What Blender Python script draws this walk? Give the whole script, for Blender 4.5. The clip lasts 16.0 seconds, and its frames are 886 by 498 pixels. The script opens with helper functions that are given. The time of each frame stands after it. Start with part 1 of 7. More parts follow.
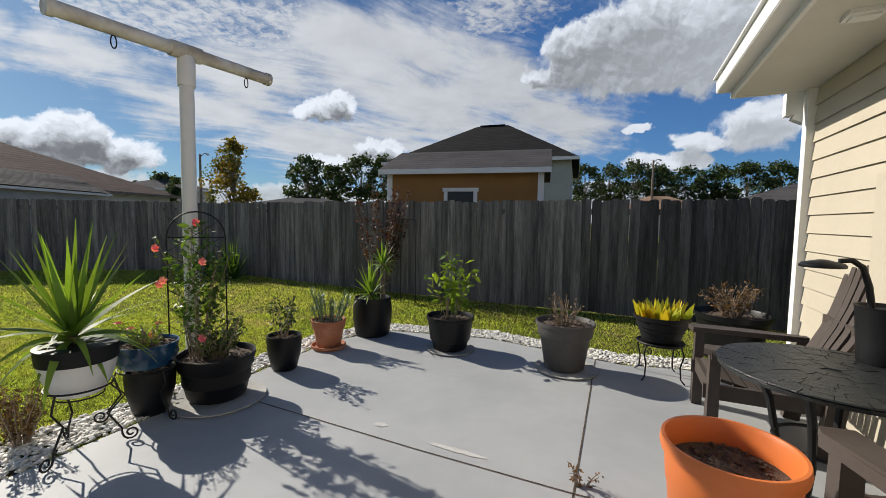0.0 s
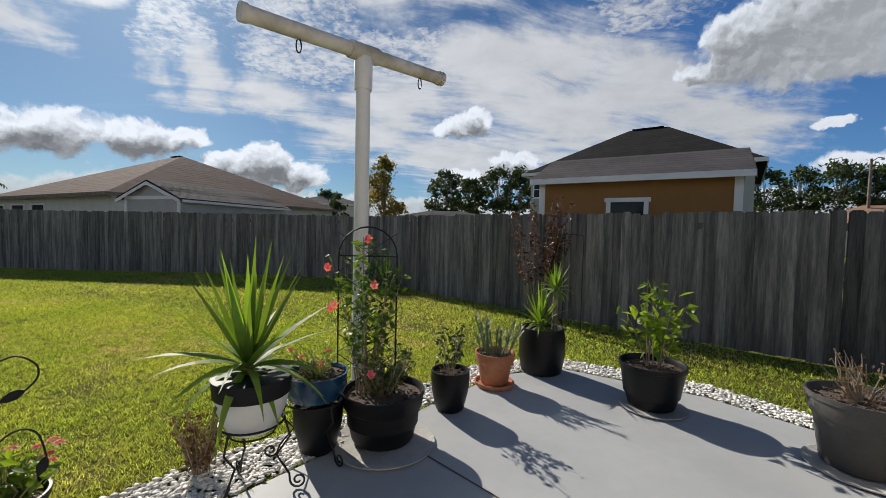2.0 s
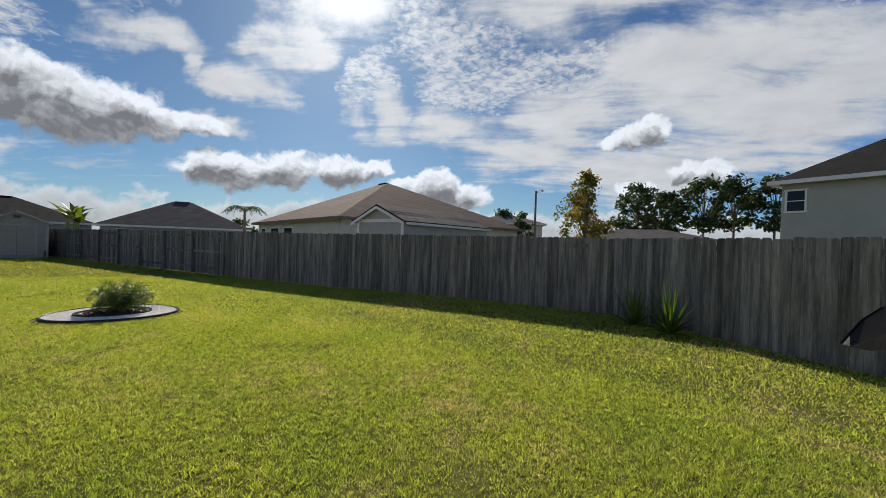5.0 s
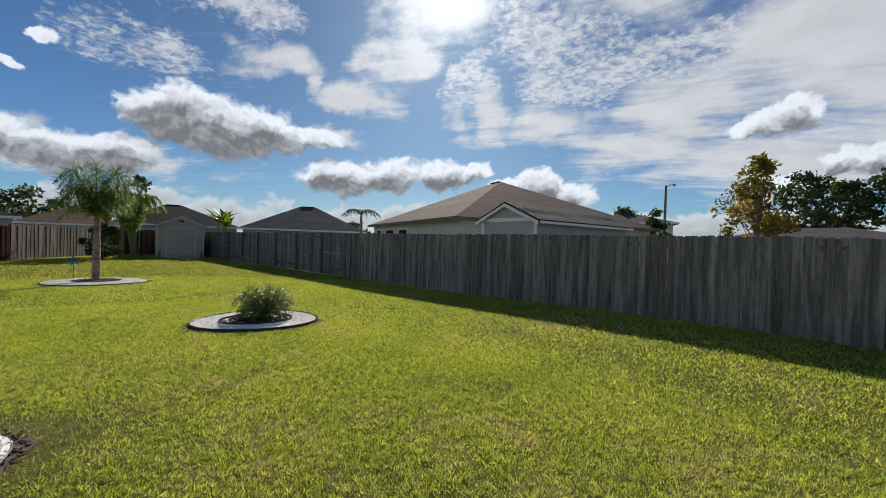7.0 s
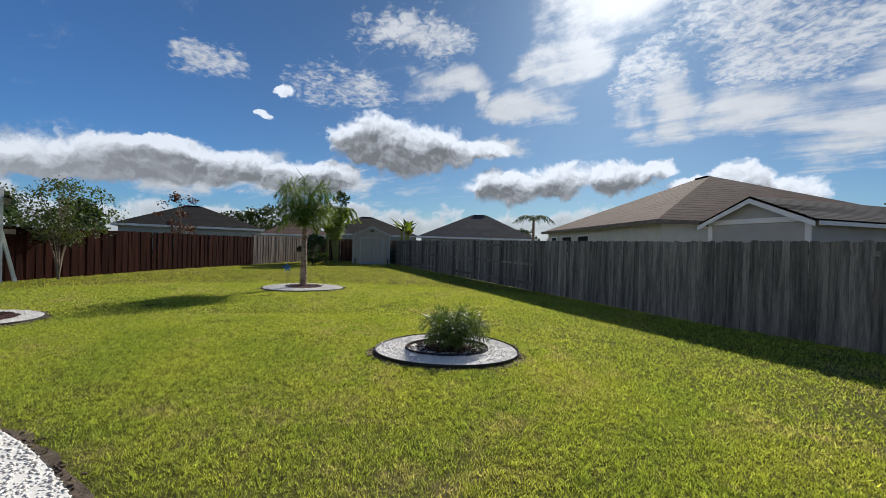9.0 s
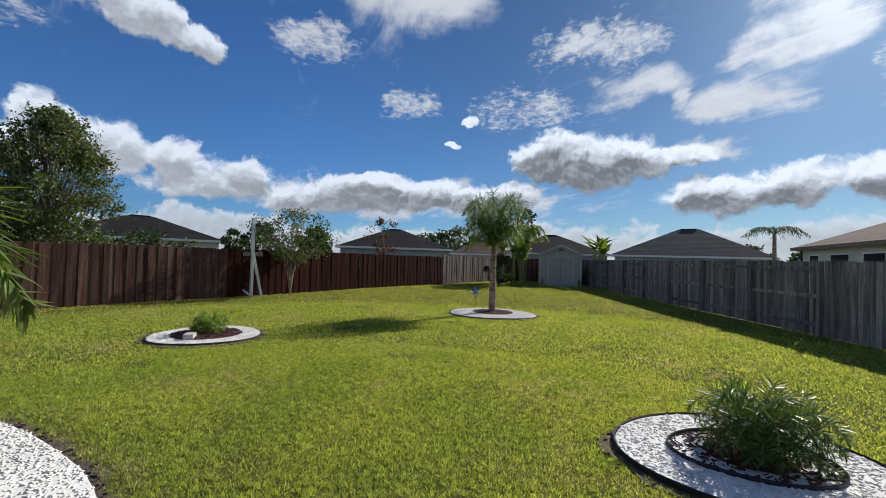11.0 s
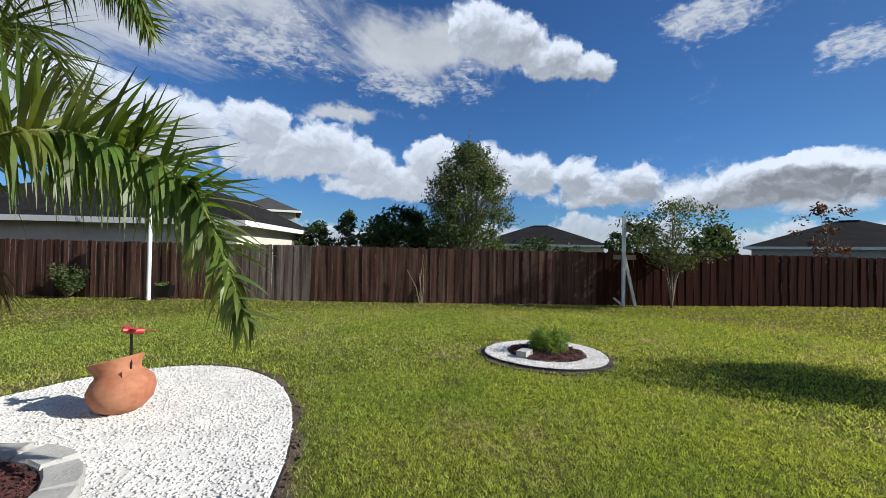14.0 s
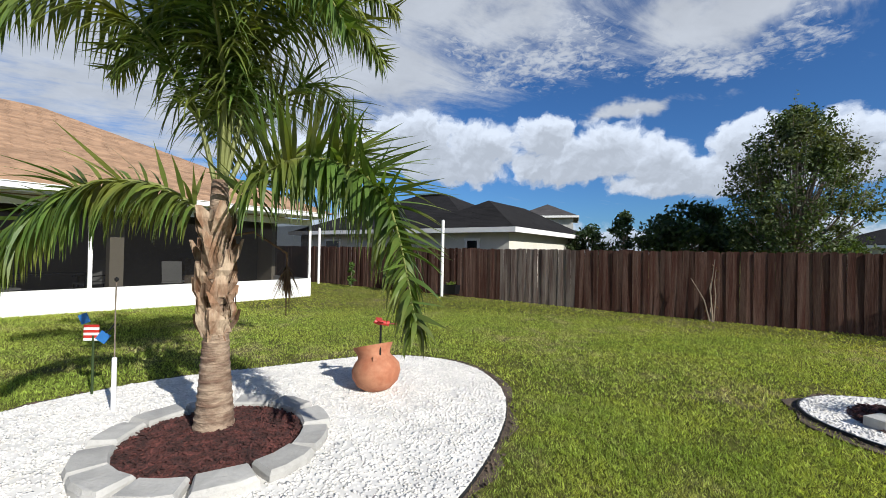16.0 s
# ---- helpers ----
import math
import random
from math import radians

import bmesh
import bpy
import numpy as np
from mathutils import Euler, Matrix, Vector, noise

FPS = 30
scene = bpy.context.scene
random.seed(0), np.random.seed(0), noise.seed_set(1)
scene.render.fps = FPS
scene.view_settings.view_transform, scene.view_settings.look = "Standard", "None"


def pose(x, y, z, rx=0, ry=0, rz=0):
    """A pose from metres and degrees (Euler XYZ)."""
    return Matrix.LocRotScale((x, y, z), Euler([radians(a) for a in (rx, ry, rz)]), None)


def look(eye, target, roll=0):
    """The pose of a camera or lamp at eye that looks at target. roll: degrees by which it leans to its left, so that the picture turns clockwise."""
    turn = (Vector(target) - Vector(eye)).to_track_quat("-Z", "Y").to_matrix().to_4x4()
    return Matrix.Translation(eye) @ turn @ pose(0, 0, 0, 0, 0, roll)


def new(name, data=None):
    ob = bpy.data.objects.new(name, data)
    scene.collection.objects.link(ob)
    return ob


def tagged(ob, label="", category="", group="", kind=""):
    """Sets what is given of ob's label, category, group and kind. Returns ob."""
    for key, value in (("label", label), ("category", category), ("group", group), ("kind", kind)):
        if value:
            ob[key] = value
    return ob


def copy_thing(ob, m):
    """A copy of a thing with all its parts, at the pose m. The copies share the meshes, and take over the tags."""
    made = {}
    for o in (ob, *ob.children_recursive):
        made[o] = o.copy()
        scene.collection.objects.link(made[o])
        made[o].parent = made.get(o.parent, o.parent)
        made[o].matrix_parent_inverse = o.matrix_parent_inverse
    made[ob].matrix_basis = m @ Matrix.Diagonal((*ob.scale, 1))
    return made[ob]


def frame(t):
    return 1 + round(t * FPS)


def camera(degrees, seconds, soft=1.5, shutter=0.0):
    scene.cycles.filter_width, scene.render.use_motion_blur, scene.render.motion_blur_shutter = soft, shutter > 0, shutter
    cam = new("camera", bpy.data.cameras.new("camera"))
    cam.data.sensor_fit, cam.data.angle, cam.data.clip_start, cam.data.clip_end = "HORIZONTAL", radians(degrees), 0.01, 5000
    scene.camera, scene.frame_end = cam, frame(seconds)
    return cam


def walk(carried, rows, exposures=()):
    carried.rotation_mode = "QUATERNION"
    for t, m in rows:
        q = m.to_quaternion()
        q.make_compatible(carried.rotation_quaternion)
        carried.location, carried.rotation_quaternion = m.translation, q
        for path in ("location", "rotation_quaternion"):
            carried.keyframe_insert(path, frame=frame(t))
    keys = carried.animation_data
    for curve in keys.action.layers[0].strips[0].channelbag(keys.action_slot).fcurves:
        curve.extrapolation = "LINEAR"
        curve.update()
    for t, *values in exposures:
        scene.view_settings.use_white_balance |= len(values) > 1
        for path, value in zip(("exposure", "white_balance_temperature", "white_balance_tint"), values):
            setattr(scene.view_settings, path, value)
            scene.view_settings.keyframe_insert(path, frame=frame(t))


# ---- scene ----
cam = camera(94.65, 16.0, soft=0.85)
PATH = [
    (0.0, pose(0.000, 0.000, 1.436, 86.08, -0.85, 0.10)),
    (0.5, pose(-0.013, 0.168, 1.434, 86.36, -0.99, 4.86)),
    (1.0, pose(-0.127, 0.309, 1.431, 86.61, -1.14, 9.88)),
    (1.5, pose(-0.353, 0.496, 1.459, 86.96, -1.23, 14.60)),
    (2.0, pose(-0.547, 0.669, 1.467, 87.43, -1.36, 18.43)),
    (2.5, pose(-0.818, 0.751, 1.472, 87.96, -1.47, 21.83)),
    (3.0, pose(-1.238, 0.704, 1.497, 88.53, -1.48, 25.53)),
    (3.5, pose(-1.606, 0.703, 1.488, 88.93, -1.62, 29.70)),
    (4.0, pose(-2.080, 0.753, 1.545, 89.19, -1.72, 33.95)),
    (6.5, pose(-4.579, 1.132, 1.524, 89.28, -1.77, 50.40)),
    (7.0, pose(-5.124, 1.212, 1.512, 89.19, -1.79, 54.68)),
    (7.5, pose(-5.668, 1.325, 1.514, 89.13, -1.80, 59.89)),
    (8.0, pose(-6.206, 1.417, 1.516, 89.12, -1.90, 65.57)),
    (8.5, pose(-6.730, 1.406, 1.521, 89.22, -1.87, 71.58)),
    (11.0, pose(-9.204, 0.994, 1.583, 91.36, -1.77, 102.63)),
    (11.5, pose(-9.665, 0.871, 1.566, 91.65, -1.72, 109.87)),
    (12.0, pose(-10.112, 0.762, 1.550, 91.75, -1.69, 117.75)),
    (12.5, pose(-10.510, 0.542, 1.549, 91.58, -1.83, 126.14)),
    (13.0, pose(-10.892, 0.420, 1.521, 91.23, -1.79, 135.11)),
    (13.5, pose(-11.219, 0.271, 1.530, 90.86, -1.45, 144.42)),
    (14.0, pose(-11.534, 0.029, 1.540, 90.62, -1.22, 154.07)),
    (14.5, pose(-11.821, -0.136, 1.524, 90.46, -1.31, 163.45)),
    (15.0, pose(-12.045, -0.279, 1.520, 90.46, -1.15, 172.82)),
    (15.5, pose(-12.132, -0.415, 1.537, 90.47, -1.05, 182.44)),
    (16.0, pose(-12.213, -0.433, 1.539, 90.47, -1.19, 192.48)),
]
walk(cam, PATH, [(0.0, 0.22, 6450, 10), (5.0, 0.22, 6550, 10), (11.0, 0.26, 6150, 10), (16.0, 0.34, 6050, 10)])

# ---- light ----
SUN_AZ, SUN_EL = 55.3, 31.0
sun_dir = Vector((-math.sin(radians(SUN_AZ)) * math.cos(radians(SUN_EL)), math.cos(radians(SUN_AZ)) * math.cos(radians(SUN_EL)), math.sin(radians(SUN_EL))))
sun = new("sun", bpy.data.lights.new("sun", "SUN"))
sun.data.energy, sun.data.angle, sun.data.color = 5.0, radians(0.6), (1.0, 0.93, 0.82)
sun.matrix_world = look(sun_dir * 60, (0, 0, 0))

world = bpy.data.worlds.new("world")
scene.world = world
world.use_nodes = True
WT = world.node_tree
WT.nodes.clear()


def wmath(op, a, b=None, c=None):
    n = WT.nodes.new("ShaderNodeMath")
    n.operation = op
    for i, v in enumerate((a, b, c)):
        if v is None:
            continue
        if isinstance(v, (int, float)):
            n.inputs[i].default_value = v
        else:
            WT.links.new(v, n.inputs[i])
    return n.outputs[0]


def wnoise(vec, scale, detail, rough, distort=0.0):
    n = WT.nodes.new("ShaderNodeTexNoise")
    n.inputs["Scale"].default_value, n.inputs["Detail"].default_value = scale, detail
    n.inputs["Roughness"].default_value, n.inputs["Distortion"].default_value = rough, distort
    WT.links.new(vec, n.inputs["Vector"])
    return n.outputs[0]


def wstep(v, lo, hi):
    n = WT.nodes.new("ShaderNodeMapRange")
    n.interpolation_type = "SMOOTHSTEP"
    n.inputs[1].default_value, n.inputs[2].default_value = lo, hi
    WT.links.new(v, n.inputs[0])
    return n.outputs[0]


def wmix(f, a, b):
    n = WT.nodes.new("ShaderNodeMix")
    n.data_type = "RGBA"
    for s, v in ((n.inputs[0], f), (n.inputs[6], a), (n.inputs[7], b)):
        if isinstance(v, (tuple, float)):
            s.default_value = v
        else:
            WT.links.new(v, s)
    return n.outputs[2]


def wcombine(x, y, z):
    n = WT.nodes.new("ShaderNodeCombineXYZ")
    for s, v in zip(n.inputs, (x, y, z)):
        if isinstance(v, (int, float)):
            s.default_value = v
        else:
            WT.links.new(v, s)
    return n.outputs[0]


def lobes(vec, groups, blend=0.2, grow=1.0):
    """How far a direction lies from the nearest lobe of cloud: 0 at its middle, 1 at its rim."""
    out = None
    for a, e, w, h in groups:
        w, h = w * grow, h * grow
        n = WT.nodes.new("ShaderNodeVectorMath")
        n.operation = "MULTIPLY_ADD"
        n.inputs[1].default_value, n.inputs[2].default_value = (1 / w, 1 / h, 0), (-a / w, -e / h, 0)
        WT.links.new(vec, n.inputs[0])
        d = WT.nodes.new("ShaderNodeVectorMath")
        d.operation = "LENGTH"
        WT.links.new(n.outputs[0], d.inputs[0])
        out = d.outputs["Value"] if out is None else wmath("SMOOTH_MIN", out, d.outputs["Value"], blend)
    return out


def wadd(vec, other):
    n = WT.nodes.new("ShaderNodeVectorMath")
    n.operation = "ADD"
    WT.links.new(vec, n.inputs[0])
    if isinstance(other, tuple):
        n.inputs[1].default_value = other
    else:
        WT.links.new(other, n.inputs[1])
    return n.outputs[0]


def wgrey(v, tint):
    n = WT.nodes.new("ShaderNodeCombineColor")
    for i, k in enumerate(tint):
        WT.links.new(wmath("MULTIPLY", v, k), n.inputs[i])
    return n.outputs[0]


def billows(vec):
    """Heaped rounded knobs at three sizes, on bearing and height in degrees."""
    out = wmath("MULTIPLY", wmath("SUBTRACT", wnoise(vec, 0.42, 8, 0.58, 0.0), 0.5), 1.1)
    for cells, amount in ((0.26, 0.36), (0.6, 0.2), (1.4, 0.08)):
        v = WT.nodes.new("ShaderNodeTexVoronoi")
        v.voronoi_dimensions, v.feature = "2D", "SMOOTH_F1"
        v.inputs["Scale"].default_value, v.inputs["Smoothness"].default_value = cells, 0.3
        WT.links.new(vec, v.inputs["Vector"])
        out = wmath("ADD", out, wmath("MULTIPLY", wmath("SUBTRACT", 0.42, v.outputs["Distance"]), amount))
    return out


def build_sky():
    """A blue sky with a rippled and a streaked high layer, cumulus clouds at their bearings and a low bank."""
    sky = WT.nodes.new("ShaderNodeTexSky")
    sky.sky_type, sky.sun_disc = "NISHITA", False
    sky.sun_elevation, sky.sun_rotation = radians(SUN_EL), radians(360 - SUN_AZ)
    sky.air_density, sky.dust_density, sky.ozone_density = 1.0, 0.4, 2.5
    co = WT.nodes.new("ShaderNodeTexCoord").outputs["Generated"]
    sep = WT.nodes.new("ShaderNodeSeparateXYZ")
    WT.links.new(co, sep.inputs[0])
    x, y, z = sep.outputs
    az = wmath("MULTIPLY", wmath("ARCTAN2", wmath("MULTIPLY", x, -1.0), y), 57.2958)
    az = wmath("SUBTRACT", wmath("FLOORED_MODULO", wmath("ADD", az, 90.0), 360.0), 90.0)
    el = wmath("MULTIPLY", wmath("ARCSINE", z), 57.2958)
    ang = wcombine(az, el, 0.0)
    toward = WT.nodes.new("ShaderNodeVectorMath")
    toward.operation = "DOT_PRODUCT"
    toward.inputs[1].default_value = sun_dir
    WT.links.new(co, toward.inputs[0])
    near_sun = wstep(toward.outputs["Value"], 0.35, 1.0)
    facing_sun = wstep(toward.outputs["Value"], -0.1, 0.75)
    glow = wmath("POWER", wmath("MAXIMUM", toward.outputs["Value"], 0.0), 60.0)
    # clear sky
    skyc = WT.nodes.new("ShaderNodeMix")
    skyc.data_type, skyc.blend_type = "RGBA", "MULTIPLY"
    skyc.inputs[0].default_value = 1.0
    WT.links.new(sky.outputs[0], skyc.inputs[6])
    WT.links.new(wmix(near_sun, (0.48, 0.79, 1.16, 1), (0.42, 0.58, 0.72, 1)), skyc.inputs[7])
    # the high layer lies on a flat sheet
    zz = wmath("ADD", wmath("MAXIMUM", z, 0.0), 0.12)
    px, py = wmath("DIVIDE", x, zz), wmath("DIVIDE", y, zz)
    flat = wcombine(px, py, 0.0)
    streak = wcombine(wmath("ADD", wmath("MULTIPLY", px, 0.8), wmath("MULTIPLY", py, 0.6)), wmath("MULTIPLY", wmath("SUBTRACT", wmath("MULTIPLY", py, 0.8), wmath("MULTIPLY", px, 0.6)), 2.6), 3.1)
    wisps = wnoise(streak, 1.5, 11, 0.66, 0.5)
    loose = wnoise(flat, 4.0, 6, 0.6, 0.3)
    ripple = wnoise(flat, 26.0, 4, 0.62, 0.5)
    drift = WT.nodes.new("ShaderNodeTexNoise")
    drift.inputs["Scale"].default_value, drift.inputs["Detail"].default_value, drift.inputs["Roughness"].default_value = 0.07, 5, 0.6
    WT.links.new(ang, drift.inputs["Vector"])
    dc = WT.nodes.new("ShaderNodeVectorMath")
    dc.operation = "MULTIPLY_ADD"
    dc.inputs[1].default_value, dc.inputs[2].default_value = (22.0, 12.0, 0), (-11.0, -6.0, 0)
    WT.links.new(drift.outputs["Color"], dc.inputs[0])
    high = wadd(ang, dc.outputs[0])
    veil_at = wstep(lobes(high, VEIL, 0.4), 1.6, 0.1)
    veil = wstep(wmath("ADD", wmath("MULTIPLY", veil_at, 0.6), wmath("ADD", wmath("MULTIPLY", wisps, 1.15), wmath("MULTIPLY", loose, 0.3))), 0.84, 1.3)
    fleck_at = wstep(lobes(high, FLECKS, 0.4), 1.5, 0.3)
    fleck_amount = wmath("ADD", wmath("MULTIPLY", fleck_at, 0.5), wmath("ADD", wmath("MULTIPLY", loose, 0.75), wmath("MULTIPLY", ripple, 0.9)))
    fleck = wmath("MULTIPLY", wmath("MULTIPLY", wstep(fleck_amount, 1.05, 1.5), wstep(fleck_at, 0.0, 0.6)), 0.88)
    thin = wmath("MAXIMUM", wmath("MULTIPLY", veil, 0.93), fleck)
    lift = wmath("ADD", wmath("ADD", 7.0, wmath("MULTIPLY", near_sun, 1.6)), wmath("MULTIPLY", glow, 5.0))
    lift = wmath("ADD", lift, wmath("MULTIPLY", wmath("SUBTRACT", loose, 0.5), 3.5))
    colour = wmix(thin, skyc.outputs[2], wgrey(lift, (0.97, 1.0, 1.04)))
    # cumulus: lobes with a billowing rim, darker the more cloud lies above
    jit = WT.nodes.new("ShaderNodeTexNoise")
    jit.inputs["Scale"].default_value, jit.inputs["Detail"].default_value, jit.inputs["Roughness"].default_value = 0.16, 6, 0.6
    WT.links.new(ang, jit.inputs["Vector"])
    jc = WT.nodes.new("ShaderNodeVectorMath")
    jc.operation = "MULTIPLY_ADD"
    jc.inputs[1].default_value, jc.inputs[2].default_value = (5.0, 3.2, 0), (-2.5, -1.6, 0)
    WT.links.new(jit.outputs["Color"], jc.inputs[0])
    fine = WT.nodes.new("ShaderNodeTexNoise")
    fine.inputs["Scale"].default_value, fine.inputs["Detail"].default_value, fine.inputs["Roughness"].default_value = 0.8, 6, 0.62
    WT.links.new(ang, fine.inputs["Vector"])
    fc = WT.nodes.new("ShaderNodeVectorMath")
    fc.operation = "MULTIPLY_ADD"
    fc.inputs[1].default_value, fc.inputs[2].default_value = (1.3, 1.0, 0), (-0.65, -0.5, 0)
    WT.links.new(fine.outputs["Color"], fc.inputs[0])
    moved = wadd(wadd(ang, jc.outputs[0]), fc.outputs[0])
    puff = billows(moved)
    lit = billows(wadd(moved, (0.25, 0.55, 0.0)))
    rim = wmath("SUBTRACT", lobes(moved, CUMULUS, 0.25, 1.22), wmath("MULTIPLY", puff, 0.85))
    above = wmath("SUBTRACT", lobes(wadd(moved, (0.0, 1.7, 0.0)), CUMULUS, 0.25, 1.22), wmath("MULTIPLY", lit, 0.7))
    mask = wstep(rim, 1.16, 0.8)
    deep = wmath("ADD", wmath("MULTIPLY", wstep(above, 1.35, 0.45), 0.95), wmath("MULTIPLY", wmath("SUBTRACT", lit, puff), 0.8))
    deep = wmath("MINIMUM", wmath("MAXIMUM", deep, 0.0), 1.0)
    top = wmath("ADD", 10.0, wmath("MULTIPLY", near_sun, 1.6))
    base = wmath("SUBTRACT", 6.2, wmath("MULTIPLY", facing_sun, 3.7))
    tone = wmath("ADD", top, wmath("MULTIPLY", deep, wmath("SUBTRACT", base, top)))
    # the low bank behind them
    broad = wmath("SUBTRACT", wnoise(ang, 0.09, 2, 0.5), 0.5)
    under = wmath("SUBTRACT", wmath("ADD", 4.6, wmath("ADD", wmath("MULTIPLY", broad, 8.0), wmath("MULTIPLY", puff, 3.4))), el)
    bank = wmath("MULTIPLY", wstep(under, -0.3, 0.9), 0.85)
    bank_tone = wmath("ADD", 6.4, wmath("ADD", wmath("MULTIPLY", wstep(under, 2.0, 0.0), 2.6), wmath("MULTIPLY", wmath("SUBTRACT", puff, lit), 5.0)))
    colour = wmix(bank, colour, wgrey(bank_tone, (0.95, 1.0, 1.06)))
    colour = wmix(mask, colour, wgrey(tone, (0.94, 1.0, 1.09)))
    bg = WT.nodes.new("ShaderNodeBackground")
    bg.inputs["Strength"].default_value = 0.068
    WT.links.new(colour, bg.inputs["Color"])
    out = WT.nodes.new("ShaderNodeOutputWorld")
    WT.links.new(bg.outputs[0], out.inputs["Surface"])


# bearing, height, half width, half height, in degrees
def table(text):
    return [tuple(float(v) for v in row.split()) for row in text.split(",")]


CUMULUS = table("-18.6 20.5 5 3.2, -25.5 21.5 6.5 4.2, -33 20.5 6 4.2, -28.5 18.2 9 2.2, -13.5 19 2.6 1.1, -39 22 5 4,"
                "16.1 14 2.2 1.2, 14 15 1.8 1.2, 18.6 13.3 1.6 0.8, 44.8 7.3 3.6 1.8, 41.5 8 3 2, 38 6.9 3 1.5, 7.6 9.2 2 1.4, 15.8 7.5 2.2 0.9, 10.3 9.8 2 1.2,"
                "-31.6 9.8 2.6 1, -25.2 11.7 1.2 0.5, -37 11 3.6 2, -29 7.6 4 0.9, 69.5 8.3 4.2 2, 63 9 3.6 1.8, 55.5 9.5 4 1.7, 50.5 10.2 2.2 0.9,"
                "91 13.9 2.4 1.8, 88.5 13.8 3.6 2.7, 84 13 4.6 2.9, 78.5 13.4 4 2, 72.5 13.4 3 1.1,"
                "97.4 8.1 4 1.9, 93 8.5 3 1.7, 116.7 8.4 5 2.2, 110.7 8.8 5 2, 104 9 4 1.8, 123 7.4 4 1.6, 99.3 18.5 1.1 0.6, 101.6 15.6 0.9 0.42,"
                "146 27.4 4.4 2.5, 140 25 4 1.9, 134.6 23.8 2.2 1.4, 149.5 29 3.6 2.5, 170.6 13.4 4.6 3.1, 165 12.2 3.6 2.2, 155.3 13 3.2 2.2, 158.7 10.2 5 1.7,"
                "142.4 10.8 3.2 2.4, 136.3 10.6 3.2 1.9, 128.6 9.6 2.2 2, 147.5 12.4 2.2 2.4, 196.3 15.4 4.6 3, 187 14.8 4.6 2.6, 179 15.8 3.6 2.6, 204 13 5 2.6, 213 11.5 6 2.6, 176 12 6 2.2, 191 12 7 2.2, 150 9.5 5 1.8, 162 9 6 1.6, 133 8 5 1.5, 112 10.6 4 1, 85 11.6 6 1.4")
VEIL = table("68 18.2 3.6 1.8, 72.4 19.7 2.4 1.8, 62.5 25.5 4 3, 10 21 18 7, 24 18 12 6, -8 17 10 5, 4 15 17 7, 16 10 12 5, 28 13 12 3.6, -14 13 10 4, 50 16 4 4, 65 19 6.5 3, 61 24 6 3, 70.6 13.5 6 1.8, 77.4 22 5.5 2.6, 56 31 8 5, 42 15.5 8 2.6,"
             "226 18 30 11, 207 23 20 7, 158 27 14 4, 168 18 8 1.3, 192 31 25 7, 104 8 22 3, -30 33 24 8, 110 34 14 5, 24 33 20 6")
FLECKS = table("38 23 10 8, 43 27 9 6, 29 22.5 9 6, 20 23 10 4.6, 4 21.5 10 3.4, 51 21 3.6 6, 121 27 6 3.2, 106.5 22 5.5 2.4, 91 20.5 8 2.8, 82 28 9 4, 184 27 18 6, 160 23 10 3, -8 27 12 4")
build_sky()

# ---- materials ----


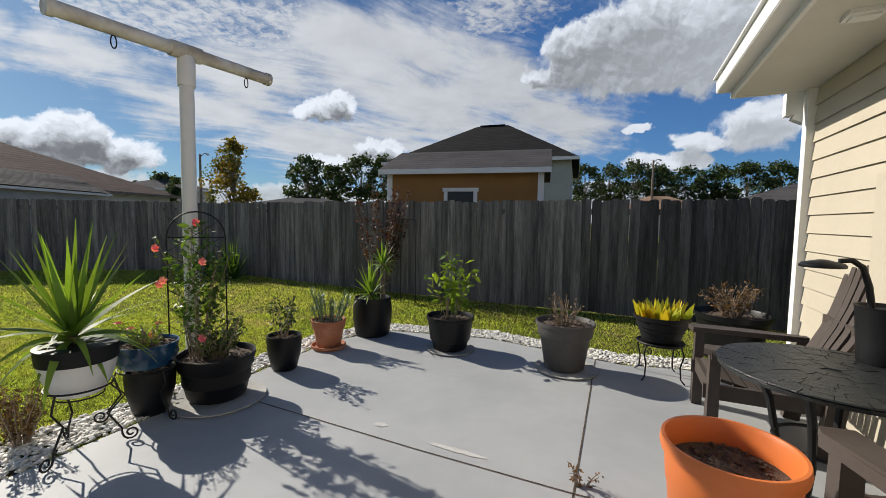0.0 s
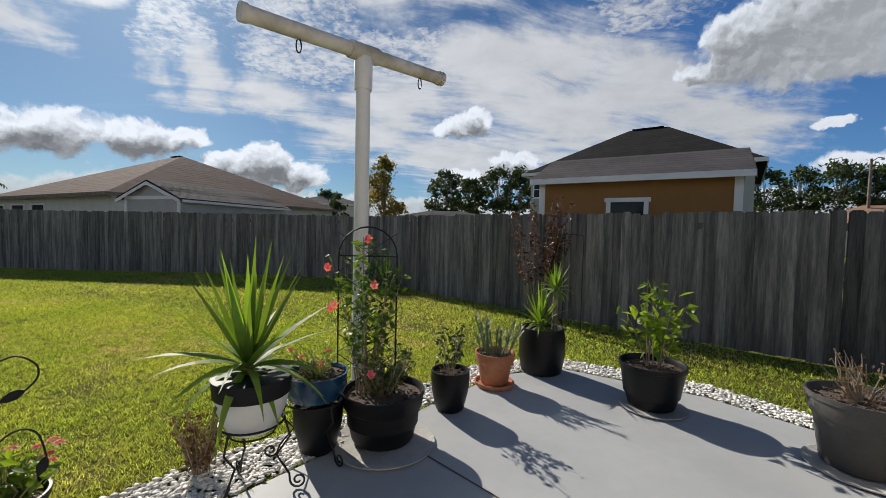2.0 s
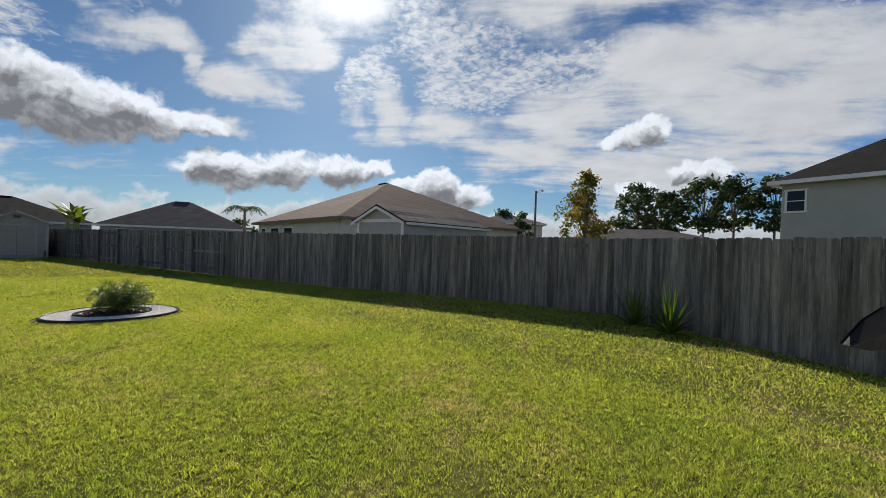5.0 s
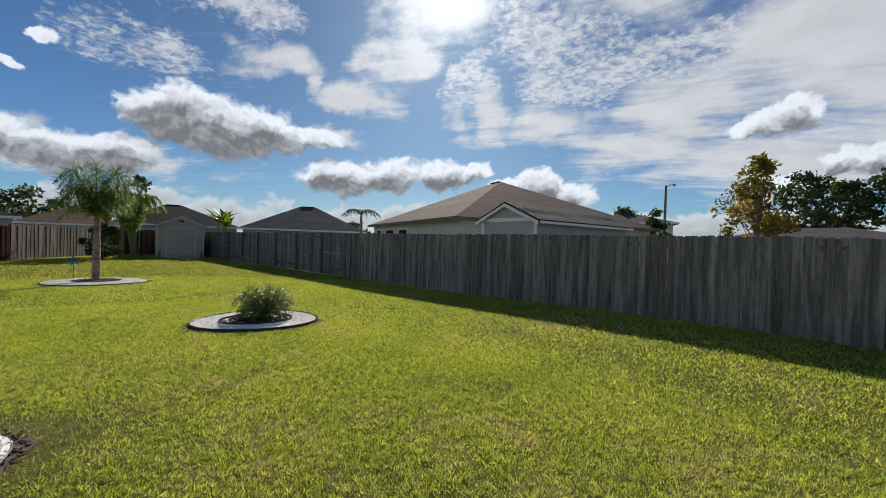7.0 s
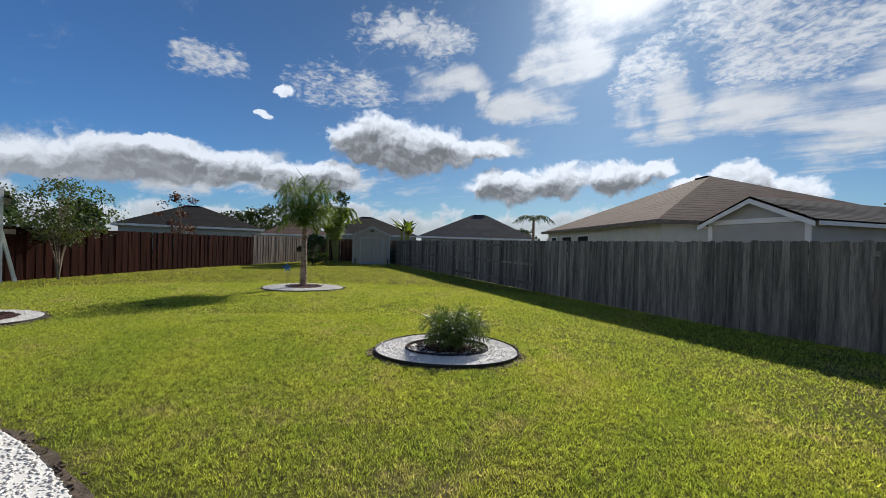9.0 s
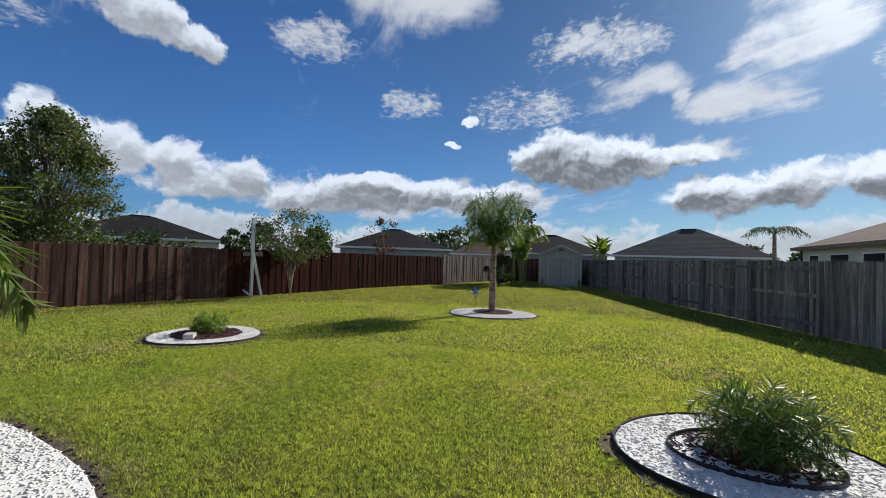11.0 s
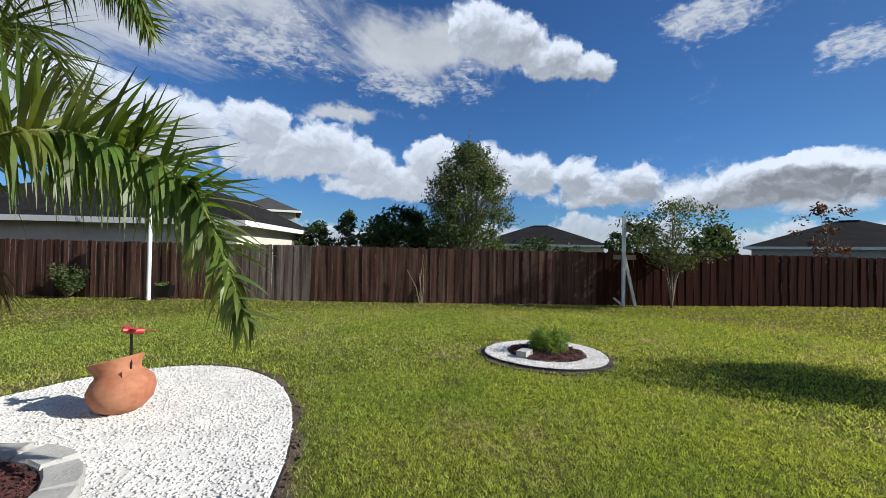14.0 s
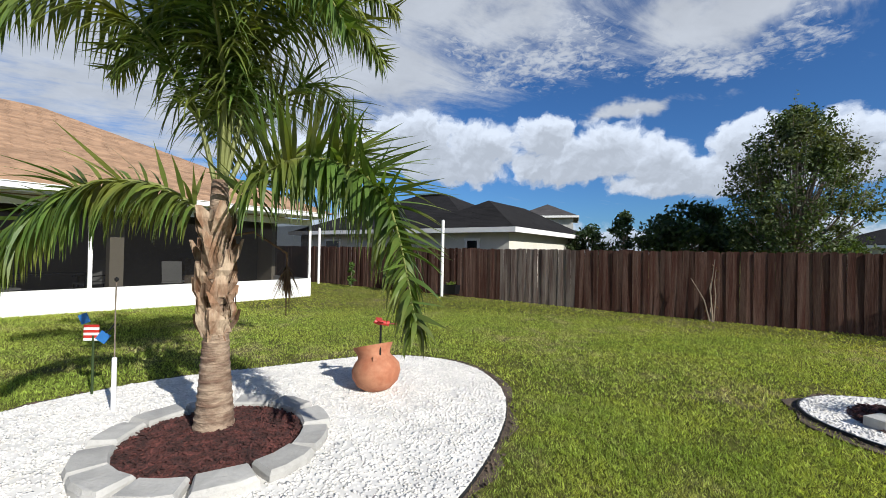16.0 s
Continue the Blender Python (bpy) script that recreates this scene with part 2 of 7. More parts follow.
def material(name, base, rough=0.7, metal=0.0, vary=0.25, grain=40.0, patch=3.0, bump=0.15, tint=None, per_piece=0.0, island=0.0, leaf=0.0, spec=0.5, stretch=(1, 1, 1), coat=0.0, sharp=False):
    """A surface with variation at two scales and fine relief. tint: a second colour in patches; per_piece, island: how far pieces differ; leaf: light let through."""
    m = bpy.data.materials.new(name)
    m.use_nodes = True
    t = m.node_tree
    b = t.nodes["Principled BSDF"]
    b.inputs["Roughness"].default_value, b.inputs["Metallic"].default_value = rough, metal
    b.inputs["Specular IOR Level"].default_value, b.inputs["Coat Weight"].default_value = spec, coat
    co = t.nodes.new("ShaderNodeTexCoord")
    mp = t.nodes.new("ShaderNodeMapping")
    mp.inputs["Scale"].default_value = stretch
    t.links.new(co.outputs["Object"], mp.inputs["Vector"])
    if per_piece:
        oi = t.nodes.new("ShaderNodeObjectInfo")
        sc = t.nodes.new("ShaderNodeVectorMath")
        sc.operation = "SCALE"
        sc.inputs[0].default_value = (37, 53, 71)
        t.links.new(oi.outputs["Random"], sc.inputs["Scale"])
        t.links.new(sc.outputs[0], mp.inputs["Location"])

    def noise_tex(scale, detail):
        n = t.nodes.new("ShaderNodeTexNoise")
        n.inputs["Scale"].default_value, n.inputs["Detail"].default_value, n.inputs["Roughness"].default_value = scale, detail, 0.6
        t.links.new(mp.outputs[0], n.inputs["Vector"])
        return n.outputs[0]

    def math_node(op, a, c):
        n = t.nodes.new("ShaderNodeMath")
        n.operation = op
        for i, v in enumerate((a, c)):
            if isinstance(v, (int, float)):
                n.inputs[i].default_value = v
            else:
                t.links.new(v, n.inputs[i])
        return n.outputs[0]

    fine, wide = noise_tex(grain, 5), noise_tex(patch, 4)
    mix = t.nodes.new("ShaderNodeMix")
    mix.data_type = "RGBA"
    mix.inputs[6].default_value = (*base, 1)
    mix.inputs[7].default_value = (*(tint or [c * (1 - vary) for c in base]), 1)
    ramp = t.nodes.new("ShaderNodeMapRange")
    ramp.interpolation_type = "SMOOTHSTEP"
    ramp.inputs[1].default_value, ramp.inputs[2].default_value = (0.47, 0.56) if sharp else (0.36, 0.66)
    t.links.new(wide, ramp.inputs[0])
    t.links.new(ramp.outputs[0], mix.inputs[0])
    val = math_node("ADD", math_node("MULTIPLY", math_node("SUBTRACT", fine, 0.5), 2.2 * vary), 1.0)
    if per_piece:
        val = math_node("MULTIPLY", val, math_node("ADD", math_node("MULTIPLY", oi.outputs["Random"], 2 * per_piece), 1 - per_piece))
    if island:
        geo = t.nodes.new("ShaderNodeNewGeometry")
        val = math_node("MULTIPLY", val, math_node("ADD", math_node("MULTIPLY", geo.outputs["Random Per Island"], 2 * island), 1 - island))
    hsv = t.nodes.new("ShaderNodeHueSaturation")
    t.links.new(mix.outputs[2], hsv.inputs["Color"])
    t.links.new(val, hsv.inputs["Value"])
    t.links.new(hsv.outputs[0], b.inputs["Base Color"])
    if bump:
        bp = t.nodes.new("ShaderNodeBump")
        bp.inputs["Strength"].default_value, bp.inputs["Distance"].default_value = bump, 0.02
        t.links.new(math_node("ADD", fine, wide), bp.inputs["Height"])
        t.links.new(bp.outputs[0], b.inputs["Normal"])
    if leaf:
        tr = t.nodes.new("ShaderNodeBsdfTranslucent")
        warm = t.nodes.new("ShaderNodeMix")
        warm.data_type, warm.blend_type = "RGBA", "MULTIPLY"
        warm.inputs[0].default_value = 1.0
        warm.inputs[7].default_value = (1.5, 1.4, 0.5, 1)
        t.links.new(hsv.outputs[0], warm.inputs[6])
        t.links.new(warm.outputs[2], tr.inputs["Color"])
        ms = t.nodes.new("ShaderNodeMixShader")
        ms.inputs[0].default_value = leaf
        t.links.new(b.outputs[0], ms.inputs[1])
        t.links.new(tr.outputs[0], ms.inputs[2])
        t.links.new(ms.outputs[0], t.nodes["Material Output"].inputs["Surface"])
    return m


def screen_material():
    """Insect screen: a fine dark mesh, read as part dark cloth, part clear."""
    m = bpy.data.materials.new("insect_screen")
    m.use_nodes = True
    t = m.node_tree
    b = t.nodes["Principled BSDF"]
    b.inputs["Base Color"].default_value, b.inputs["Roughness"].default_value = (0.010, 0.010, 0.011, 1), 0.9
    b.inputs["Specular IOR Level"].default_value = 0.0
    tr = t.nodes.new("ShaderNodeBsdfTransparent")
    ms = t.nodes.new("ShaderNodeMixShader")
    ms.inputs[0].default_value = 0.62
    t.links.new(tr.outputs[0], ms.inputs[1])
    t.links.new(b.outputs[0], ms.inputs[2])
    t.links.new(ms.outputs[0], t.nodes["Material Output"].inputs["Surface"])
    return m


def lawn_material(name, green, lime, straw, rough=0.75, leaf=0.0, island=0.0, dry=0.62, bump=0.0):
    """Turf: two greens in patches, straw-coloured worn places, mottled at a hand's width."""
    m = bpy.data.materials.new(name)
    m.use_nodes = True
    t = m.node_tree
    b = t.nodes["Principled BSDF"]
    b.inputs["Roughness"].default_value, b.inputs["Specular IOR Level"].default_value = rough, 0.06
    co = t.nodes.new("ShaderNodeTexCoord").outputs["Object"]

    def tex(scale, detail, lo, hi):
        n = t.nodes.new("ShaderNodeTexNoise")
        n.inputs["Scale"].default_value, n.inputs["Detail"].default_value, n.inputs["Roughness"].default_value = scale, detail, 0.62
        t.links.new(co, n.inputs["Vector"])
        r = t.nodes.new("ShaderNodeMapRange")
        r.interpolation_type = "SMOOTHSTEP"
        r.inputs[1].default_value, r.inputs[2].default_value = lo, hi
        t.links.new(n.outputs[0], r.inputs[0])
        return r.outputs[0]

    def mixed(f, a, c):
        n = t.nodes.new("ShaderNodeMix")
        n.data_type = "RGBA"
        for s, v in ((n.inputs[0], f), (n.inputs[6], a), (n.inputs[7], c)):
            if isinstance(v, tuple):
                s.default_value = (*v, 1)
            else:
                t.links.new(v, s)
        return n.outputs[2]

    def op(kind, a, c):
        n = t.nodes.new("ShaderNodeMath")
        n.operation = kind
        for s, v in zip(n.inputs, (a, c)):
            if isinstance(v, (int, float)):
                s.default_value = v
            else:
                t.links.new(v, s)
        return n.outputs[0]

    mottle = tex(13.0, 4, 0.3, 0.7)
    worn = op("MULTIPLY", tex(0.42, 3, 0.42, 0.68), tex(2.6, 5, 0.40, 0.66))
    worn = op("MULTIPLY", op("ADD", worn, op("MULTIPLY", tex(5.0, 4, 0.56, 0.74), 0.5)), dry)
    col = mixed(op("MINIMUM", worn, 1.0), mixed(tex(0.9, 5, 0.3, 0.7), green, lime), straw)
    val = op("ADD", op("MULTIPLY", mottle, 0.5), 0.75)
    if island:
        geo = t.nodes.new("ShaderNodeNewGeometry")
        val = op("MULTIPLY", val, op("ADD", op("MULTIPLY", geo.outputs["Random Per Island"], 2 * island), 1 - island))
    hsv = t.nodes.new("ShaderNodeHueSaturation")
    t.links.new(col, hsv.inputs["Color"])
    t.links.new(val, hsv.inputs["Value"])
    t.links.new(hsv.outputs[0], b.inputs["Base Color"])
    if bump:
        bp = t.nodes.new("ShaderNodeBump")
        bp.inputs["Strength"].default_value, bp.inputs["Distance"].default_value = bump, 0.03
        t.links.new(op("ADD", mottle, tex(60.0, 3, 0.2, 0.8)), bp.inputs["Height"])
        t.links.new(bp.outputs[0], b.inputs["Normal"])
    if leaf:
        tr = t.nodes.new("ShaderNodeBsdfTranslucent")
        ms = t.nodes.new("ShaderNodeMixShader")
        ms.inputs[0].default_value = leaf
        warm = t.nodes.new("ShaderNodeMix")
        warm.data_type, warm.blend_type = "RGBA", "MULTIPLY"
        warm.inputs[0].default_value = 1.0
        warm.inputs[7].default_value = (1.5, 1.36, 0.68, 1)
        t.links.new(hsv.outputs[0], warm.inputs[6])
        t.links.new(warm.outputs[2], tr.inputs["Color"])
        t.links.new(b.outputs[0], ms.inputs[1])
        t.links.new(tr.outputs[0], ms.inputs[2])
        t.links.new(ms.outputs[0], t.nodes["Material Output"].inputs["Surface"])
    return m


M_LAWN = lawn_material("lawn_thatch", (0.115, 0.125, 0.028), (0.14, 0.14, 0.035), (0.22, 0.18, 0.10), 0.95, dry=0.9, bump=0.8)
M_GRASS = lawn_material("grass", (0.28, 0.38, 0.078), (0.39, 0.455, 0.10), (0.47, 0.43, 0.23), leaf=0.5, island=0.5, dry=0.85)
M_DRYGRASS = lawn_material("dry_grass", (0.255, 0.325, 0.06), (0.335, 0.36, 0.08), (0.40, 0.34, 0.16), leaf=0.5, island=0.5)
M_SOIL = material("soil", (0.07, 0.05, 0.035), 0.95, vary=0.6, grain=70, patch=8, bump=0.8, tint=(0.14, 0.1, 0.07))
M_CONCRETE = material("painted_concrete", (0.40, 0.41, 0.41), 0.62, vary=0.06, grain=9, patch=0.8, bump=0.05, tint=(0.34, 0.35, 0.355))
M_FENCE_GREY = material("weathered_grey_wood", (0.245, 0.233, 0.216), 0.9, spec=0.15, vary=0.65, grain=16, patch=2.2, bump=0.35, tint=(0.112, 0.109, 0.105), per_piece=0.33, stretch=(5, 5, 0.35))
# darker grey boards: streaky stain, with the eave's shade put into the colour
M_FENCE_STAIN_SHADE = material("stained_shaded_grey_wood", (0.15, 0.145, 0.138), 0.9, spec=0.12, vary=0.65, grain=16, patch=2.2, bump=0.35, tint=(0.07, 0.07, 0.068), per_piece=0.35, stretch=(5, 5, 0.35))
M_FENCE_PALE = material("bleached_brown_wood", (0.20, 0.165, 0.14), 0.9, vary=0.4, grain=16, patch=1.6, bump=0.35, tint=(0.09, 0.055, 0.045), per_piece=0.3, stretch=(5, 5, 0.35))
M_FENCE_BROWN = material("brown_stained_wood", (0.07, 0.031, 0.023), 0.88, spec=0.12, vary=0.6, grain=16, patch=1.3, bump=0.35, tint=(0.12, 0.075, 0.058), per_piece=0.35, stretch=(5, 5, 0.35))
M_FENCE_RED = material("red_brown_stained_wood", (0.052, 0.017, 0.012), 0.9, spec=0.08, vary=0.5, grain=16, patch=1.3, bump=0.3, tint=(0.03, 0.012, 0.009), per_piece=0.3, stretch=(5, 5, 0.35))
M_PEBBLE = material("white_pebble", (0.79, 0.765, 0.715), 0.85, spec=0.08, vary=0.12, grain=30, patch=3, bump=0.15, tint=(0.68, 0.66, 0.62), island=0.16)
M_MULCH = material("red_mulch", (0.10, 0.032, 0.026), 0.9, vary=0.5, grain=60, patch=10, bump=0.9, tint=(0.045, 0.018, 0.015), island=0.45)
M_BLOCK = material("concrete_edging", (0.47, 0.46, 0.43), 0.9, vary=0.2, grain=40, patch=5, bump=0.35, per_piece=0.12)
M_BLACK_PLASTIC = material("black_plastic", (0.006, 0.0065, 0.008), 0.45, vary=0.2, grain=50, patch=4, bump=0.05, spec=0.3)
M_EDGING = material("black_edging", (0.012, 0.012, 0.013), 0.5, vary=0.2, bump=0.05)
M_CHARCOAL = material("charcoal_resin", (0.010, 0.0105, 0.012), 0.55, vary=0.2, grain=40, patch=4, bump=0.08, spec=0.28)
M_GREYPOT = material("grey_resin", (0.085, 0.08, 0.075), 0.6, vary=0.2, grain=35, patch=4, bump=0.12)
M_WHITEPOT = material("white_glaze", (0.72, 0.72, 0.71), 0.4, vary=0.06, grain=20, patch=3, bump=0.03)
M_BLUE = material("blue_glaze", (0.006, 0.032, 0.085), 0.16, vary=0.3, grain=10, patch=6, bump=0.05, tint=(0.012, 0.07, 0.13), coat=0.5)
M_TERRACOTTA = material("terracotta", (0.36, 0.13, 0.065), 0.8, vary=0.2, grain=25, patch=5, bump=0.12, tint=(0.44, 0.2, 0.11))
M_ORANGE = material("orange_plastic", (0.62, 0.16, 0.035), 0.45, vary=0.06, grain=30, patch=3, bump=0.03)
M_CHAIR = material("taupe_plastic", (0.072, 0.056, 0.047), 0.55, vary=0.12, grain=60, patch=4, bump=0.06)
M_IRON = material("black_iron", (0.015, 0.015, 0.016), 0.5, metal=0.4, vary=0.3, grain=80, bump=0.1)
M_TABLE = material("dark_table_stone", (0.022, 0.026, 0.026), 0.36, vary=0.4, grain=45, patch=6, bump=0.45, island=0.4)
M_POST = material("white_pipe", (0.76, 0.75, 0.70), 0.45, vary=0.06, grain=18, patch=3, bump=0.03)
M_WHITE = material("white_paint", (0.78, 0.78, 0.76), 0.55, vary=0.05, grain=25, patch=2, bump=0.04)
M_PVC = material("aged_pvc", (0.70, 0.67, 0.58), 0.5, vary=0.12, grain=18, patch=3, bump=0.05, tint=(0.42, 0.37, 0.27))
M_SIDING = material("cream_siding", (0.50, 0.445, 0.345), 0.6, vary=0.05, grain=30, patch=2, bump=0.05)
M_SOFFIT = material("soffit", (0.62, 0.60, 0.54), 0.7, vary=0.06, grain=30, patch=2, bump=0.04)
M_TAN_SHINGLE = material("tan_shingle", (0.36, 0.225, 0.135), 0.95, vary=0.25, grain=45, patch=3, bump=0.4, per_piece=0.2, island=0.16)
M_BROWN_SHINGLE = material("brown_shingle", (0.135, 0.088, 0.07), 0.95, vary=0.2, grain=12, patch=1, bump=0.3, island=0.08, spec=0.1)
M_GREY_SHINGLE = material("grey_shingle", (0.085, 0.08, 0.08), 0.95, vary=0.2, grain=12, patch=1, bump=0.3, island=0.08, spec=0.1)
M_DARK_SHINGLE = material("dark_shingle", (0.024, 0.023, 0.023), 0.95, vary=0.25, grain=12, patch=1, bump=0.3, island=0.08, spec=0.1)
M_OCHRE = material("ochre_stucco", (0.30, 0.155, 0.05), 0.9, vary=0.1, grain=60, patch=1.2, bump=0.2)
M_STUCCO = material("grey_stucco", (0.42, 0.42, 0.40), 0.9, vary=0.1, grain=60, patch=1.5, bump=0.2)
M_PALE = material("pale_stucco", (0.62, 0.60, 0.52), 0.9, vary=0.1, grain=60, patch=1.5, bump=0.2)
M_GREENWALL = material("sage_siding", (0.40, 0.42, 0.37), 0.8, vary=0.08, grain=30, patch=1.5, bump=0.08)
M_SHEDWALL = material("shed_siding", (0.55, 0.47, 0.36), 0.85, vary=0.1, grain=30, patch=2, bump=0.1)
M_GLASS = material("window_glass", (0.012, 0.014, 0.017), 0.08, vary=0.1, bump=0, spec=0.3)
M_SCREEN = screen_material()
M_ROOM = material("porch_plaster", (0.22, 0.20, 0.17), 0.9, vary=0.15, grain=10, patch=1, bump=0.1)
M_BARK = material("bark", (0.15, 0.115, 0.085), 0.95, vary=0.4, grain=30, patch=6, bump=0.7, tint=(0.24, 0.2, 0.16))
M_PALMBARK = material("palm_bark", (0.34, 0.255, 0.18), 0.95, vary=0.45, grain=26, patch=5, bump=0.8, tint=(0.15, 0.09, 0.06), stretch=(1, 1, 2.5))
M_BOOT = material("palm_leaf_base", (0.44, 0.34, 0.24), 0.95, vary=0.45, grain=30, patch=7, bump=0.8, tint=(0.22, 0.125, 0.075), island=0.3, stretch=(1, 1, 0.4), spec=0.1)
M_PALM = material("palm_leaf", (0.085, 0.15, 0.028), 0.45, vary=0.2, grain=4, patch=1.5, bump=0, tint=(0.19, 0.21, 0.045), island=0.4, leaf=0.35)
M_DATE = material("date_palm_leaf", (0.075, 0.14, 0.035), 0.42, vary=0.2, grain=4, patch=1.5, bump=0, tint=(0.12, 0.18, 0.05), island=0.4, leaf=0.3, spec=0.3)
M_RACHIS = material("palm_stalk", (0.2, 0.22, 0.06), 0.6, vary=0.2, grain=10, bump=0.1)
M_YUCCA = material("yucca_leaf", (0.11, 0.2, 0.03), 0.55, vary=0.2, grain=5, patch=2, bump=0, tint=(0.2, 0.3, 0.05), island=0.35, leaf=0.45)
M_DRYLEAF = material("dry_leaf", (0.19, 0.115, 0.06), 0.9, vary=0.4, grain=10, patch=3, bump=0, island=0.4, leaf=0.2)
M_LEAF = material("leaf", (0.06, 0.12, 0.02), 0.5, vary=0.25, grain=6, patch=2, bump=0, tint=(0.12, 0.19, 0.03), island=0.4, leaf=0.4)
M_BRIGHTLEAF = material("bright_leaf", (0.13, 0.22, 0.025), 0.5, vary=0.2, grain=6, patch=2, bump=0, tint=(0.2, 0.29, 0.04), island=0.35, leaf=0.5)
M_DARKLEAF = material("dark_leaf", (0.03, 0.06, 0.016), 0.6, vary=0.3, grain=3, patch=0.5, bump=0, tint=(0.055, 0.08, 0.022), island=0.45, leaf=0.25)
M_OLIVELEAF = material("olive_leaf", (0.065, 0.11, 0.03), 0.6, vary=0.3, grain=3, patch=0.6, bump=0, tint=(0.10, 0.115, 0.04), island=0.45, leaf=0.3)
M_REDLEAF = material("red_leaf", (0.06, 0.022, 0.025), 0.5, vary=0.3, grain=5, patch=2, bump=0, tint=(0.09, 0.04, 0.02), island=0.4, leaf=0.35)
M_GOLDLEAF = material("autumn_leaf", (0.23, 0.16, 0.03), 0.6, vary=0.3, grain=4, patch=0.7, bump=0, tint=(0.11, 0.13, 0.03), island=0.4, leaf=0.4)
M_CROTON = material("yellow_leaf", (0.55, 0.42, 0.03), 0.45, vary=0.2, grain=8, patch=7, bump=0, tint=(0.3, 0.36, 0.05), island=0.3, leaf=0.4)
M_SUCCULENT = material("grey_green_leaf", (0.15, 0.22, 0.13), 0.55, vary=0.2, grain=8, patch=4, bump=0, island=0.25, leaf=0.2)
M_TWIG = material("dry_twig", (0.30, 0.24, 0.18), 0.9, vary=0.3, grain=20, bump=0.2)
M_PINK = material("pink_petal", (0.72, 0.10, 0.18), 0.6, vary=0.2, grain=20, patch=10, bump=0, tint=(0.75, 0.3, 0.32), island=0.2, leaf=0.35)
M_RED = material("red_paint", (0.5, 0.03, 0.02), 0.45, vary=0.1, bump=0.03)
M_BLUEPAINT = material("blue_paint", (0.03, 0.15, 0.42), 0.45, vary=0.1, bump=0.03)

# ---- mesh helpers ----


class Mesh:
    """Collects vertices and faces of one mesh."""

    def __init__(self):
        self.v, self.f = [], []

    def add(self, verts, faces):
        n = len(self.v)
        self.v.extend([tuple(p) for p in verts])
        self.f.extend([tuple(i + n for i in q) for q in faces])
        return self

    def box(self, c, s, m=None, taper=1.0):
        x, y, z = (k / 2 for k in s)
        vs = [Vector((sx * x * (taper if sz > 0 else 1), sy * y * (taper if sz > 0 else 1), sz * z)) for sz in (-1, 1) for sx, sy in ((-1, -1), (1, -1), (1, 1), (-1, 1))]
        vs = [(m @ p if m else p) + Vector(c) for p in vs]
        return self.add(vs, [(3, 2, 1, 0), (4, 5, 6, 7), (0, 1, 5, 4), (1, 2, 6, 5), (2, 3, 7, 6), (3, 0, 4, 7)])

    def lathe(self, profile, seg=28, c=(0, 0, 0), wave=0.0):
        vs, fs = [], []
        for k, (r, z) in enumerate(profile):
            for i in range(seg):
                a = 2 * math.pi * i / seg
                rr = r * (1 + wave * math.sin(3 * a + z * 9))
                vs.append((c[0] + rr * math.cos(a), c[1] + rr * math.sin(a), c[2] + z))
        for k in range(len(profile) - 1):
            for i in range(seg):
                j = (i + 1) % seg
                fs.append((k * seg + i, k * seg + j, (k + 1) * seg + j, (k + 1) * seg + i))
        if profile[0][0] > 0.001:
            fs.append(tuple(range(seg - 1, -1, -1)))
        if profile[-1][0] > 0.001:
            fs.append(tuple((len(profile) - 1) * seg + i for i in range(seg)))
        return self.add(vs, fs)

    def tube(self, pts, r0, r1=None, seg=6):
        r1 = r0 if r1 is None else r1
        pts = [Vector(p) for p in pts]
        n = len(pts)
        vs, fs = [], []
        side = None
        for k, p in enumerate(pts):
            d = (pts[min(k + 1, n - 1)] - pts[max(k - 1, 0)]).normalized()
            if side is None:
                side = d.orthogonal().normalized()
            side = (side - d * side.dot(d)).normalized()
            up = d.cross(side)
            r = r0 + (r1 - r0) * k / max(n - 1, 1)
            for i in range(seg):
                a = 2 * math.pi * i / seg
                vs.append(p + side * (r * math.cos(a)) + up * (r * math.sin(a)))
        for k in range(n - 1):
            for i in range(seg):
                j = (i + 1) % seg
                fs.append((k * seg + i, k * seg + j, (k + 1) * seg + j, (k + 1) * seg + i))
        fs.append(tuple(range(seg - 1, -1, -1)))
        fs.append(tuple((n - 1) * seg + i for i in range(seg)))
        return self.add(vs, fs)

    def blade(self, base, d, length, width, droop=0.0, segs=3, twist=0.0, fold=0.0):
        """A long leaf that starts along d and bends down."""
        d = Vector(d).normalized()
        p = Vector(base)
        side = d.cross(Vector((0, 0, 1)))
        side = side.normalized() if side.length > 0.05 else Vector((1, 0, 0))
        side.rotate(Matrix.Rotation(twist, 3, d))
        vs, fs = [], []
        for k in range(segs + 1):
            f = k / segs
            w = width * 0.5 * (1.0 if f < 0.35 else max(0.03, 1 - (f - 0.35) / 0.65)) * (0.6 + 0.4 * min(1, f * 4))
            vs += [p - side * w, p + side * w]
            d = (d + Vector((0, 0, -droop / segs))).normalized()
            p = p + d * (length / segs)
        for k in range(segs):
            fs.append((2 * k, 2 * k + 1, 2 * k + 3, 2 * k + 2))
        return self.add(vs, fs)

    def leaf(self, c, n, size, turn=0.0, long=1.6):
        """A small pointed leaf: two triangles bent on the midrib."""
        n = Vector(n).normalized()
        a = n.orthogonal().normalized()
        a.rotate(Matrix.Rotation(turn, 3, n))
        b = n.cross(a)
        c = Vector(c)
        h = size * long * 0.5
        return self.add([c - a * h, c + b * size * 0.4 + n * size * 0.1, c + a * h, c - b * size * 0.4 + n * size * 0.1], [(0, 1, 2), (0, 2, 3)])

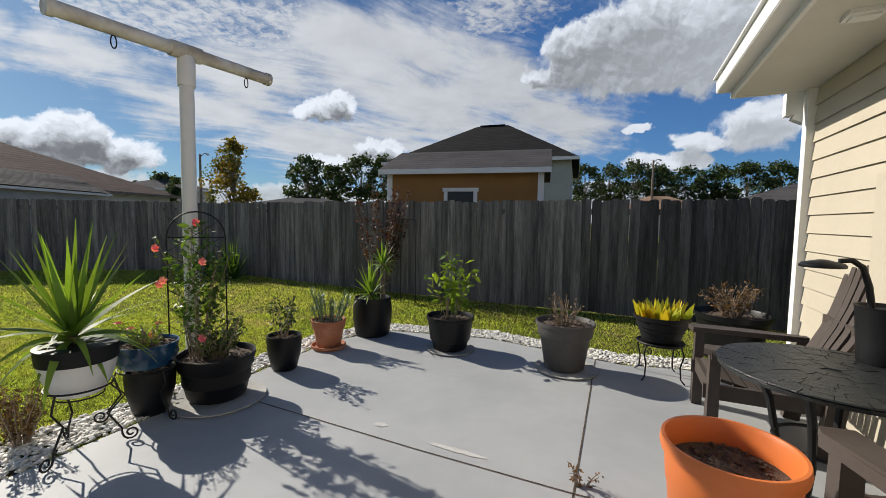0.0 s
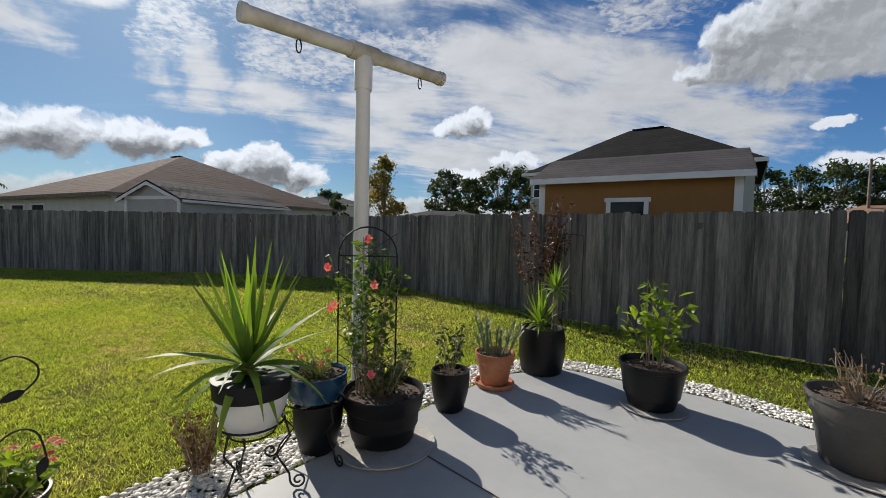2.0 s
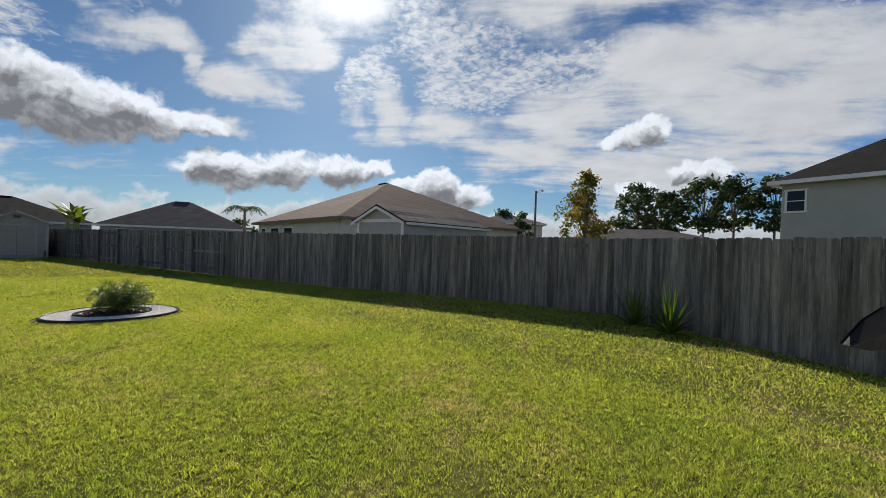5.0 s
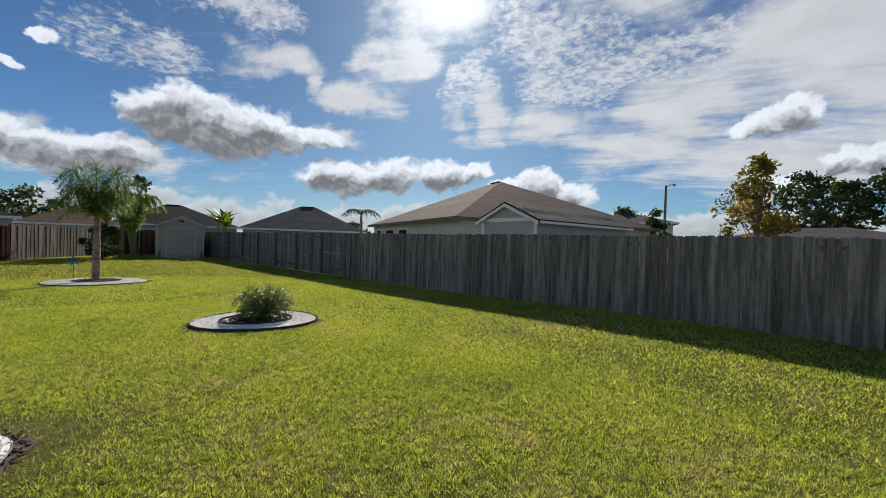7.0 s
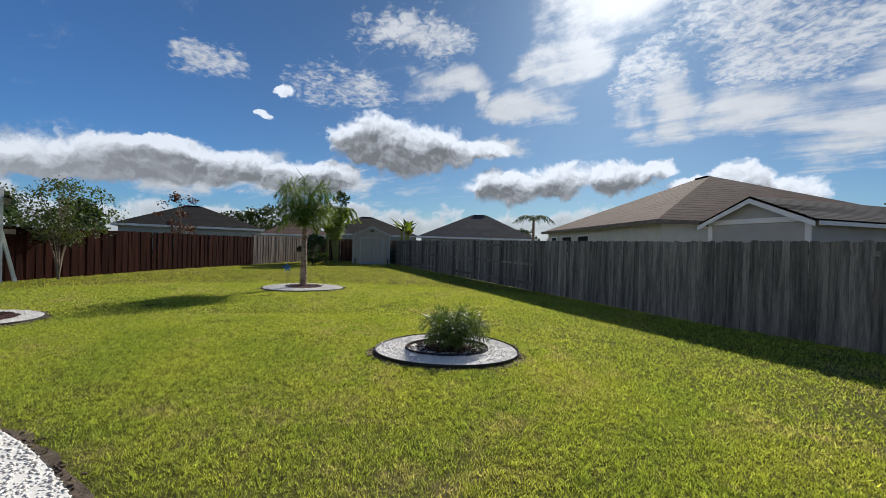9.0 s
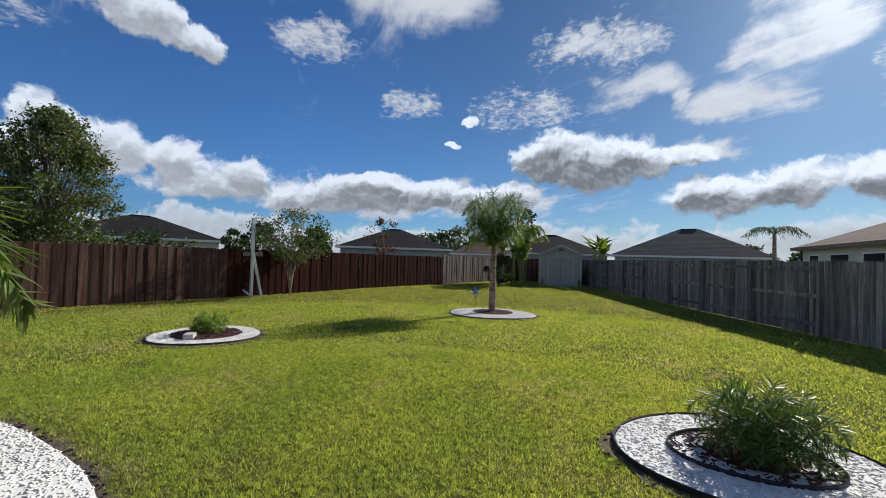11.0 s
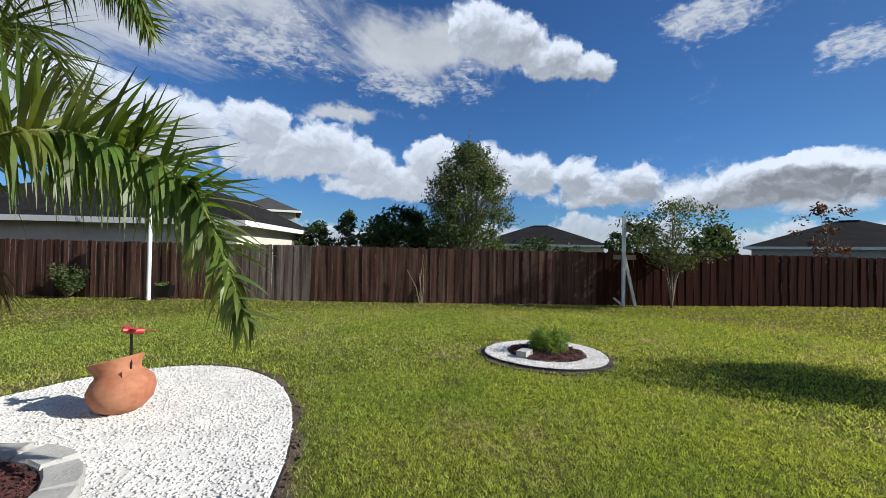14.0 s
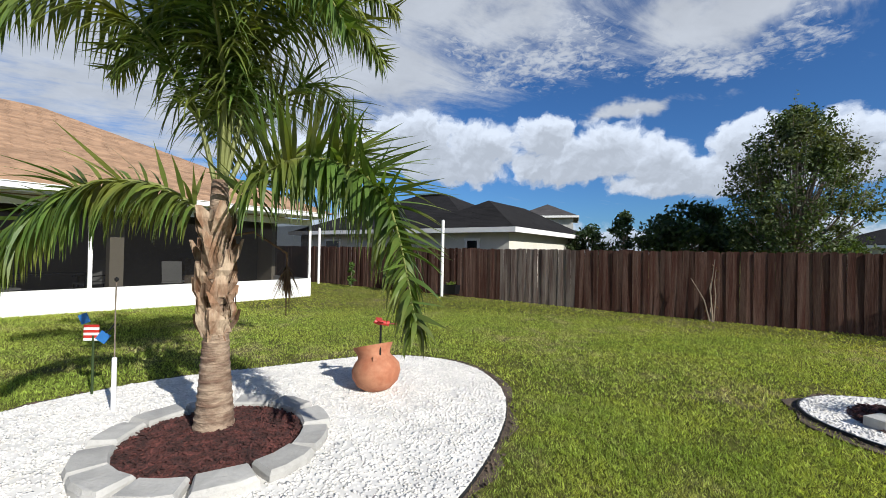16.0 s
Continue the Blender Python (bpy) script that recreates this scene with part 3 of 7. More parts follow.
    def data(self, name, mat, smooth=False):
        me = bpy.data.meshes.new(name)
        me.from_pydata(self.v, [], self.f)
        me.materials.append(mat)
        if smooth:
            me.polygons.foreach_set("use_smooth", [True] * len(me.polygons))
            me.set_sharp_from_angle(angle=radians(40))
        me.update()
        return me


def part(name, mesh, mat, parent, label="", at=None, smooth=False):
    ob = new(name, mesh.data(name, mat, smooth) if isinstance(mesh, Mesh) else mesh)
    ob.parent = parent
    if at is not None:
        ob.matrix_basis = at
    if label:
        ob["label"] = label
    return ob


def thing(name, label, category, at=None, group="", kind=""):
    ob = new(name)
    ob.empty_display_size = 0.1
    if at is not None:
        ob.matrix_basis = at
    return tagged(ob, label, category, group, kind)


def solid(name, mesh, mat, label, category="", kind="", at=None, group="", smooth=False):
    ob = new(name, mesh.data(name, mat, smooth))
    if at is not None:
        ob.matrix_basis = at
    return tagged(ob, label, category, group, kind)


def rnd(a, b):
    return random.uniform(a, b)


def sphere_dir():
    z = rnd(-1, 1)
    a = rnd(0, 2 * math.pi)
    r = math.sqrt(1 - z * z)
    return Vector((r * math.cos(a), r * math.sin(a), z))

# ---- plan ----
HU, HV = Vector((-0.913, 0.407, 0)), Vector((0.407, 0.913, 0))  # out of the house wall; along it
HC = Vector((3.15, 3.55, 0))  # the corner of the house beside the patio
HOUSE = Matrix(((-HU.x, HV.x, 0, HC.x), (-HU.y, HV.y, 0, HC.y), (0, 0, 1, 0), (0, 0, 0, 1)))  # local x: into the house

PATIO = [(-2.32, 2.24), (-1.95, 3.15), (-1.62, 4.0), (-1.3, 4.75), (-0.72, 5.25), (0.6, 4.93), (1.83, 4.08), (2.41, 3.96), (3.14, 3.53), (-0.55, -4.7), (-3.9, -3.6), (-3.3, -0.6), (-2.75, 1.2)]
BED_PALM = [(-9.17, 0.46), (-9.45, 0.26), (-10.08, -0.25), (-10.85, -1.0), (-11.43, -1.87), (-11.7, -2.65), (-11.88, -3.3), (-12.0, -4.2), (-11.95, -4.9), (-11.76, -5.45), (-11.4, -5.95), (-10.8, -6.22), (-10.0, -6.1), (-9.5, -5.65), (-8.92, -5.1), (-8.1, -4.4), (-7.66, -3.6), (-7.55, -3.1), (-7.5, -2.3), (-7.65, -1.2), (-8.05, -0.2), (-8.6, 0.38)]
RING_A = (-13.1, 2.78, 0.93, 1.03, 0)  # centre, half sizes, turn
RING_B = (-15.82, -5.02, 0.94, 0.92, 0)
RING_C = (-21.42, -0.2, 1.15, 1.25, 0)
STRIP = [(-2.85, 1.35), (-2.95, 2.0), (-2.7, 2.65), (-2.3, 3.25), (-1.98, 4.05), (-1.62, 4.95), (-0.8, 5.62), (0.7, 5.3), (1.5, 4.72), (2.02, 4.42), (2.6, 4.3), (3.3, 3.9)]


def ring_points(ring, scale=1.0, n=40):
    x, y, a, b, turn = ring
    c, s = math.cos(radians(turn)), math.sin(radians(turn))
    out = []
    for i in range(n):
        t = 2 * math.pi * i / n
        k = scale * (1 + 0.03 * math.sin(3 * t + x))
        px, py = a * k * math.cos(t), b * k * math.sin(t)
        out.append((x + px * c - py * s, y + px * s + py * c))
    return out


def rounded(poly, n=4):
    """A closed outline, smoothed by cutting its corners."""
    for _ in range(2):
        q = []
        for i, p in enumerate(poly):
            r = poly[(i + 1) % len(poly)]
            q += [(p[0] * 0.75 + r[0] * 0.25, p[1] * 0.75 + r[1] * 0.25), (p[0] * 0.25 + r[0] * 0.75, p[1] * 0.25 + r[1] * 0.75)]
        poly = q
    return poly


def inside(px, py, poly):
    """Which of the points lie in the outline."""
    px, py = np.asarray(px), np.asarray(py)
    hit = np.zeros(px.shape, bool)
    n = len(poly)
    for i in range(n):
        (x1, y1), (x2, y2) = poly[i], poly[(i + 1) % n]
        cond = (y1 > py) != (y2 > py)
        xs = x1 + (py - y1) * (x2 - x1) / ((y2 - y1) or 1e-9)
        hit ^= cond & (px < xs)
    return hit


def slab(poly, z0, z1):
    n = len(poly)
    m = Mesh()
    vs = [(x, y, z0) for x, y in poly] + [(x, y, z1) for x, y in poly]
    return m.add(vs, [tuple(range(n - 1, -1, -1)), tuple(range(n, 2 * n))] + [(i, (i + 1) % n, n + (i + 1) % n, n + i) for i in range(n)])


BED_R = rounded(BED_PALM)
STRIP_POLY = STRIP + [(3.14, 3.56), (2.41, 3.98), (1.83, 4.1), (0.6, 4.95), (-0.72, 5.27), (-1.3, 4.77), (-1.64, 4.0), (-1.97, 3.15), (-2.34, 2.24), (-2.6, 1.5)]

def soft_step(v, lo, hi):
    f = np.clip((np.asarray(v, float) - lo) / (hi - lo), 0, 1)
    return f * f * (3 - 2 * f)


def ground_z(x, y):
    """The lawn swells a little towards the grey fence and falls off to the brown one."""
    x, y = np.asarray(x, float), np.asarray(y, float)
    swell = 0.11 * np.exp(-((x + 8.5) / 5.5) ** 2) * soft_step(y, 6.0, 9.6)
    fall = 0.09 * soft_step(y, -6.5, -11.0)
    return -0.02 - 0.006 * (np.sin(x * 0.7) + np.cos(y * 0.9)) + swell - fall


# ground: one sheet to the horizon
g = Mesh()
far = 900.0
gx = np.concatenate([[-far], np.arange(-60, 31, 1.0), [far]])
g_rows = np.concatenate([[-far], np.arange(-45, 46, 1.0), [far]])
verts = [(x, y, float(ground_z(x, y))) for y in g_rows for x in gx]
nx = len(gx)
faces = [(j * nx + i, j * nx + i + 1, (j + 1) * nx + i + 1, (j + 1) * nx + i) for j in range(len(g_rows) - 1) for i in range(nx - 1)]
solid("ground", g.add(verts, faces), M_LAWN, "sunlit green lawn ground reaching past the fences", "lawn", "structure")

# patio slab, cut by control joints
patio = thing("patio", "grey painted concrete patio slab with control joints", "patio", kind="structure")
JOINT_A = ((1.62, 4.22), (0.72, 2.1), (-1.0, -1.9), (-2.2, -4.6))
JOINT_B = ((-1.72, 3.25), (-0.14, 2.47), (0.7, 2.08), (2.3, 1.4))
part("slab", slab(PATIO, -0.12, 0.0), M_CONCRETE, patio)


def groove(line, w):
    m = Mesh()
    for (x1, y1), (x2, y2) in zip(line[:-1], line[1:]):
        d = Vector((x2 - x1, y2 - y1, 0))
        n = Vector((-d.y, d.x, 0)).normalized() * w / 2
        a, b = Vector((x1, y1, 0.0035)), Vector((x2, y2, 0.0035))
        m.add([a - n, b - n, b + n, a + n], [(0, 1, 2, 3)])
    return m


part("joint", groove(JOINT_A, 0.009), M_SOIL, patio, "dirt-filled joint")
part("joint", groove(JOINT_B, 0.010), M_SOIL, patio, "dirt-filled joint")

# ---- own house ----
EAVE, OVER, RUN, DEEP = 2.6, 0.58, 18.8, 12.0  # soffit height, overhang, length along the yard, depth


def own_house():
    h = thing("house", "single-storey house with cream siding, white trim and tan shingle roof", "house", HOUSE)
    porch0, porch1 = -9.65, -RUN  # the screened porch takes this stretch of the wall
    # walls: local x = 0 is the yard side
    w = Mesh()
    w.box((0.1, (porch0) / 2, EAVE / 2), (0.2, -porch0, EAVE))
    w.box((DEEP / 2, -0.1, EAVE / 2), (DEEP, 0.2, EAVE))
    w.box((DEEP - 0.1, -RUN / 2, EAVE / 2), (0.2, RUN, EAVE))
    w.box((2.2 + (DEEP - 2.2) / 2, -RUN + 0.1, EAVE / 2), (DEEP - 2.2, 0.2, EAVE))
    part("wall", w, M_SIDING, h)
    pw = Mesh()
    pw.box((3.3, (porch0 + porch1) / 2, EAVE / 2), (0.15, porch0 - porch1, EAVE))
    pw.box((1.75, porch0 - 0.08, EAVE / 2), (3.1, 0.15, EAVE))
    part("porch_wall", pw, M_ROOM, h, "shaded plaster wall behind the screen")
    part("porch_floor", Mesh().box((1.7, (porch0 + porch1) / 2, 0.03), (3.2, porch0 - porch1 - 0.1, 0.06)), M_CONCRETE, h)
    # courses of siding, each lapping the one below
    rows = 17
    lap = EAVE / rows
    for k in range(rows):
        m = Mesh()
        z0, z1 = k * lap + 0.004, (k + 1) * lap
        for (a, b, flip) in (((0, 0.0), (0, porch0), 0),):
            y0, y1 = -0.02, porch0
            m.add([(-0.022, y0, z0), (-0.022, y1, z0), (-0.006, y1, z1), (-0.006, y0, z1), (0.0, y0, z0), (0.0, y1, z0)], [(0, 3, 2, 1), (0, 1, 5, 4)])
        part("siding_course", m, M_SIDING, h)
    part("corner_trim", Mesh().box((-0.02, 0.0, EAVE / 2), (0.1, 0.1, EAVE)).box((0.04, 0.03, EAVE / 2), (0.1, 0.03, EAVE)), M_WHITE, h, "white corner board")
    part("meter_box", Mesh().box((-0.06, -1.55, 1.3), (0.1, 0.5, 0.9)), M_SIDING, h, "cream service panel")
    part("downspout", Mesh().box((-0.12, 0.12, EAVE - 0.09), (0.13, 0.09, 0.2)).box((-0.08, 0.12, EAVE - 0.215), (0.1, 0.085, 0.06), Matrix.Rotation(0.5, 3, "Y")), M_WHITE, h, "white downspout elbow")
    # soffit, fascia, gutter
    part("soffit", Mesh().box((-OVER / 2, -RUN / 2, EAVE + 0.02), (OVER, RUN + 0.1, 0.03)).box((DEEP / 2, 0.05, EAVE + 0.02), (DEEP, 0.1, 0.03)), M_SOFFIT, h)
    f = Mesh().box((-OVER - 0.012, -RUN / 2, EAVE + 0.1), (0.025, RUN + 0.12, 0.2)).box((-OVER / 2 + 0.1, 0.065, EAVE + 0.1), (OVER + 0.2, 0.025, 0.2))
    part("fascia", f, M_WHITE, h, "white fascia board")
    gut = Mesh()
    gut.box((-OVER - 0.08, -RUN / 2, EAVE + 0.06), (0.11, RUN + 0.12, 0.015)).box((-OVER - 0.135, -RUN / 2, EAVE + 0.12), (0.012, RUN + 0.12, 0.12)).box((-OVER - 0.15, -RUN / 2, EAVE + 0.185), (0.035, RUN + 0.12, 0.016))
    part("gutter", gut, M_WHITE, h, "white metal gutter")
    # hip roof
    e = EAVE + 0.2
    x0, x1, y0, y1 = -OVER - 0.05, DEEP + OVER, 0.1, -RUN - 0.5
    half = (x1 - x0) / 2
    top = e + half * 0.48
    r = Mesh()
    vs = [(x0, y0, e), (x1, y0, e), (x1, y1, e), (x0, y1, e), (x0 + half, y0 - half, top), (x0 + half, y1 + half, top)]
    if y0 - half < y1 + half:
        mid = (y0 + y1) / 2
        vs[4], vs[5] = (x0 + half, mid + 0.2, top), (x0 + half, mid - 0.2, top)
    r.add(vs, [(0, 4, 1), (1, 4, 5, 2), (2, 5, 3), (3, 5, 4, 0), (0, 1, 2, 3)])
    part("roof", r, M_TAN_SHINGLE, h, "tan asphalt shingle hip roof")
    # shingle courses on the slope towards the yard and on the far hip
    tabs = Mesh()
    a, b, c, d = (Vector(vs[i]) for i in (0, 3, 5, 4))
    nrow = 44
    up = Vector((-0.43, 0, 0.9)).normalized()
    for k in range(nrow):
        f0, f1 = k / nrow, (k + 1.15) / nrow
        l0, r0, l1, r1 = a.lerp(d, f0), b.lerp(c, f0), a.lerp(d, min(f1, 1)), b.lerp(c, min(f1, 1))
        width = (r0 - l0).length
        n = max(2, int(width / 0.33))
        for i in range(n):
            s0, s1 = (i + 0.5 * (k % 2)) / n, min(1, (i + 0.97 + 0.5 * (k % 2)) / n)
            if s0 >= 1:
                continue
            hgt = rnd(0.004, 0.01)
            tabs.add([l0.lerp(r0, s0) + up * hgt, l0.lerp(r0, s1) + up * hgt, l1.lerp(r1, s1) + up * 0.003, l1.lerp(r1, s0) + up * 0.003, l0.lerp(r0, s0), l0.lerp(r0, s1)], [(0, 1, 2, 3), (4, 5, 1, 0)])
    tagged(part("shingles", tabs, M_TAN_SHINGLE, h), kind="stuff")
    # screened porch front: white knee wall, posts, rail, screen
    k = Mesh().box((0.06, (porch0 + porch1) / 2, 0.18), (0.12, porch0 - porch1, 0.68)).box((1.7, porch1 + 0.06, 0.18), (3.2, 0.12, 0.68))
    part("knee_wall", k, M_WHITE, h, "low white kick panel")
    for yy in (porch0 - 0.05, -12.7, -15.72, porch1 + 0.05):
        part("porch_post", Mesh().box((0.05, yy, 0.52 + (EAVE - 0.52) / 2), (0.07, 0.08, EAVE - 0.52)), M_WHITE, h, "white aluminium post")
    part("porch_beam", Mesh().box((0.05, (porch0 + porch1) / 2, EAVE - 0.12), (0.08, porch0 - porch1, 0.2)), M_WHITE, h, "white aluminium beam")
    scr = Mesh().add([(0.05, porch0, 0.52), (0.05, porch1, 0.52), (0.05, porch1, EAVE - 0.2), (0.05, porch0, EAVE - 0.2)], [(0, 1, 2, 3)])
    scr.add([(0.1, porch1 + 0.06, 0.52), (3.2, porch1 + 0.06, 0.52), (3.2, porch1 + 0.06, EAVE - 0.2), (0.1, porch1 + 0.06, EAVE - 0.2)], [(0, 1, 2, 3)])
    part("screen", scr, M_SCREEN, h, "dark insect screen")
    return h


own_house()


# ---- neighbouring houses ----
def window(parent, x, z, w, hgt, y=0.0, mat=None, bar=True):
    """A window on the wall that faces local -y."""
    fr = Mesh()
    for cx, cz, sx, sz in ((x, z + hgt / 2, w + 0.16, 0.09), (x, z - hgt / 2, w + 0.16, 0.09), (x - w / 2, z, 0.09, hgt), (x + w / 2, z, 0.09, hgt), (x, z, w, 0.04))[: 5 if bar else 4]:
        fr.box((cx, y - 0.03, cz), (sx, 0.07, sz))
    ob = part("window", fr, mat or M_WHITE, parent, "white framed window")
    part("pane", Mesh().box((x, y - 0.012, z), (w, 0.02, hgt)), M_GLASS, ob)
    return ob


def shingle_rows(vs, faces, n, lift):
    """Courses laid over each sloping face of a roof."""
    m = Mesh()
    for q in faces:
        ps = [Vector(vs[i]) for i in q]
        zs = [p.z for p in ps]
        lo, hi = min(zs), max(zs)
        nor = (ps[1] - ps[0]).cross(ps[2] - ps[0]).normalized()
        if nor.z < 0:
            nor = -nor
        for k in range(n):
            cuts = []
            for z in (lo + (hi - lo) * k / n, lo + (hi - lo) * (k + 1) / n):
                hit = []
                for i, p in enumerate(ps):
                    r = ps[(i + 1) % len(ps)]
                    if (p.z - z) * (r.z - z) <= 0 and abs(p.z - r.z) > 1e-6:
                        hit.append(p.lerp(r, (z - p.z) / (r.z - p.z)))
                if len(hit) >= 2:
                    hit.sort(key=lambda v: (v - ps[0]).dot((ps[1] - ps[0])))
                    cuts.append((hit[0], hit[-1]))
            if len(cuts) == 2:
                (a, b), (c, d) = cuts
                m.add([a + nor * lift, b + nor * lift, d + nor * 0.004, c + nor * 0.004, a, b], [(0, 1, 2, 3), (4, 5, 1, 0)])
    return m


def hip_house(name, label, at, w, d, eave, rise, wall, roof, windows=(), over=0.5, trim=None, rows=22, solar=False, ridge=None):
    """A house with a hip roof; its front faces local -y, its base centre is the origin."""
    h = thing(name, label, "house", at)
    part("wall", Mesh().box((0, 0, eave / 2), (w, d, eave)), wall, h)
    e = eave
    X, Y = w / 2 + over, d / 2 + over
    rl = max(0.2, (X - Y) if ridge is None else ridge)
    if X >= Y:
        vs = [(-X, -Y, e), (X, -Y, e), (X, Y, e), (-X, Y, e), (-rl, 0, e + rise), (rl, 0, e + rise)]
        fs = [(0, 1, 5, 4), (1, 2, 5), (2, 3, 4, 5), (3, 0, 4)]
    else:
        rl = max(0.2, (Y - X) if ridge is None else ridge)
        vs = [(-X, -Y, e), (X, -Y, e), (X, Y, e), (-X, Y, e), (0, -rl, e + rise), (0, rl, e + rise)]
        fs = [(0, 1, 4), (1, 2, 5, 4), (2, 3, 5), (3, 0, 4, 5)]
    part("roof", Mesh().add(vs, fs + [(3, 2, 1, 0)]), roof, h)
    tagged(part("shingles", shingle_rows(vs, fs, rows, 0.008), roof, h), kind="stuff")
    fa = Mesh()
    for cx, cy, sx, sy in ((0, -Y - 0.015, 2 * X + 0.06, 0.03), (0, Y + 0.015, 2 * X + 0.06, 0.03), (-X - 0.015, 0, 0.03, 2 * Y), (X + 0.015, 0, 0.03, 2 * Y)):
        fa.box((cx, cy, e - 0.06), (sx, sy, 0.2))
    part("fascia", fa, trim or M_WHITE, h)
    if X >= Y:
        part("ridge_vent", Mesh().box((0, 0, e + rise + 0.02), (max(1.0, 2 * rl * 0.8), 0.3, 0.08)), M_DARK_SHINGLE, h, "dark ridge vent")
    for (x, z, ww, hh) in windows:
        window(h, x, z, ww, hh, -d / 2)
    return h


def facing(x, y, turn):
    """Base pose; local -y points towards the yard for the right turn."""
    return pose(x, y, 0, 0, 0, turn)


# brown-roofed house behind the grey fence, with a gabled wing
N1 = hip_house("house", "single-storey house with brown shingle hip roof behind the grey fence", facing(-31.65, 25.45, -10), 18.0, 16.4, 3.05, 3.85, M_PALE, M_BROWN_SHINGLE,
               ((-7.2, 1.9, 1.4, 1.3), (-4.0, 1.9, 2.2, 1.3), (-0.6, 1.9, 2.0, 1.3)), trim=M_BARK)


def gable_wing(parent_label, at, w, length, eave, rise, wall, roof, trim):
    """A gabled block; its gable faces local -y."""
    h = thing("gabled_wing", parent_label, "house", at)
    X, o = w / 2, 0.22
    body = Mesh().box((0, length / 2, eave / 2), (w, length, eave))
    body.add([(-X, 0, eave), (X, 0, eave), (0, 0, eave + rise), (-X, length, eave), (X, length, eave), (0, length, eave + rise)], [(0, 1, 2), (5, 4, 3)])
    part("wall", body, wall, h)
    k = rise / X
    vs = [(-X - o, -o, eave - k * o), (0, -o, eave + rise), (0, length, eave + rise), (-X - o, length, eave - k * o), (X + o, -o, eave - k * o), (X + o, length, eave - k * o)]
    vs = [(x, y, z + 0.06) for x, y, z in vs]
    fs = [(0, 1, 2, 3), (1, 4, 5, 2)]
    part("roof", Mesh().add(vs, fs).add([(x, y, z - 0.05) for x, y, z in vs], [(3, 2, 1, 0), (2, 5, 4, 1)]), roof, h)
    tagged(part("shingles", shingle_rows(vs, fs, 14, 0.008), roof, h), kind="stuff")
    b = Mesh()
    for s in (-1, 1):
        a, c = Vector((s * (X + o), -o - 0.02, eave - k * o)), Vector((0, -o - 0.02, eave + rise))
        b.add([a, c, c - Vector((0, 0, 0.13)), a - Vector((0, 0, 0.13))], [(0, 1, 2, 3)] if s > 0 else [(3, 2, 1, 0)])
        b.box((s * (X + o), length / 2, eave - k * o - 0.03), (0.03, length + o, 0.1))
    b.box((0, -0.02, eave), (w, 0.04, 0.14))
    for s in (-1, 1):
        b.box((s * (X - 0.07), -0.02, eave / 2), (0.14, 0.04, eave))
    part("trim", b, trim, h, "white gable trim")
    return h


gable_wing("grey stucco gabled wing of the brown-roofed house", pose(-16.6, 12.4, 0, 0, 0, 2), 2.9, 6.2, 2.5, 0.62, M_STUCCO, M_GREY_SHINGLE, M_WHITE)
hip_house("house", "distant grey-roofed house past the far corner of the yard", facing(-62, 18.5, 70), 14, 12, 2.6, 3.3, M_STUCCO, M_GREY_SHINGLE, ((-5, 1.6, 1.2, 1.2), (4, 1.6, 1.6, 1.2)))

# ochre outbuilding and the two-storey house behind it
OB_AT = pose(0.45, 10.4, 0, 0, 0, -14)


def ochre_shed():
    h = thing("outbuilding", "ochre stucco outbuilding with white trim behind the fence", "outbuilding", OB_AT)
    W, D, e, rise = 3.95, 3.1, 2.78, 0.62
    X = W / 2
    w = Mesh().box((0, D / 2, e / 2), (W, D, e))
    w.add([(X, 0, e), (X, D, e), (X, D / 2, e + rise), (-X, 0, e), (-X, D, e), (-X, D / 2, e + rise)], [(0, 1, 2), (5, 4, 3)])
    part("wall", w, M_OCHRE, h)
    o = 0.2
    k = rise / (D / 2)
    vs = [(-X - o, -o, e - k * o), (X + o, -o, e - k * o), (X + o, D / 2, e + rise), (-X - o, D / 2, e + rise), (-X - o, D + o, e - k * o), (X + o, D + o, e - k * o)]
    vs = [(x, y, z + 0.05) for x, y, z in vs]
    fs = [(0, 1, 2, 3), (3, 2, 5, 4)]
    part("roof", Mesh().add(vs, fs).add([(x, y, z - 0.05) for x, y, z in vs], [(3, 2, 1, 0), (4, 5, 2, 3)]), M_GREY_SHINGLE, h)
    tagged(part("shingles", shingle_rows(vs, fs, 9, 0.006), M_GREY_SHINGLE, h), kind="stuff")
    t = Mesh().box((0, -o - 0.02, e - k * o - 0.02), (W + 2 * o, 0.04, 0.13))
    for s in (-1, 1):
        for f in (0, 1):
            y0, y1 = (-o, D / 2) if f == 0 else (D + o, D / 2)
            a, c = Vector((s * (X + o + 0.015), y0, e - k * o + 0.03)), Vector((s * (X + o + 0.015), y1, e + rise + 0.03))
            t.add([a, c, c - Vector((0, 0, 0.16)), a - Vector((0, 0, 0.16))], [(0, 1, 2, 3)])
        t.box((s * (X - 0.05), -0.015, e / 2), (0.12, 0.04, e)).box((s * (X + 0.015), 0.05, e / 2), (0.04, 0.12, e))
    part("trim", t, M_WHITE, h, "white corner and fascia boards")
    window(h, -0.03, 1.98, 0.76, 0.5, bar=False)
    v = part("vent", Mesh().box((X + 0.02, D / 2, e + 0.2), (0.04, 0.3, 0.3)), M_WHITE, h, "small gable vent")
    d = part("shutter", Mesh().box((X + 0.03, 0.75, 2.0), (0.05, 0.5, 0.6)), M_STUCCO, h, "grey wall panel")
    return h


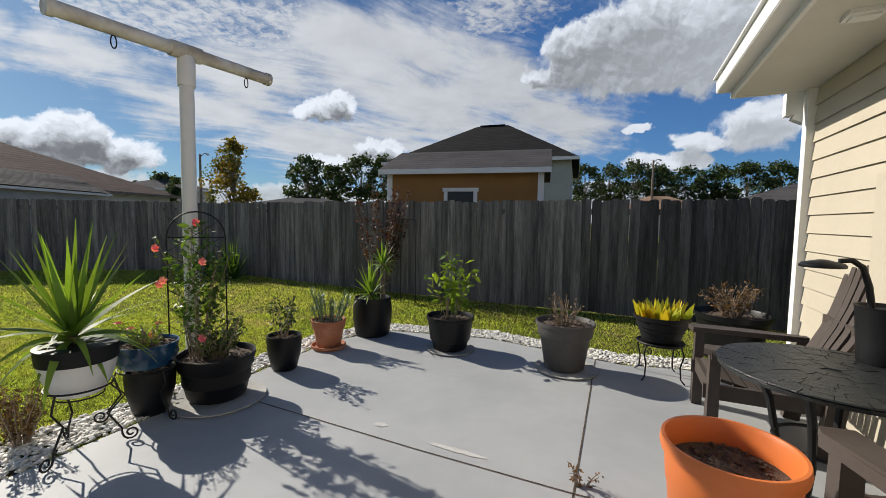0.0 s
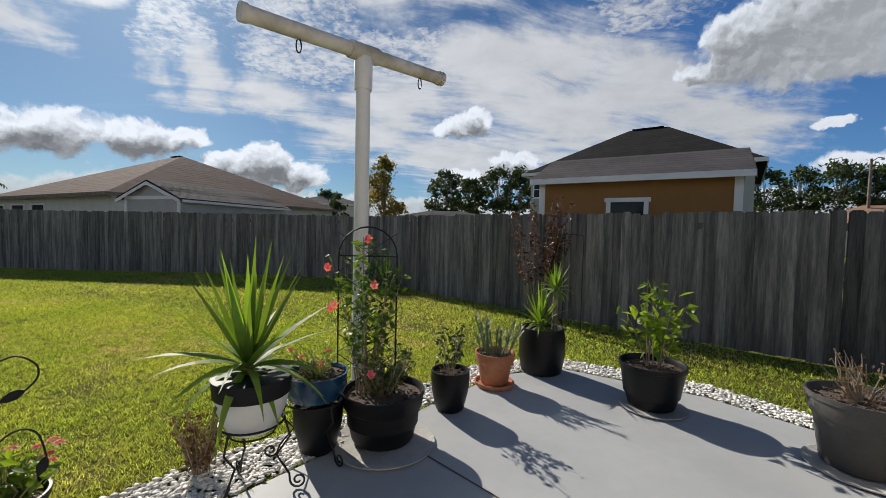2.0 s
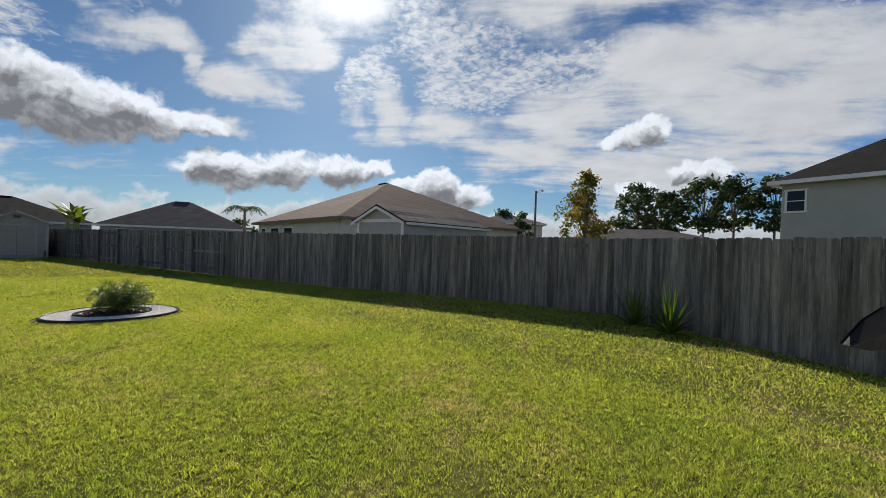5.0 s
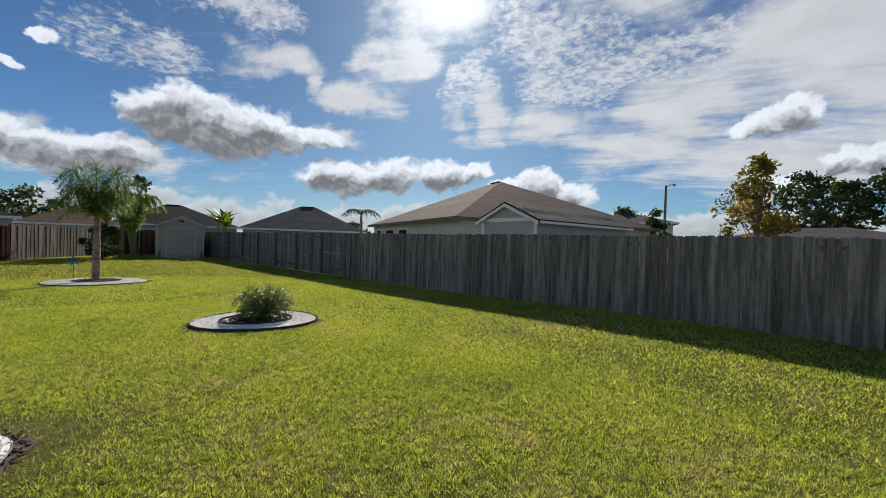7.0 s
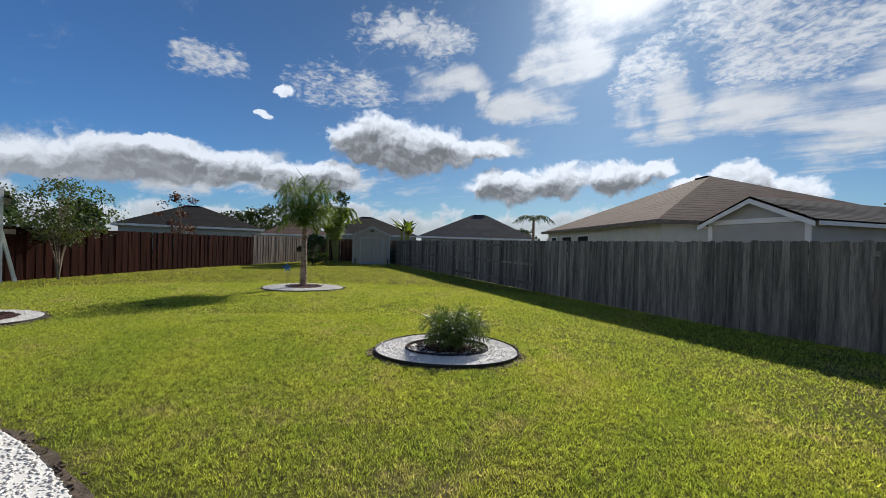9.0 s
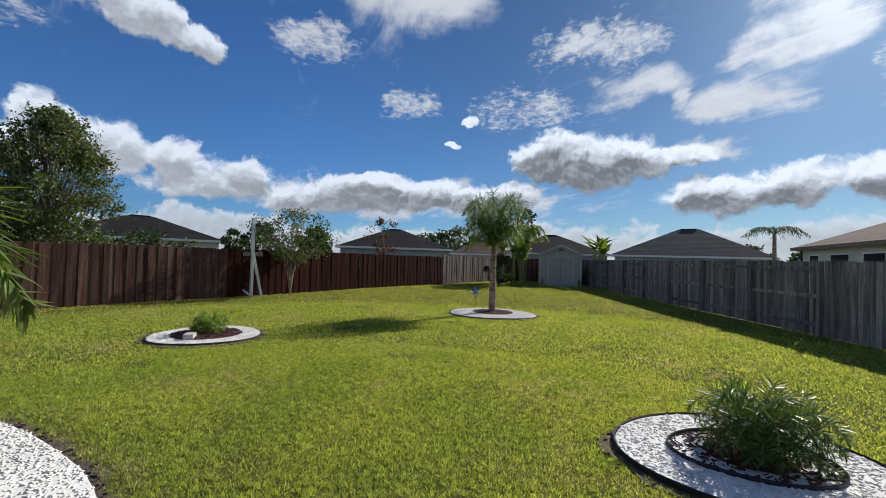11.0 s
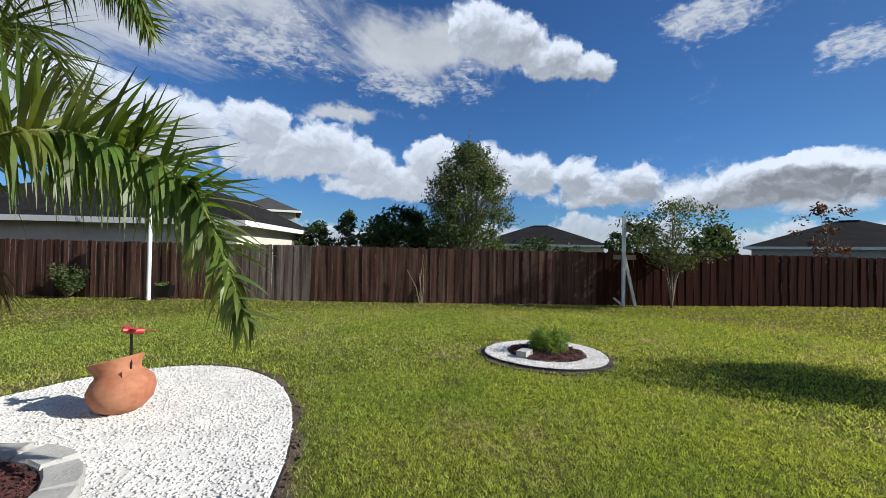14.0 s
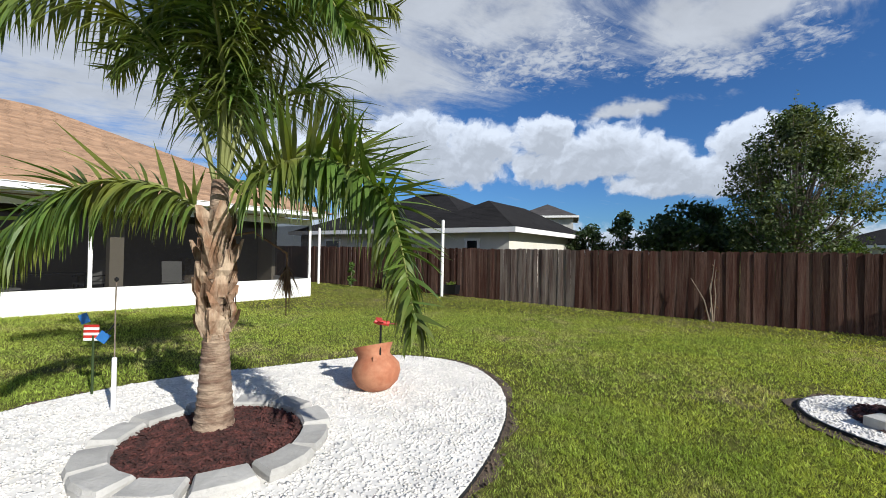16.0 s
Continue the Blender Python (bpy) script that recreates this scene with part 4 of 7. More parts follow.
ochre_shed()
hip_house("house", "two-storey sage green house with dark shingle hip roof", facing(3.63, 31.68, -18), 11.8, 11.0, 5.3, 3.4, M_GREENWALL, M_DARK_SHINGLE,
          ((-5.3, 4.3, 0.8, 1.1), (-1.0, 4.3, 1.0, 1.1)), over=0.45, ridge=1.2)
hip_house("house", "grey-roofed house beyond the dark fence", facing(20.5, 21.0, -50), 9, 8, 2.3, 1.9, M_STUCCO, M_GREY_SHINGLE, ())
hip_house("house", "low tan-roofed house far behind the fence", facing(27, 52, -20), 12, 10, 2.6, 2.4, M_PALE, M_TAN_SHINGLE, ())
hip_house("house", "far pale two-storey house behind the utility pole", facing(-34, 50, 35), 9, 9, 4.6, 1.5, M_PALE, M_GREY_SHINGLE, ((0, 3.6, 1, 1.1),))
hip_house("house", "low grey-roofed house beyond the autumn tree", facing(-14, 42, 15), 12, 9, 2.4, 1.2, M_STUCCO, M_GREY_SHINGLE, ())

# houses behind the brown fence
hip_house("house", "pale single-storey house with dark shingle hip roof behind the brown fence", pose(-6.0, -24.4, 0, 0, 0, 156), 12.0, 9.5, 2.55, 2.4, M_PALE, M_DARK_SHINGLE, ((-3.0, 1.5, 1.2, 1.2),))
hip_house("house", "front hip wing of the pale house behind the brown fence", pose(-10.9, -21.5, 0, 0, 0, 156), 4.6, 8.5, 2.53, 1.5, M_PALE, M_DARK_SHINGLE, ((0.6, 1.5, 0.6, 1.2),))
hip_house("house", "far two-storey house with grey hip roof", pose(-13.6, -45, 0, 0, 0, 175), 5.2, 6, 5.3, 1.5, M_STUCCO, M_GREY_SHINGLE, ((1.4, 3.6, 0.9, 1.4),))
hip_house("house", "far dark-roofed house behind the brown fence", pose(-41, -36, 0, 0, 0, 140), 12, 10, 2.6, 2.2, M_PALE, M_DARK_SHINGLE, ())
hip_house("house", "dark-roofed house beyond the brown fence", pose(-56, -15.5, 0, 0, 0, 110), 11.6, 10, 2.6, 2.3, M_STUCCO, M_DARK_SHINGLE, ())
hip_house("house", "dark-roofed house behind the banana plants", pose(-76, 3.5, 0, 0, 0, 95), 14, 12, 2.8, 3.0, M_STUCCO, M_DARK_SHINGLE, ())
hip_house("house", "far brown-roofed house past the yard's end", pose(-72, -7, 0, 0, 0, 100), 9, 9, 2.4, 2.2, M_PALE, M_BROWN_SHINGLE, ())

# ---- fences ----
HEIGHT = 1.83


def board_mesh(name, mat, w, h, lean=0.0):
    """A dog-eared picket, its base centre at the origin, its face towards -y."""
    m = Mesh()
    a, t, c = w / 2, 0.008, 0.028
    out = [(-a, 0), (a, 0), (a + lean, h - c), (a - c + lean, h), (-a + c + lean, h), (-a + lean, h - c)]
    n = len(out)
    vs = [(x, -t, z) for x, z in out] + [(x, t, z) for x, z in out]
    m.add(vs, [tuple(range(n)), tuple(range(2 * n - 1, n - 1, -1))] + [((i + 1) % n, i, n + i, n + (i + 1) % n) for i in range(n)])
    return m.data(name, mat)


def fence(name, label, p0, p1, mat, front=-1, start=0.0, limit=300, pitch=0.14, near=None, pale=None, stretch_mat=None, sink=0.0, red=None):
    """Pickets, posts and rails from p0 to p1. front: +1 where the rails face the yard."""
    a, b = Vector((*p0, 0)), Vector((*p1, 0))
    d = (b - a).normalized()
    length = (b - a).length
    turn = math.degrees(math.atan2(d.y, d.x))
    f = thing(name, label, "fence", pose(a.x, a.y, -sink, 0, 0, turn))
    meshes = [board_mesh("board", mat, 0.1445 - 0.0008 * i, HEIGHT - 0.008 * ((i * 7) % 4), 0.002 * (i - 2)) for i in range(5)]
    stretch_boards = [board_mesh("board", stretch_mat or M_FENCE_PALE, 0.1435 - 0.001 * i, HEIGHT - 0.008 * ((i * 7) % 4), 0.004 * (i - 2)) for i in range(5)] if pale else None
    stained = [board_mesh("board", M_FENCE_RED, 0.1445 - 0.0008 * i, HEIGHT - 0.008 * ((i * 7) % 4), 0.002 * (i - 2)) for i in range(5)] if red else None
    n = round(length / pitch)
    pitch = length / n
    rest = Mesh()
    pieces = []
    for i in range(n):
        x = (i + 0.5) * pitch
        m = pose(x, 0.005 * (-1) ** i + rnd(-0.003, 0.003), -0.01 + rnd(-0.012, 0.012), rnd(-0.5, 0.5), 0, rnd(-0.6, 0.6)) @ Matrix.Rotation(radians(rnd(-0.35, 0.35)), 4, "Y")
        pieces.append((x, m, random.randrange(5)))
    if near is not None:
        pieces.sort(key=lambda p: abs(p[0] - near))
    for k, (x, m, i) in enumerate(pieces):
        if k < limit:
            part("board", (stretch_boards if pale and pale[0] < x < pale[1] else stained if red and red < x else meshes)[i], None, f, at=m)
        else:
            me = meshes[i]
            rest.add([m @ v.co for v in me.vertices], [tuple(q.vertices) for q in me.polygons])
    if rest.v:
        tagged(part("far_boards", rest, mat, f), kind="stuff")
    side = -front * 0.045
    post_me = Mesh().box((0, 0, (HEIGHT - 0.03) / 2), (0.09, 0.09, HEIGHT - 0.03)).data("post", mat)
    rail_n = max(1, round(length / 2.4))
    step = length / rail_n
    rail_me = Mesh().box((0, 0, 0), (step - 0.09, 0.04, 0.09)).data("rail", mat)
    for i in range(rail_n + 1):
        part("post", post_me, None, f, at=pose(min(max(i * step, 0.046), length - 0.046), side * 1.5, 0))
        if i < rail_n:
            for z in (0.25, 0.95, 1.62):
                part("rail", rail_me, None, f, at=pose((i + 0.5) * step, side * 0.66, z))
    return f


KINK, GATE = (-6.15, 10.42), (-20.85, 7.82)
NW, SW, WEST = (-42.2, 4.05), (-42.2, -1.25), (-34.5, -4.65)
SE = (3.0, -21.2)
# boards towards the house take the darker stain and painted eave shade
fence("fence", "weathered grey wooden picket fence behind the patio", KINK, (7.6, 4.28), M_FENCE_GREY, -1, pale=(9.2, 16.0), stretch_mat=M_FENCE_STAIN_SHADE)
fence("fence", "weathered grey wooden picket fence along the lawn", GATE, KINK, M_FENCE_GREY, -1)
fence("fence", "grey wooden fence with its posts and rails towards the yard", NW, GATE, M_FENCE_GREY, 1)
fence("fence", "dark brown stained wooden picket fence", SE, WEST, M_FENCE_BROWN, -1, near=22.0, pale=(15.4, 18.1), sink=0.1, red=27.6)
fence("fence", "weathered brown wooden fence at the yard's far end", WEST, SW, M_FENCE_PALE, -1)
fence("fence", "shaded brown wooden fence behind the shed", SW, NW, M_FENCE_BROWN, -1)

# ---- patio things ----


def pot(name, label, x, y, profile, mat, soil_r, soil_z, z=0.0, band=None, seg=36, tilt=(0, 0)):
    """A hollow pot: outer profile from the base up, then back down inside to the soil."""
    at = pose(x, y, z, tilt[0], tilt[1], rnd(0, 360))
    p = thing(name, label, "plant pot", at)
    r_top, z_top = profile[-1]
    inner = [(r_top - 0.012, z_top), (r_top - 0.022, z_top - 0.02), (soil_r, soil_z - 0.02)]
    part("body", Mesh().lathe(profile + inner, seg), mat, p, smooth=True)
    if band:
        z0, z1, r0, r1, bm = band
        part("rim_band", Mesh().lathe([(r0 - 0.01, z0), (r0 + 0.004, z0 + 0.003), (r1 + 0.004, z1 - 0.003), (r1 - 0.008, z1)], seg), bm, p, "dark upper band", smooth=True)
    if soil_r > 0:
        s = Mesh()
        n = 26
        ring = [(0, 0, soil_z + 0.012)]
        for k in (0.5, 1.0):
            ring += [(soil_r * k * math.cos(6.2832 * i / n), soil_r * k * math.sin(6.2832 * i / n), soil_z + rnd(-0.008, 0.01) * (1 if k < 1 else 0)) for i in range(n)]
        fs = [(0, 1 + i, 1 + (i + 1) % n) for i in range(n)] + [(1 + i, 1 + n + i, 1 + n + (i + 1) % n, 1 + (i + 1) % n) for i in range(n)]
        s.add(ring, fs)
        for _ in range(60):
            a, r = rnd(0, 6.28), soil_r * math.sqrt(rnd(0, 0.9))
            s.box((r * math.cos(a), r * math.sin(a), soil_z + 0.01), (rnd(0.01, 0.03), rnd(0.006, 0.014), 0.01), Matrix.Rotation(rnd(0, 6), 3, "Z"))
        part("soil", s, M_SOIL, p, "dry brown potting soil")
    return p


def saucer(x, y, r, mat, label, z=0.0, h=0.02):
    return solid("saucer", Mesh().lathe([(r * 0.9, 0), (r, h * 0.6), (r, h), (r - 0.012, h), (r * 0.88, h * 0.5), (0.001, h * 0.5)], 36), mat, label, "saucer", at=pose(x, y, z), smooth=True)


def yucca(x, y, z, n, length, width, label, name="yucca_plant", up=0.9, mat=None, stem=0.0, droop=0.9, seed=1):
    random.seed(seed)
    t = thing(name, label, "plant", pose(x, y, z))
    m = Mesh()
    for i in range(n):
        f = i / n  # 0: youngest, upright; 1: oldest, hanging
        a = i * 2.39996
        tilt = radians(6 + 80 * f ** 0.9) + rnd(-0.1, 0.1)
        d = Vector((math.sin(tilt) * math.cos(a), math.sin(tilt) * math.sin(a), math.cos(tilt)))
        m.blade((0.012 * math.cos(a), 0.012 * math.sin(a), stem + 0.06 * (1 - f)), d, length * rnd(0.8, 1.05) * (1 - 0.36 * f), width * rnd(0.85, 1.15), droop * (0.12 + 4.4 * max(0.0, f - 0.36)) * rnd(0.6, 1.3), 7, rnd(-0.4, 0.4))
    part("leaves", m, mat or M_YUCCA, t)
    part("stem", Mesh().tube([(0, 0, -0.04), (0, 0, stem + 0.06)], 0.03, 0.025, 8), M_BARK, t)
    return t


def bush(name, label, x, y, z, stems, height, spread, leaves, size, mat, stem_mat=None, flowers=0, flower_mat=None, seed=2, category="plant", start=0.25, thick=0.006, long=1.6):
    """Branching stems with single leaves along them."""
    random.seed(seed)
    t = thing(name, label, category, pose(x, y, z))
    sm, lm = Mesh(), Mesh()
    for i in range(stems):
        a = rnd(0, 6.28)
        top = Vector((math.cos(a) * spread * rnd(0.3, 1), math.sin(a) * spread * rnd(0.3, 1), height * rnd(0.6, 1)))
        base = Vector((math.cos(a) * spread * 0.12, math.sin(a) * spread * 0.12, -0.03))
        mid = base.lerp(top, 0.5) + Vector((rnd(-1, 1), rnd(-1, 1), 0)) * spread * 0.15
        pts = [base, base.lerp(mid, 0.5), mid, mid.lerp(top, 0.5) + Vector((rnd(-1, 1), rnd(-1, 1), 0)) * spread * 0.06, top]
        sm.tube(pts, thick, thick * 0.35, 5)
        for k in range(leaves):
            f = start + (1 - start) * rnd(0, 1)
            j = min(3, int(f * 4))
            p = pts[j].lerp(pts[j + 1], f * 4 - j)
            q = p + sphere_dir() * size * 1.1
            lm.leaf(q, sphere_dir() + Vector((0, 0, 0.9)), size * rnd(0.6, 1.2), rnd(0, 6.28), long)
    for i in range(flowers):
        a = rnd(0, 6.28)
        p = Vector((math.cos(a) * spread * rnd(0.3, 1), math.sin(a) * spread * rnd(0.3, 1), height * rnd(0.75, 1.08)))
        fm = Mesh()
        for k in range(6):
            b = k * 1.047
            fm.leaf(p + Vector((math.cos(b), math.sin(b), 0.2)) * 0.016, (math.cos(b) * 0.5, math.sin(b) * 0.5, 1), 0.028, b, 1.3)
        part("flower", fm, flower_mat or M_PINK, t, "small pink flower")
    part("branchwork", sm, stem_mat or M_TWIG, t)
    if lm.v:
        part("leaves", lm, mat, t)
    random.seed(seed + 100)
    return t


def spiral(c, r, turns, a0, dirx, n=14):
    """A flat scroll in the upright plane of dirx."""
    out = []
    for i in range(n + 1):
        f = i / n
        a = a0 + turns * 6.2832 * f
        rr = r * (1 - 0.75 * f)
        out.append(Vector(c) + Vector((dirx.x * rr * math.cos(a), dirx.y * rr * math.cos(a), rr * math.sin(a))))
    return out


def scroll_stand(label, x, y, ring_r, ring_z, foot_r, legs=3, turn=0.0):
    """A wrought iron plant stand: a ring on scrolled legs."""
    s = thing("plant_stand", label, "plant stand", pose(x, y, 0))
    ring = [(ring_r * math.cos(6.2832 * i / 28), ring_r * math.sin(6.2832 * i / 28), ring_z) for i in range(29)]
    part("ring", Mesh().tube(ring, 0.006), M_IRON, s)
    low = [(ring_r * 0.7 * math.cos(6.2832 * i / 24), ring_r * 0.7 * math.sin(6.2832 * i / 24), ring_z - 0.06) for i in range(25)]
    part("ring", Mesh().tube(low, 0.005), M_IRON, s)
    for k in range(legs):
        a = turn + 6.2832 * k / legs
        d = Vector((math.cos(a), math.sin(a), 0))
        top = d * ring_r + Vector((0, 0, ring_z))
        foot = d * foot_r + Vector((0, 0, 0.05))
        pts = [top + d * 0.0, top + d * 0.03 - Vector((0, 0, ring_z * 0.25)), d * (ring_r * 0.75) + Vector((0, 0, ring_z * 0.5)), d * (foot_r * 0.8) + Vector((0, 0, ring_z * 0.22)), foot - d * 0.045 + Vector((0, 0, 0.0)), foot - d * 0.03 - Vector((0, 0, 0.044))]
        pts = pts[:5] + spiral(foot, 0.045, 1.4, math.pi, d, 16)
        part("leg", Mesh().tube(pts, 0.006), M_IRON, s)
    return s


# white pot with a tall yucca on an iron stand
WX, WY = -2.2, 2.42
scroll_stand("black wrought iron plant stand with scrolled feet", WX, WY, 0.165, 0.41, 0.24, 3, 0.55)
pot("plant_pot", "white pot with a dark upper band on an iron stand", WX, WY, [(0.11, 0.0), (0.128, 0.015), (0.172, 0.12), (0.192, 0.21), (0.198, 0.3)], M_WHITEPOT, 0.176, 0.27, 0.365, band=(0.2, 0.302, 0.191, 0.2, M_CHARCOAL))
yucca(WX - 0.03, WY, 0.68, 52, 0.72, 0.05, "bright green spiky yucca in the white pot", seed=3)
# blue bowl on a rack over a black pot
pot("plant_pot", "glossy black round pot standing under a rack", -2.14, 2.93, [(0.10, 0), (0.115, 0.02), (0.155, 0.18), (0.162, 0.28), (0.158, 0.325)], M_BLACK_PLASTIC, 0.14, 0.29)
scroll_stand("black iron scroll rack holding a blue bowl", -2.14, 2.9, 0.175, 0.35, 0.27, 3, -0.4)
pot("plant_pot", "glossy blue glazed bowl with small plants on a rack", -2.14, 2.9, [(0.13, 0.0), (0.17, 0.02), (0.2, 0.09), (0.198, 0.14), (0.205, 0.18)], M_BLUE, 0.18, 0.155, 0.355)
bush("seedlings", "sparse pale green seedlings in the blue bowl", -2.14, 2.9, 0.5, 26, 0.2, 0.2, 9, 0.022, M_BRIGHTLEAF, seed=5, flowers=3, flower_mat=M_PINK)
# trellis pot
TX, TY = -1.8, 3.2
saucer(TX + 0.03, TY - 0.04, 0.35, M_BLOCK, "flat round grey stone saucer under the trellis pot")
pot("plant_pot", "large charcoal resin pot with a lattice trellis", TX, TY, [(0.2, 0), (0.215, 0.02), (0.235, 0.11), (0.245, 0.12), (0.247, 0.15), (0.25, 0.22), (0.27, 0.24), (0.28, 0.31), (0.288, 0.325), (0.288, 0.345)], M_CHARCOAL, 0.262, 0.3, 0.02)


def trellis():
    t = thing("trellis", "black wire lattice trellis standing in the charcoal pot", "trellis", pose(TX - 0.12, TY - 0.03, 0.28, 0, 0, 20))
    for s in (-1, 1):
        part("upright", Mesh().tube([(s * 0.2, 0, -0.02), (s * 0.2, 0, 1.0)], 0.006), M_IRON, t)
    arch = [(0.2 * math.cos(math.pi * i / 12), 0, 1.0 + 0.2 * math.sin(math.pi * i / 12)) for i in range(13)]
    part("arch", Mesh().tube(arch, 0.006), M_IRON, t)
    for k in range(7):
        z = 0.05 + k * 0.14
        for s in (-1, 1):
            part("lattice_wire", Mesh().tube([(-0.2 * s, 0.006 * s, z), (0.2 * s, 0.006 * s, z + 0.27)], 0.003, seg=4), M_IRON, t)
    part("crossbar", Mesh().tube([(-0.2, 0, 1.0), (0.2, 0, 1.0)], 0.005), M_IRON, t)
    return t


trellis()
bush("desert_rose_plant", "pink flowering climber with glossy leaves on the trellis", TX - 0.14, TY - 0.03, 0.3, 13, 1.2, 0.3, 38, 0.045, M_LEAF, M_TWIG, flowers=0, seed=8, start=0.35)
fl = thing("flower_blooms", "bright pink star-shaped blooms on the trellis climber", "flower", pose(TX - 0.12, TY - 0.03, 0.27))
for px_, py_, pz_ in ((0.05, -0.08, 1.13), (-0.25, -0.1, 0.93), (0.14, -0.16, 0.84), (-0.13, -0.2, 0.7), (-0.17, -0.18, 0.67), (0.16, -0.22, 0.28), (-0.2, -0.24, 0.3)):
    m = Mesh()
    for k in range(6):
        b = k * 1.047
        m.leaf(Vector((px_, py_ - 0.01, pz_)) + Vector((math.cos(b) * 0.018, 0, math.sin(b) * 0.018)), (math.cos(b) * 0.4, -1, math.sin(b) * 0.4), 0.029, b, 1.5)
    m.box((px_, py_ - 0.012, pz_), (0.012, 0.012, 0.012))
    part("bloom", m, M_PINK, fl)
bush("undergrowth", "mixed dry and green undergrowth in the charcoal pot", TX, TY, 0.32, 30, 0.34, 0.28, 18, 0.03, M_OLIVELEAF, seed=9)


def tee_post():
    t = thing("clothesline_post", "white plastic pipe clothesline post with a stained cross bar", "clothesline post", pose(-2.12, 3.42, 0))
    part("post", Mesh().lathe([(0.058, -0.05), (0.056, 1.2), (0.054, 2.66)], 20), M_POST, t, smooth=True)
    part("tee_sleeve", Mesh().lathe([(0.064, 2.5), (0.068, 2.52), (0.068, 2.7), (0.06, 2.74)], 20), M_POST, t, smooth=True)
    d = Vector((0.37, 0.70, 0.022)).normalized()
    c = Vector((0, 0, 2.775))
    bar = part("cross_bar", Mesh().tube([c - d * 0.84, c - d * 0.4, c, c + d * 0.4, c + d * 0.79], 0.052, 0.052, 18), M_PVC, t, "grime-stained pipe cross bar", smooth=True)
    part("sleeve", Mesh().tube([c - d * 0.12, c + d * 0.12], 0.064, 0.064, 18), M_PVC, t, smooth=True)
    for s in (-0.84, 0.79):
        part("end_cap", Mesh().tube([c + d * (s - 0.03), c + d * (s + 0.012)], 0.06, 0.06, 18), M_PVC, t, smooth=True)
    for s in (-0.5, 0.55):
        o = c + d * s - Vector((0, 0, 0.05))
        pts = [o + Vector((0, 0, 0.0)) + d * (0.018 * math.sin(a)) - Vector((0, 0, 0.045 - 0.045 * math.cos(a))) for a in [6.2832 * i / 16 for i in range(17)]]
        part("snap_hook", Mesh().tube(pts, 0.005), M_IRON, t, "grey metal snap hook")
    return t


tee_post()
pot("plant_pot", "small glossy black pot on the patio", -1.51, 3.84, [(0.1, 0), (0.115, 0.015), (0.15, 0.16), (0.16, 0.28), (0.157, 0.33)], M_BLACK_PLASTIC, 0.135, 0.29)
bush("potted_shrub", "small dark leafy shrub in the black pot", -1.51, 3.84, 0.3, 9, 0.44, 0.17, 18, 0.034, M_DARKLEAF, seed=11, start=0.3)
saucer(-1.27, 4.5, 0.19, M_TERRACOTTA, "pale terracotta saucer under the clay pot", h=0.045)
pot("plant_pot", "terracotta clay pot on a saucer", -1.27, 4.5, [(0.12, 0), (0.13, 0.01), (0.165, 0.2), (0.172, 0.205), (0.18, 0.215), (0.19, 0.3)], M_TERRACOTTA, 0.165, 0.27, 0.025)


def succulent(x, y, z):
    t = thing("succulent_plant", "grey-green finger-leaved succulent in the terracotta pot", "plant", pose(x, y, z))
    m = Mesh()
    for i in range(16):
        a, r = rnd(0, 6.28), rnd(0.0, 0.14)
        b = Vector((r * math.cos(a), r * math.sin(a), 0))
        lean = Vector((math.cos(a), math.sin(a), 0)) * rnd(0, 0.5)
        hgt = rnd(0.12, 0.34)
        tip = b + Vector((0, 0, hgt)) + lean * hgt
        m.tube([b, b.lerp(tip, 0.5), tip], 0.009, 0.007, 5)
        for k in range(22):
            f = rnd(0.35, 1)
            c = b.lerp(tip, f)
            d = sphere_dir()
            d.z = abs(d.z) + 0.4
            m.blade(c, d, 0.075, 0.014, 0.0, 2)
    part("leaves", m, M_SUCCULENT, t)


succulent(-1.27, 4.5, 0.3)
pot("plant_pot", "tall rounded black pot at the patio corner", -0.88, 5.08, [(0.19, 0), (0.21, 0.015), (0.24, 0.2), (0.24, 0.36), (0.225, 0.45), (0.22, 0.475)], M_BLACK_PLASTIC, 0.19, 0.42)
yucca(-0.9, 5.06, 0.43, 46, 0.44, 0.034, "spiky green yucca in the tall black pot", seed=14, stem=0.05)
yucca(-0.76, 5.12, 0.43, 40, 0.3, 0.03, "second taller yucca head in the black pot", seed=15, stem=0.42)
saucer(0.1, 4.5, 0.27, M_BLOCK, "flat grey saucer under the black pot")
pot("plant_pot", "wide black nursery pot on a grey saucer", 0.09, 4.52, [(0.17, 0), (0.185, 0.01), (0.21, 0.1), (0.222, 0.105), (0.255, 0.33), (0.268, 0.335), (0.268, 0.37)], M_BLACK_PLASTIC, 0.24, 0.32, 0.015)
bush("potted_shrub", "slender bright green shrub in the black nursery pot", 0.09, 4.52, 0.33, 6, 0.72, 0.3, 17, 0.075, M_BRIGHTLEAF, seed=17, start=0.3)
bush("potted_shrub", "tall leading shoot of the bright green shrub", 0.05, 4.52, 0.33, 3, 1.06, 0.1, 17, 0.075, M_BRIGHTLEAF, seed=18, start=0.35)
saucer(1.22, 3.93, 0.3, M_BLOCK, "flat grey saucer under the grey pot")
pot("plant_pot", "grey weathered resin pot with a beaded rim", 1.21, 3.96, [(0.18, 0), (0.19, 0.012), (0.235, 0.3), (0.243, 0.31), (0.262, 0.33), (0.268, 0.42), (0.283, 0.425), (0.285, 0.46)], M_GREYPOT, 0.25, 0.42, 0.015)
bush("dead_plant", "dead leafless twigs in the grey pot", 1.21, 3.96, 0.43, 22, 0.32, 0.24, 3, 0.03, M_DRYLEAF, M_TWIG, seed=19, thick=0.007)


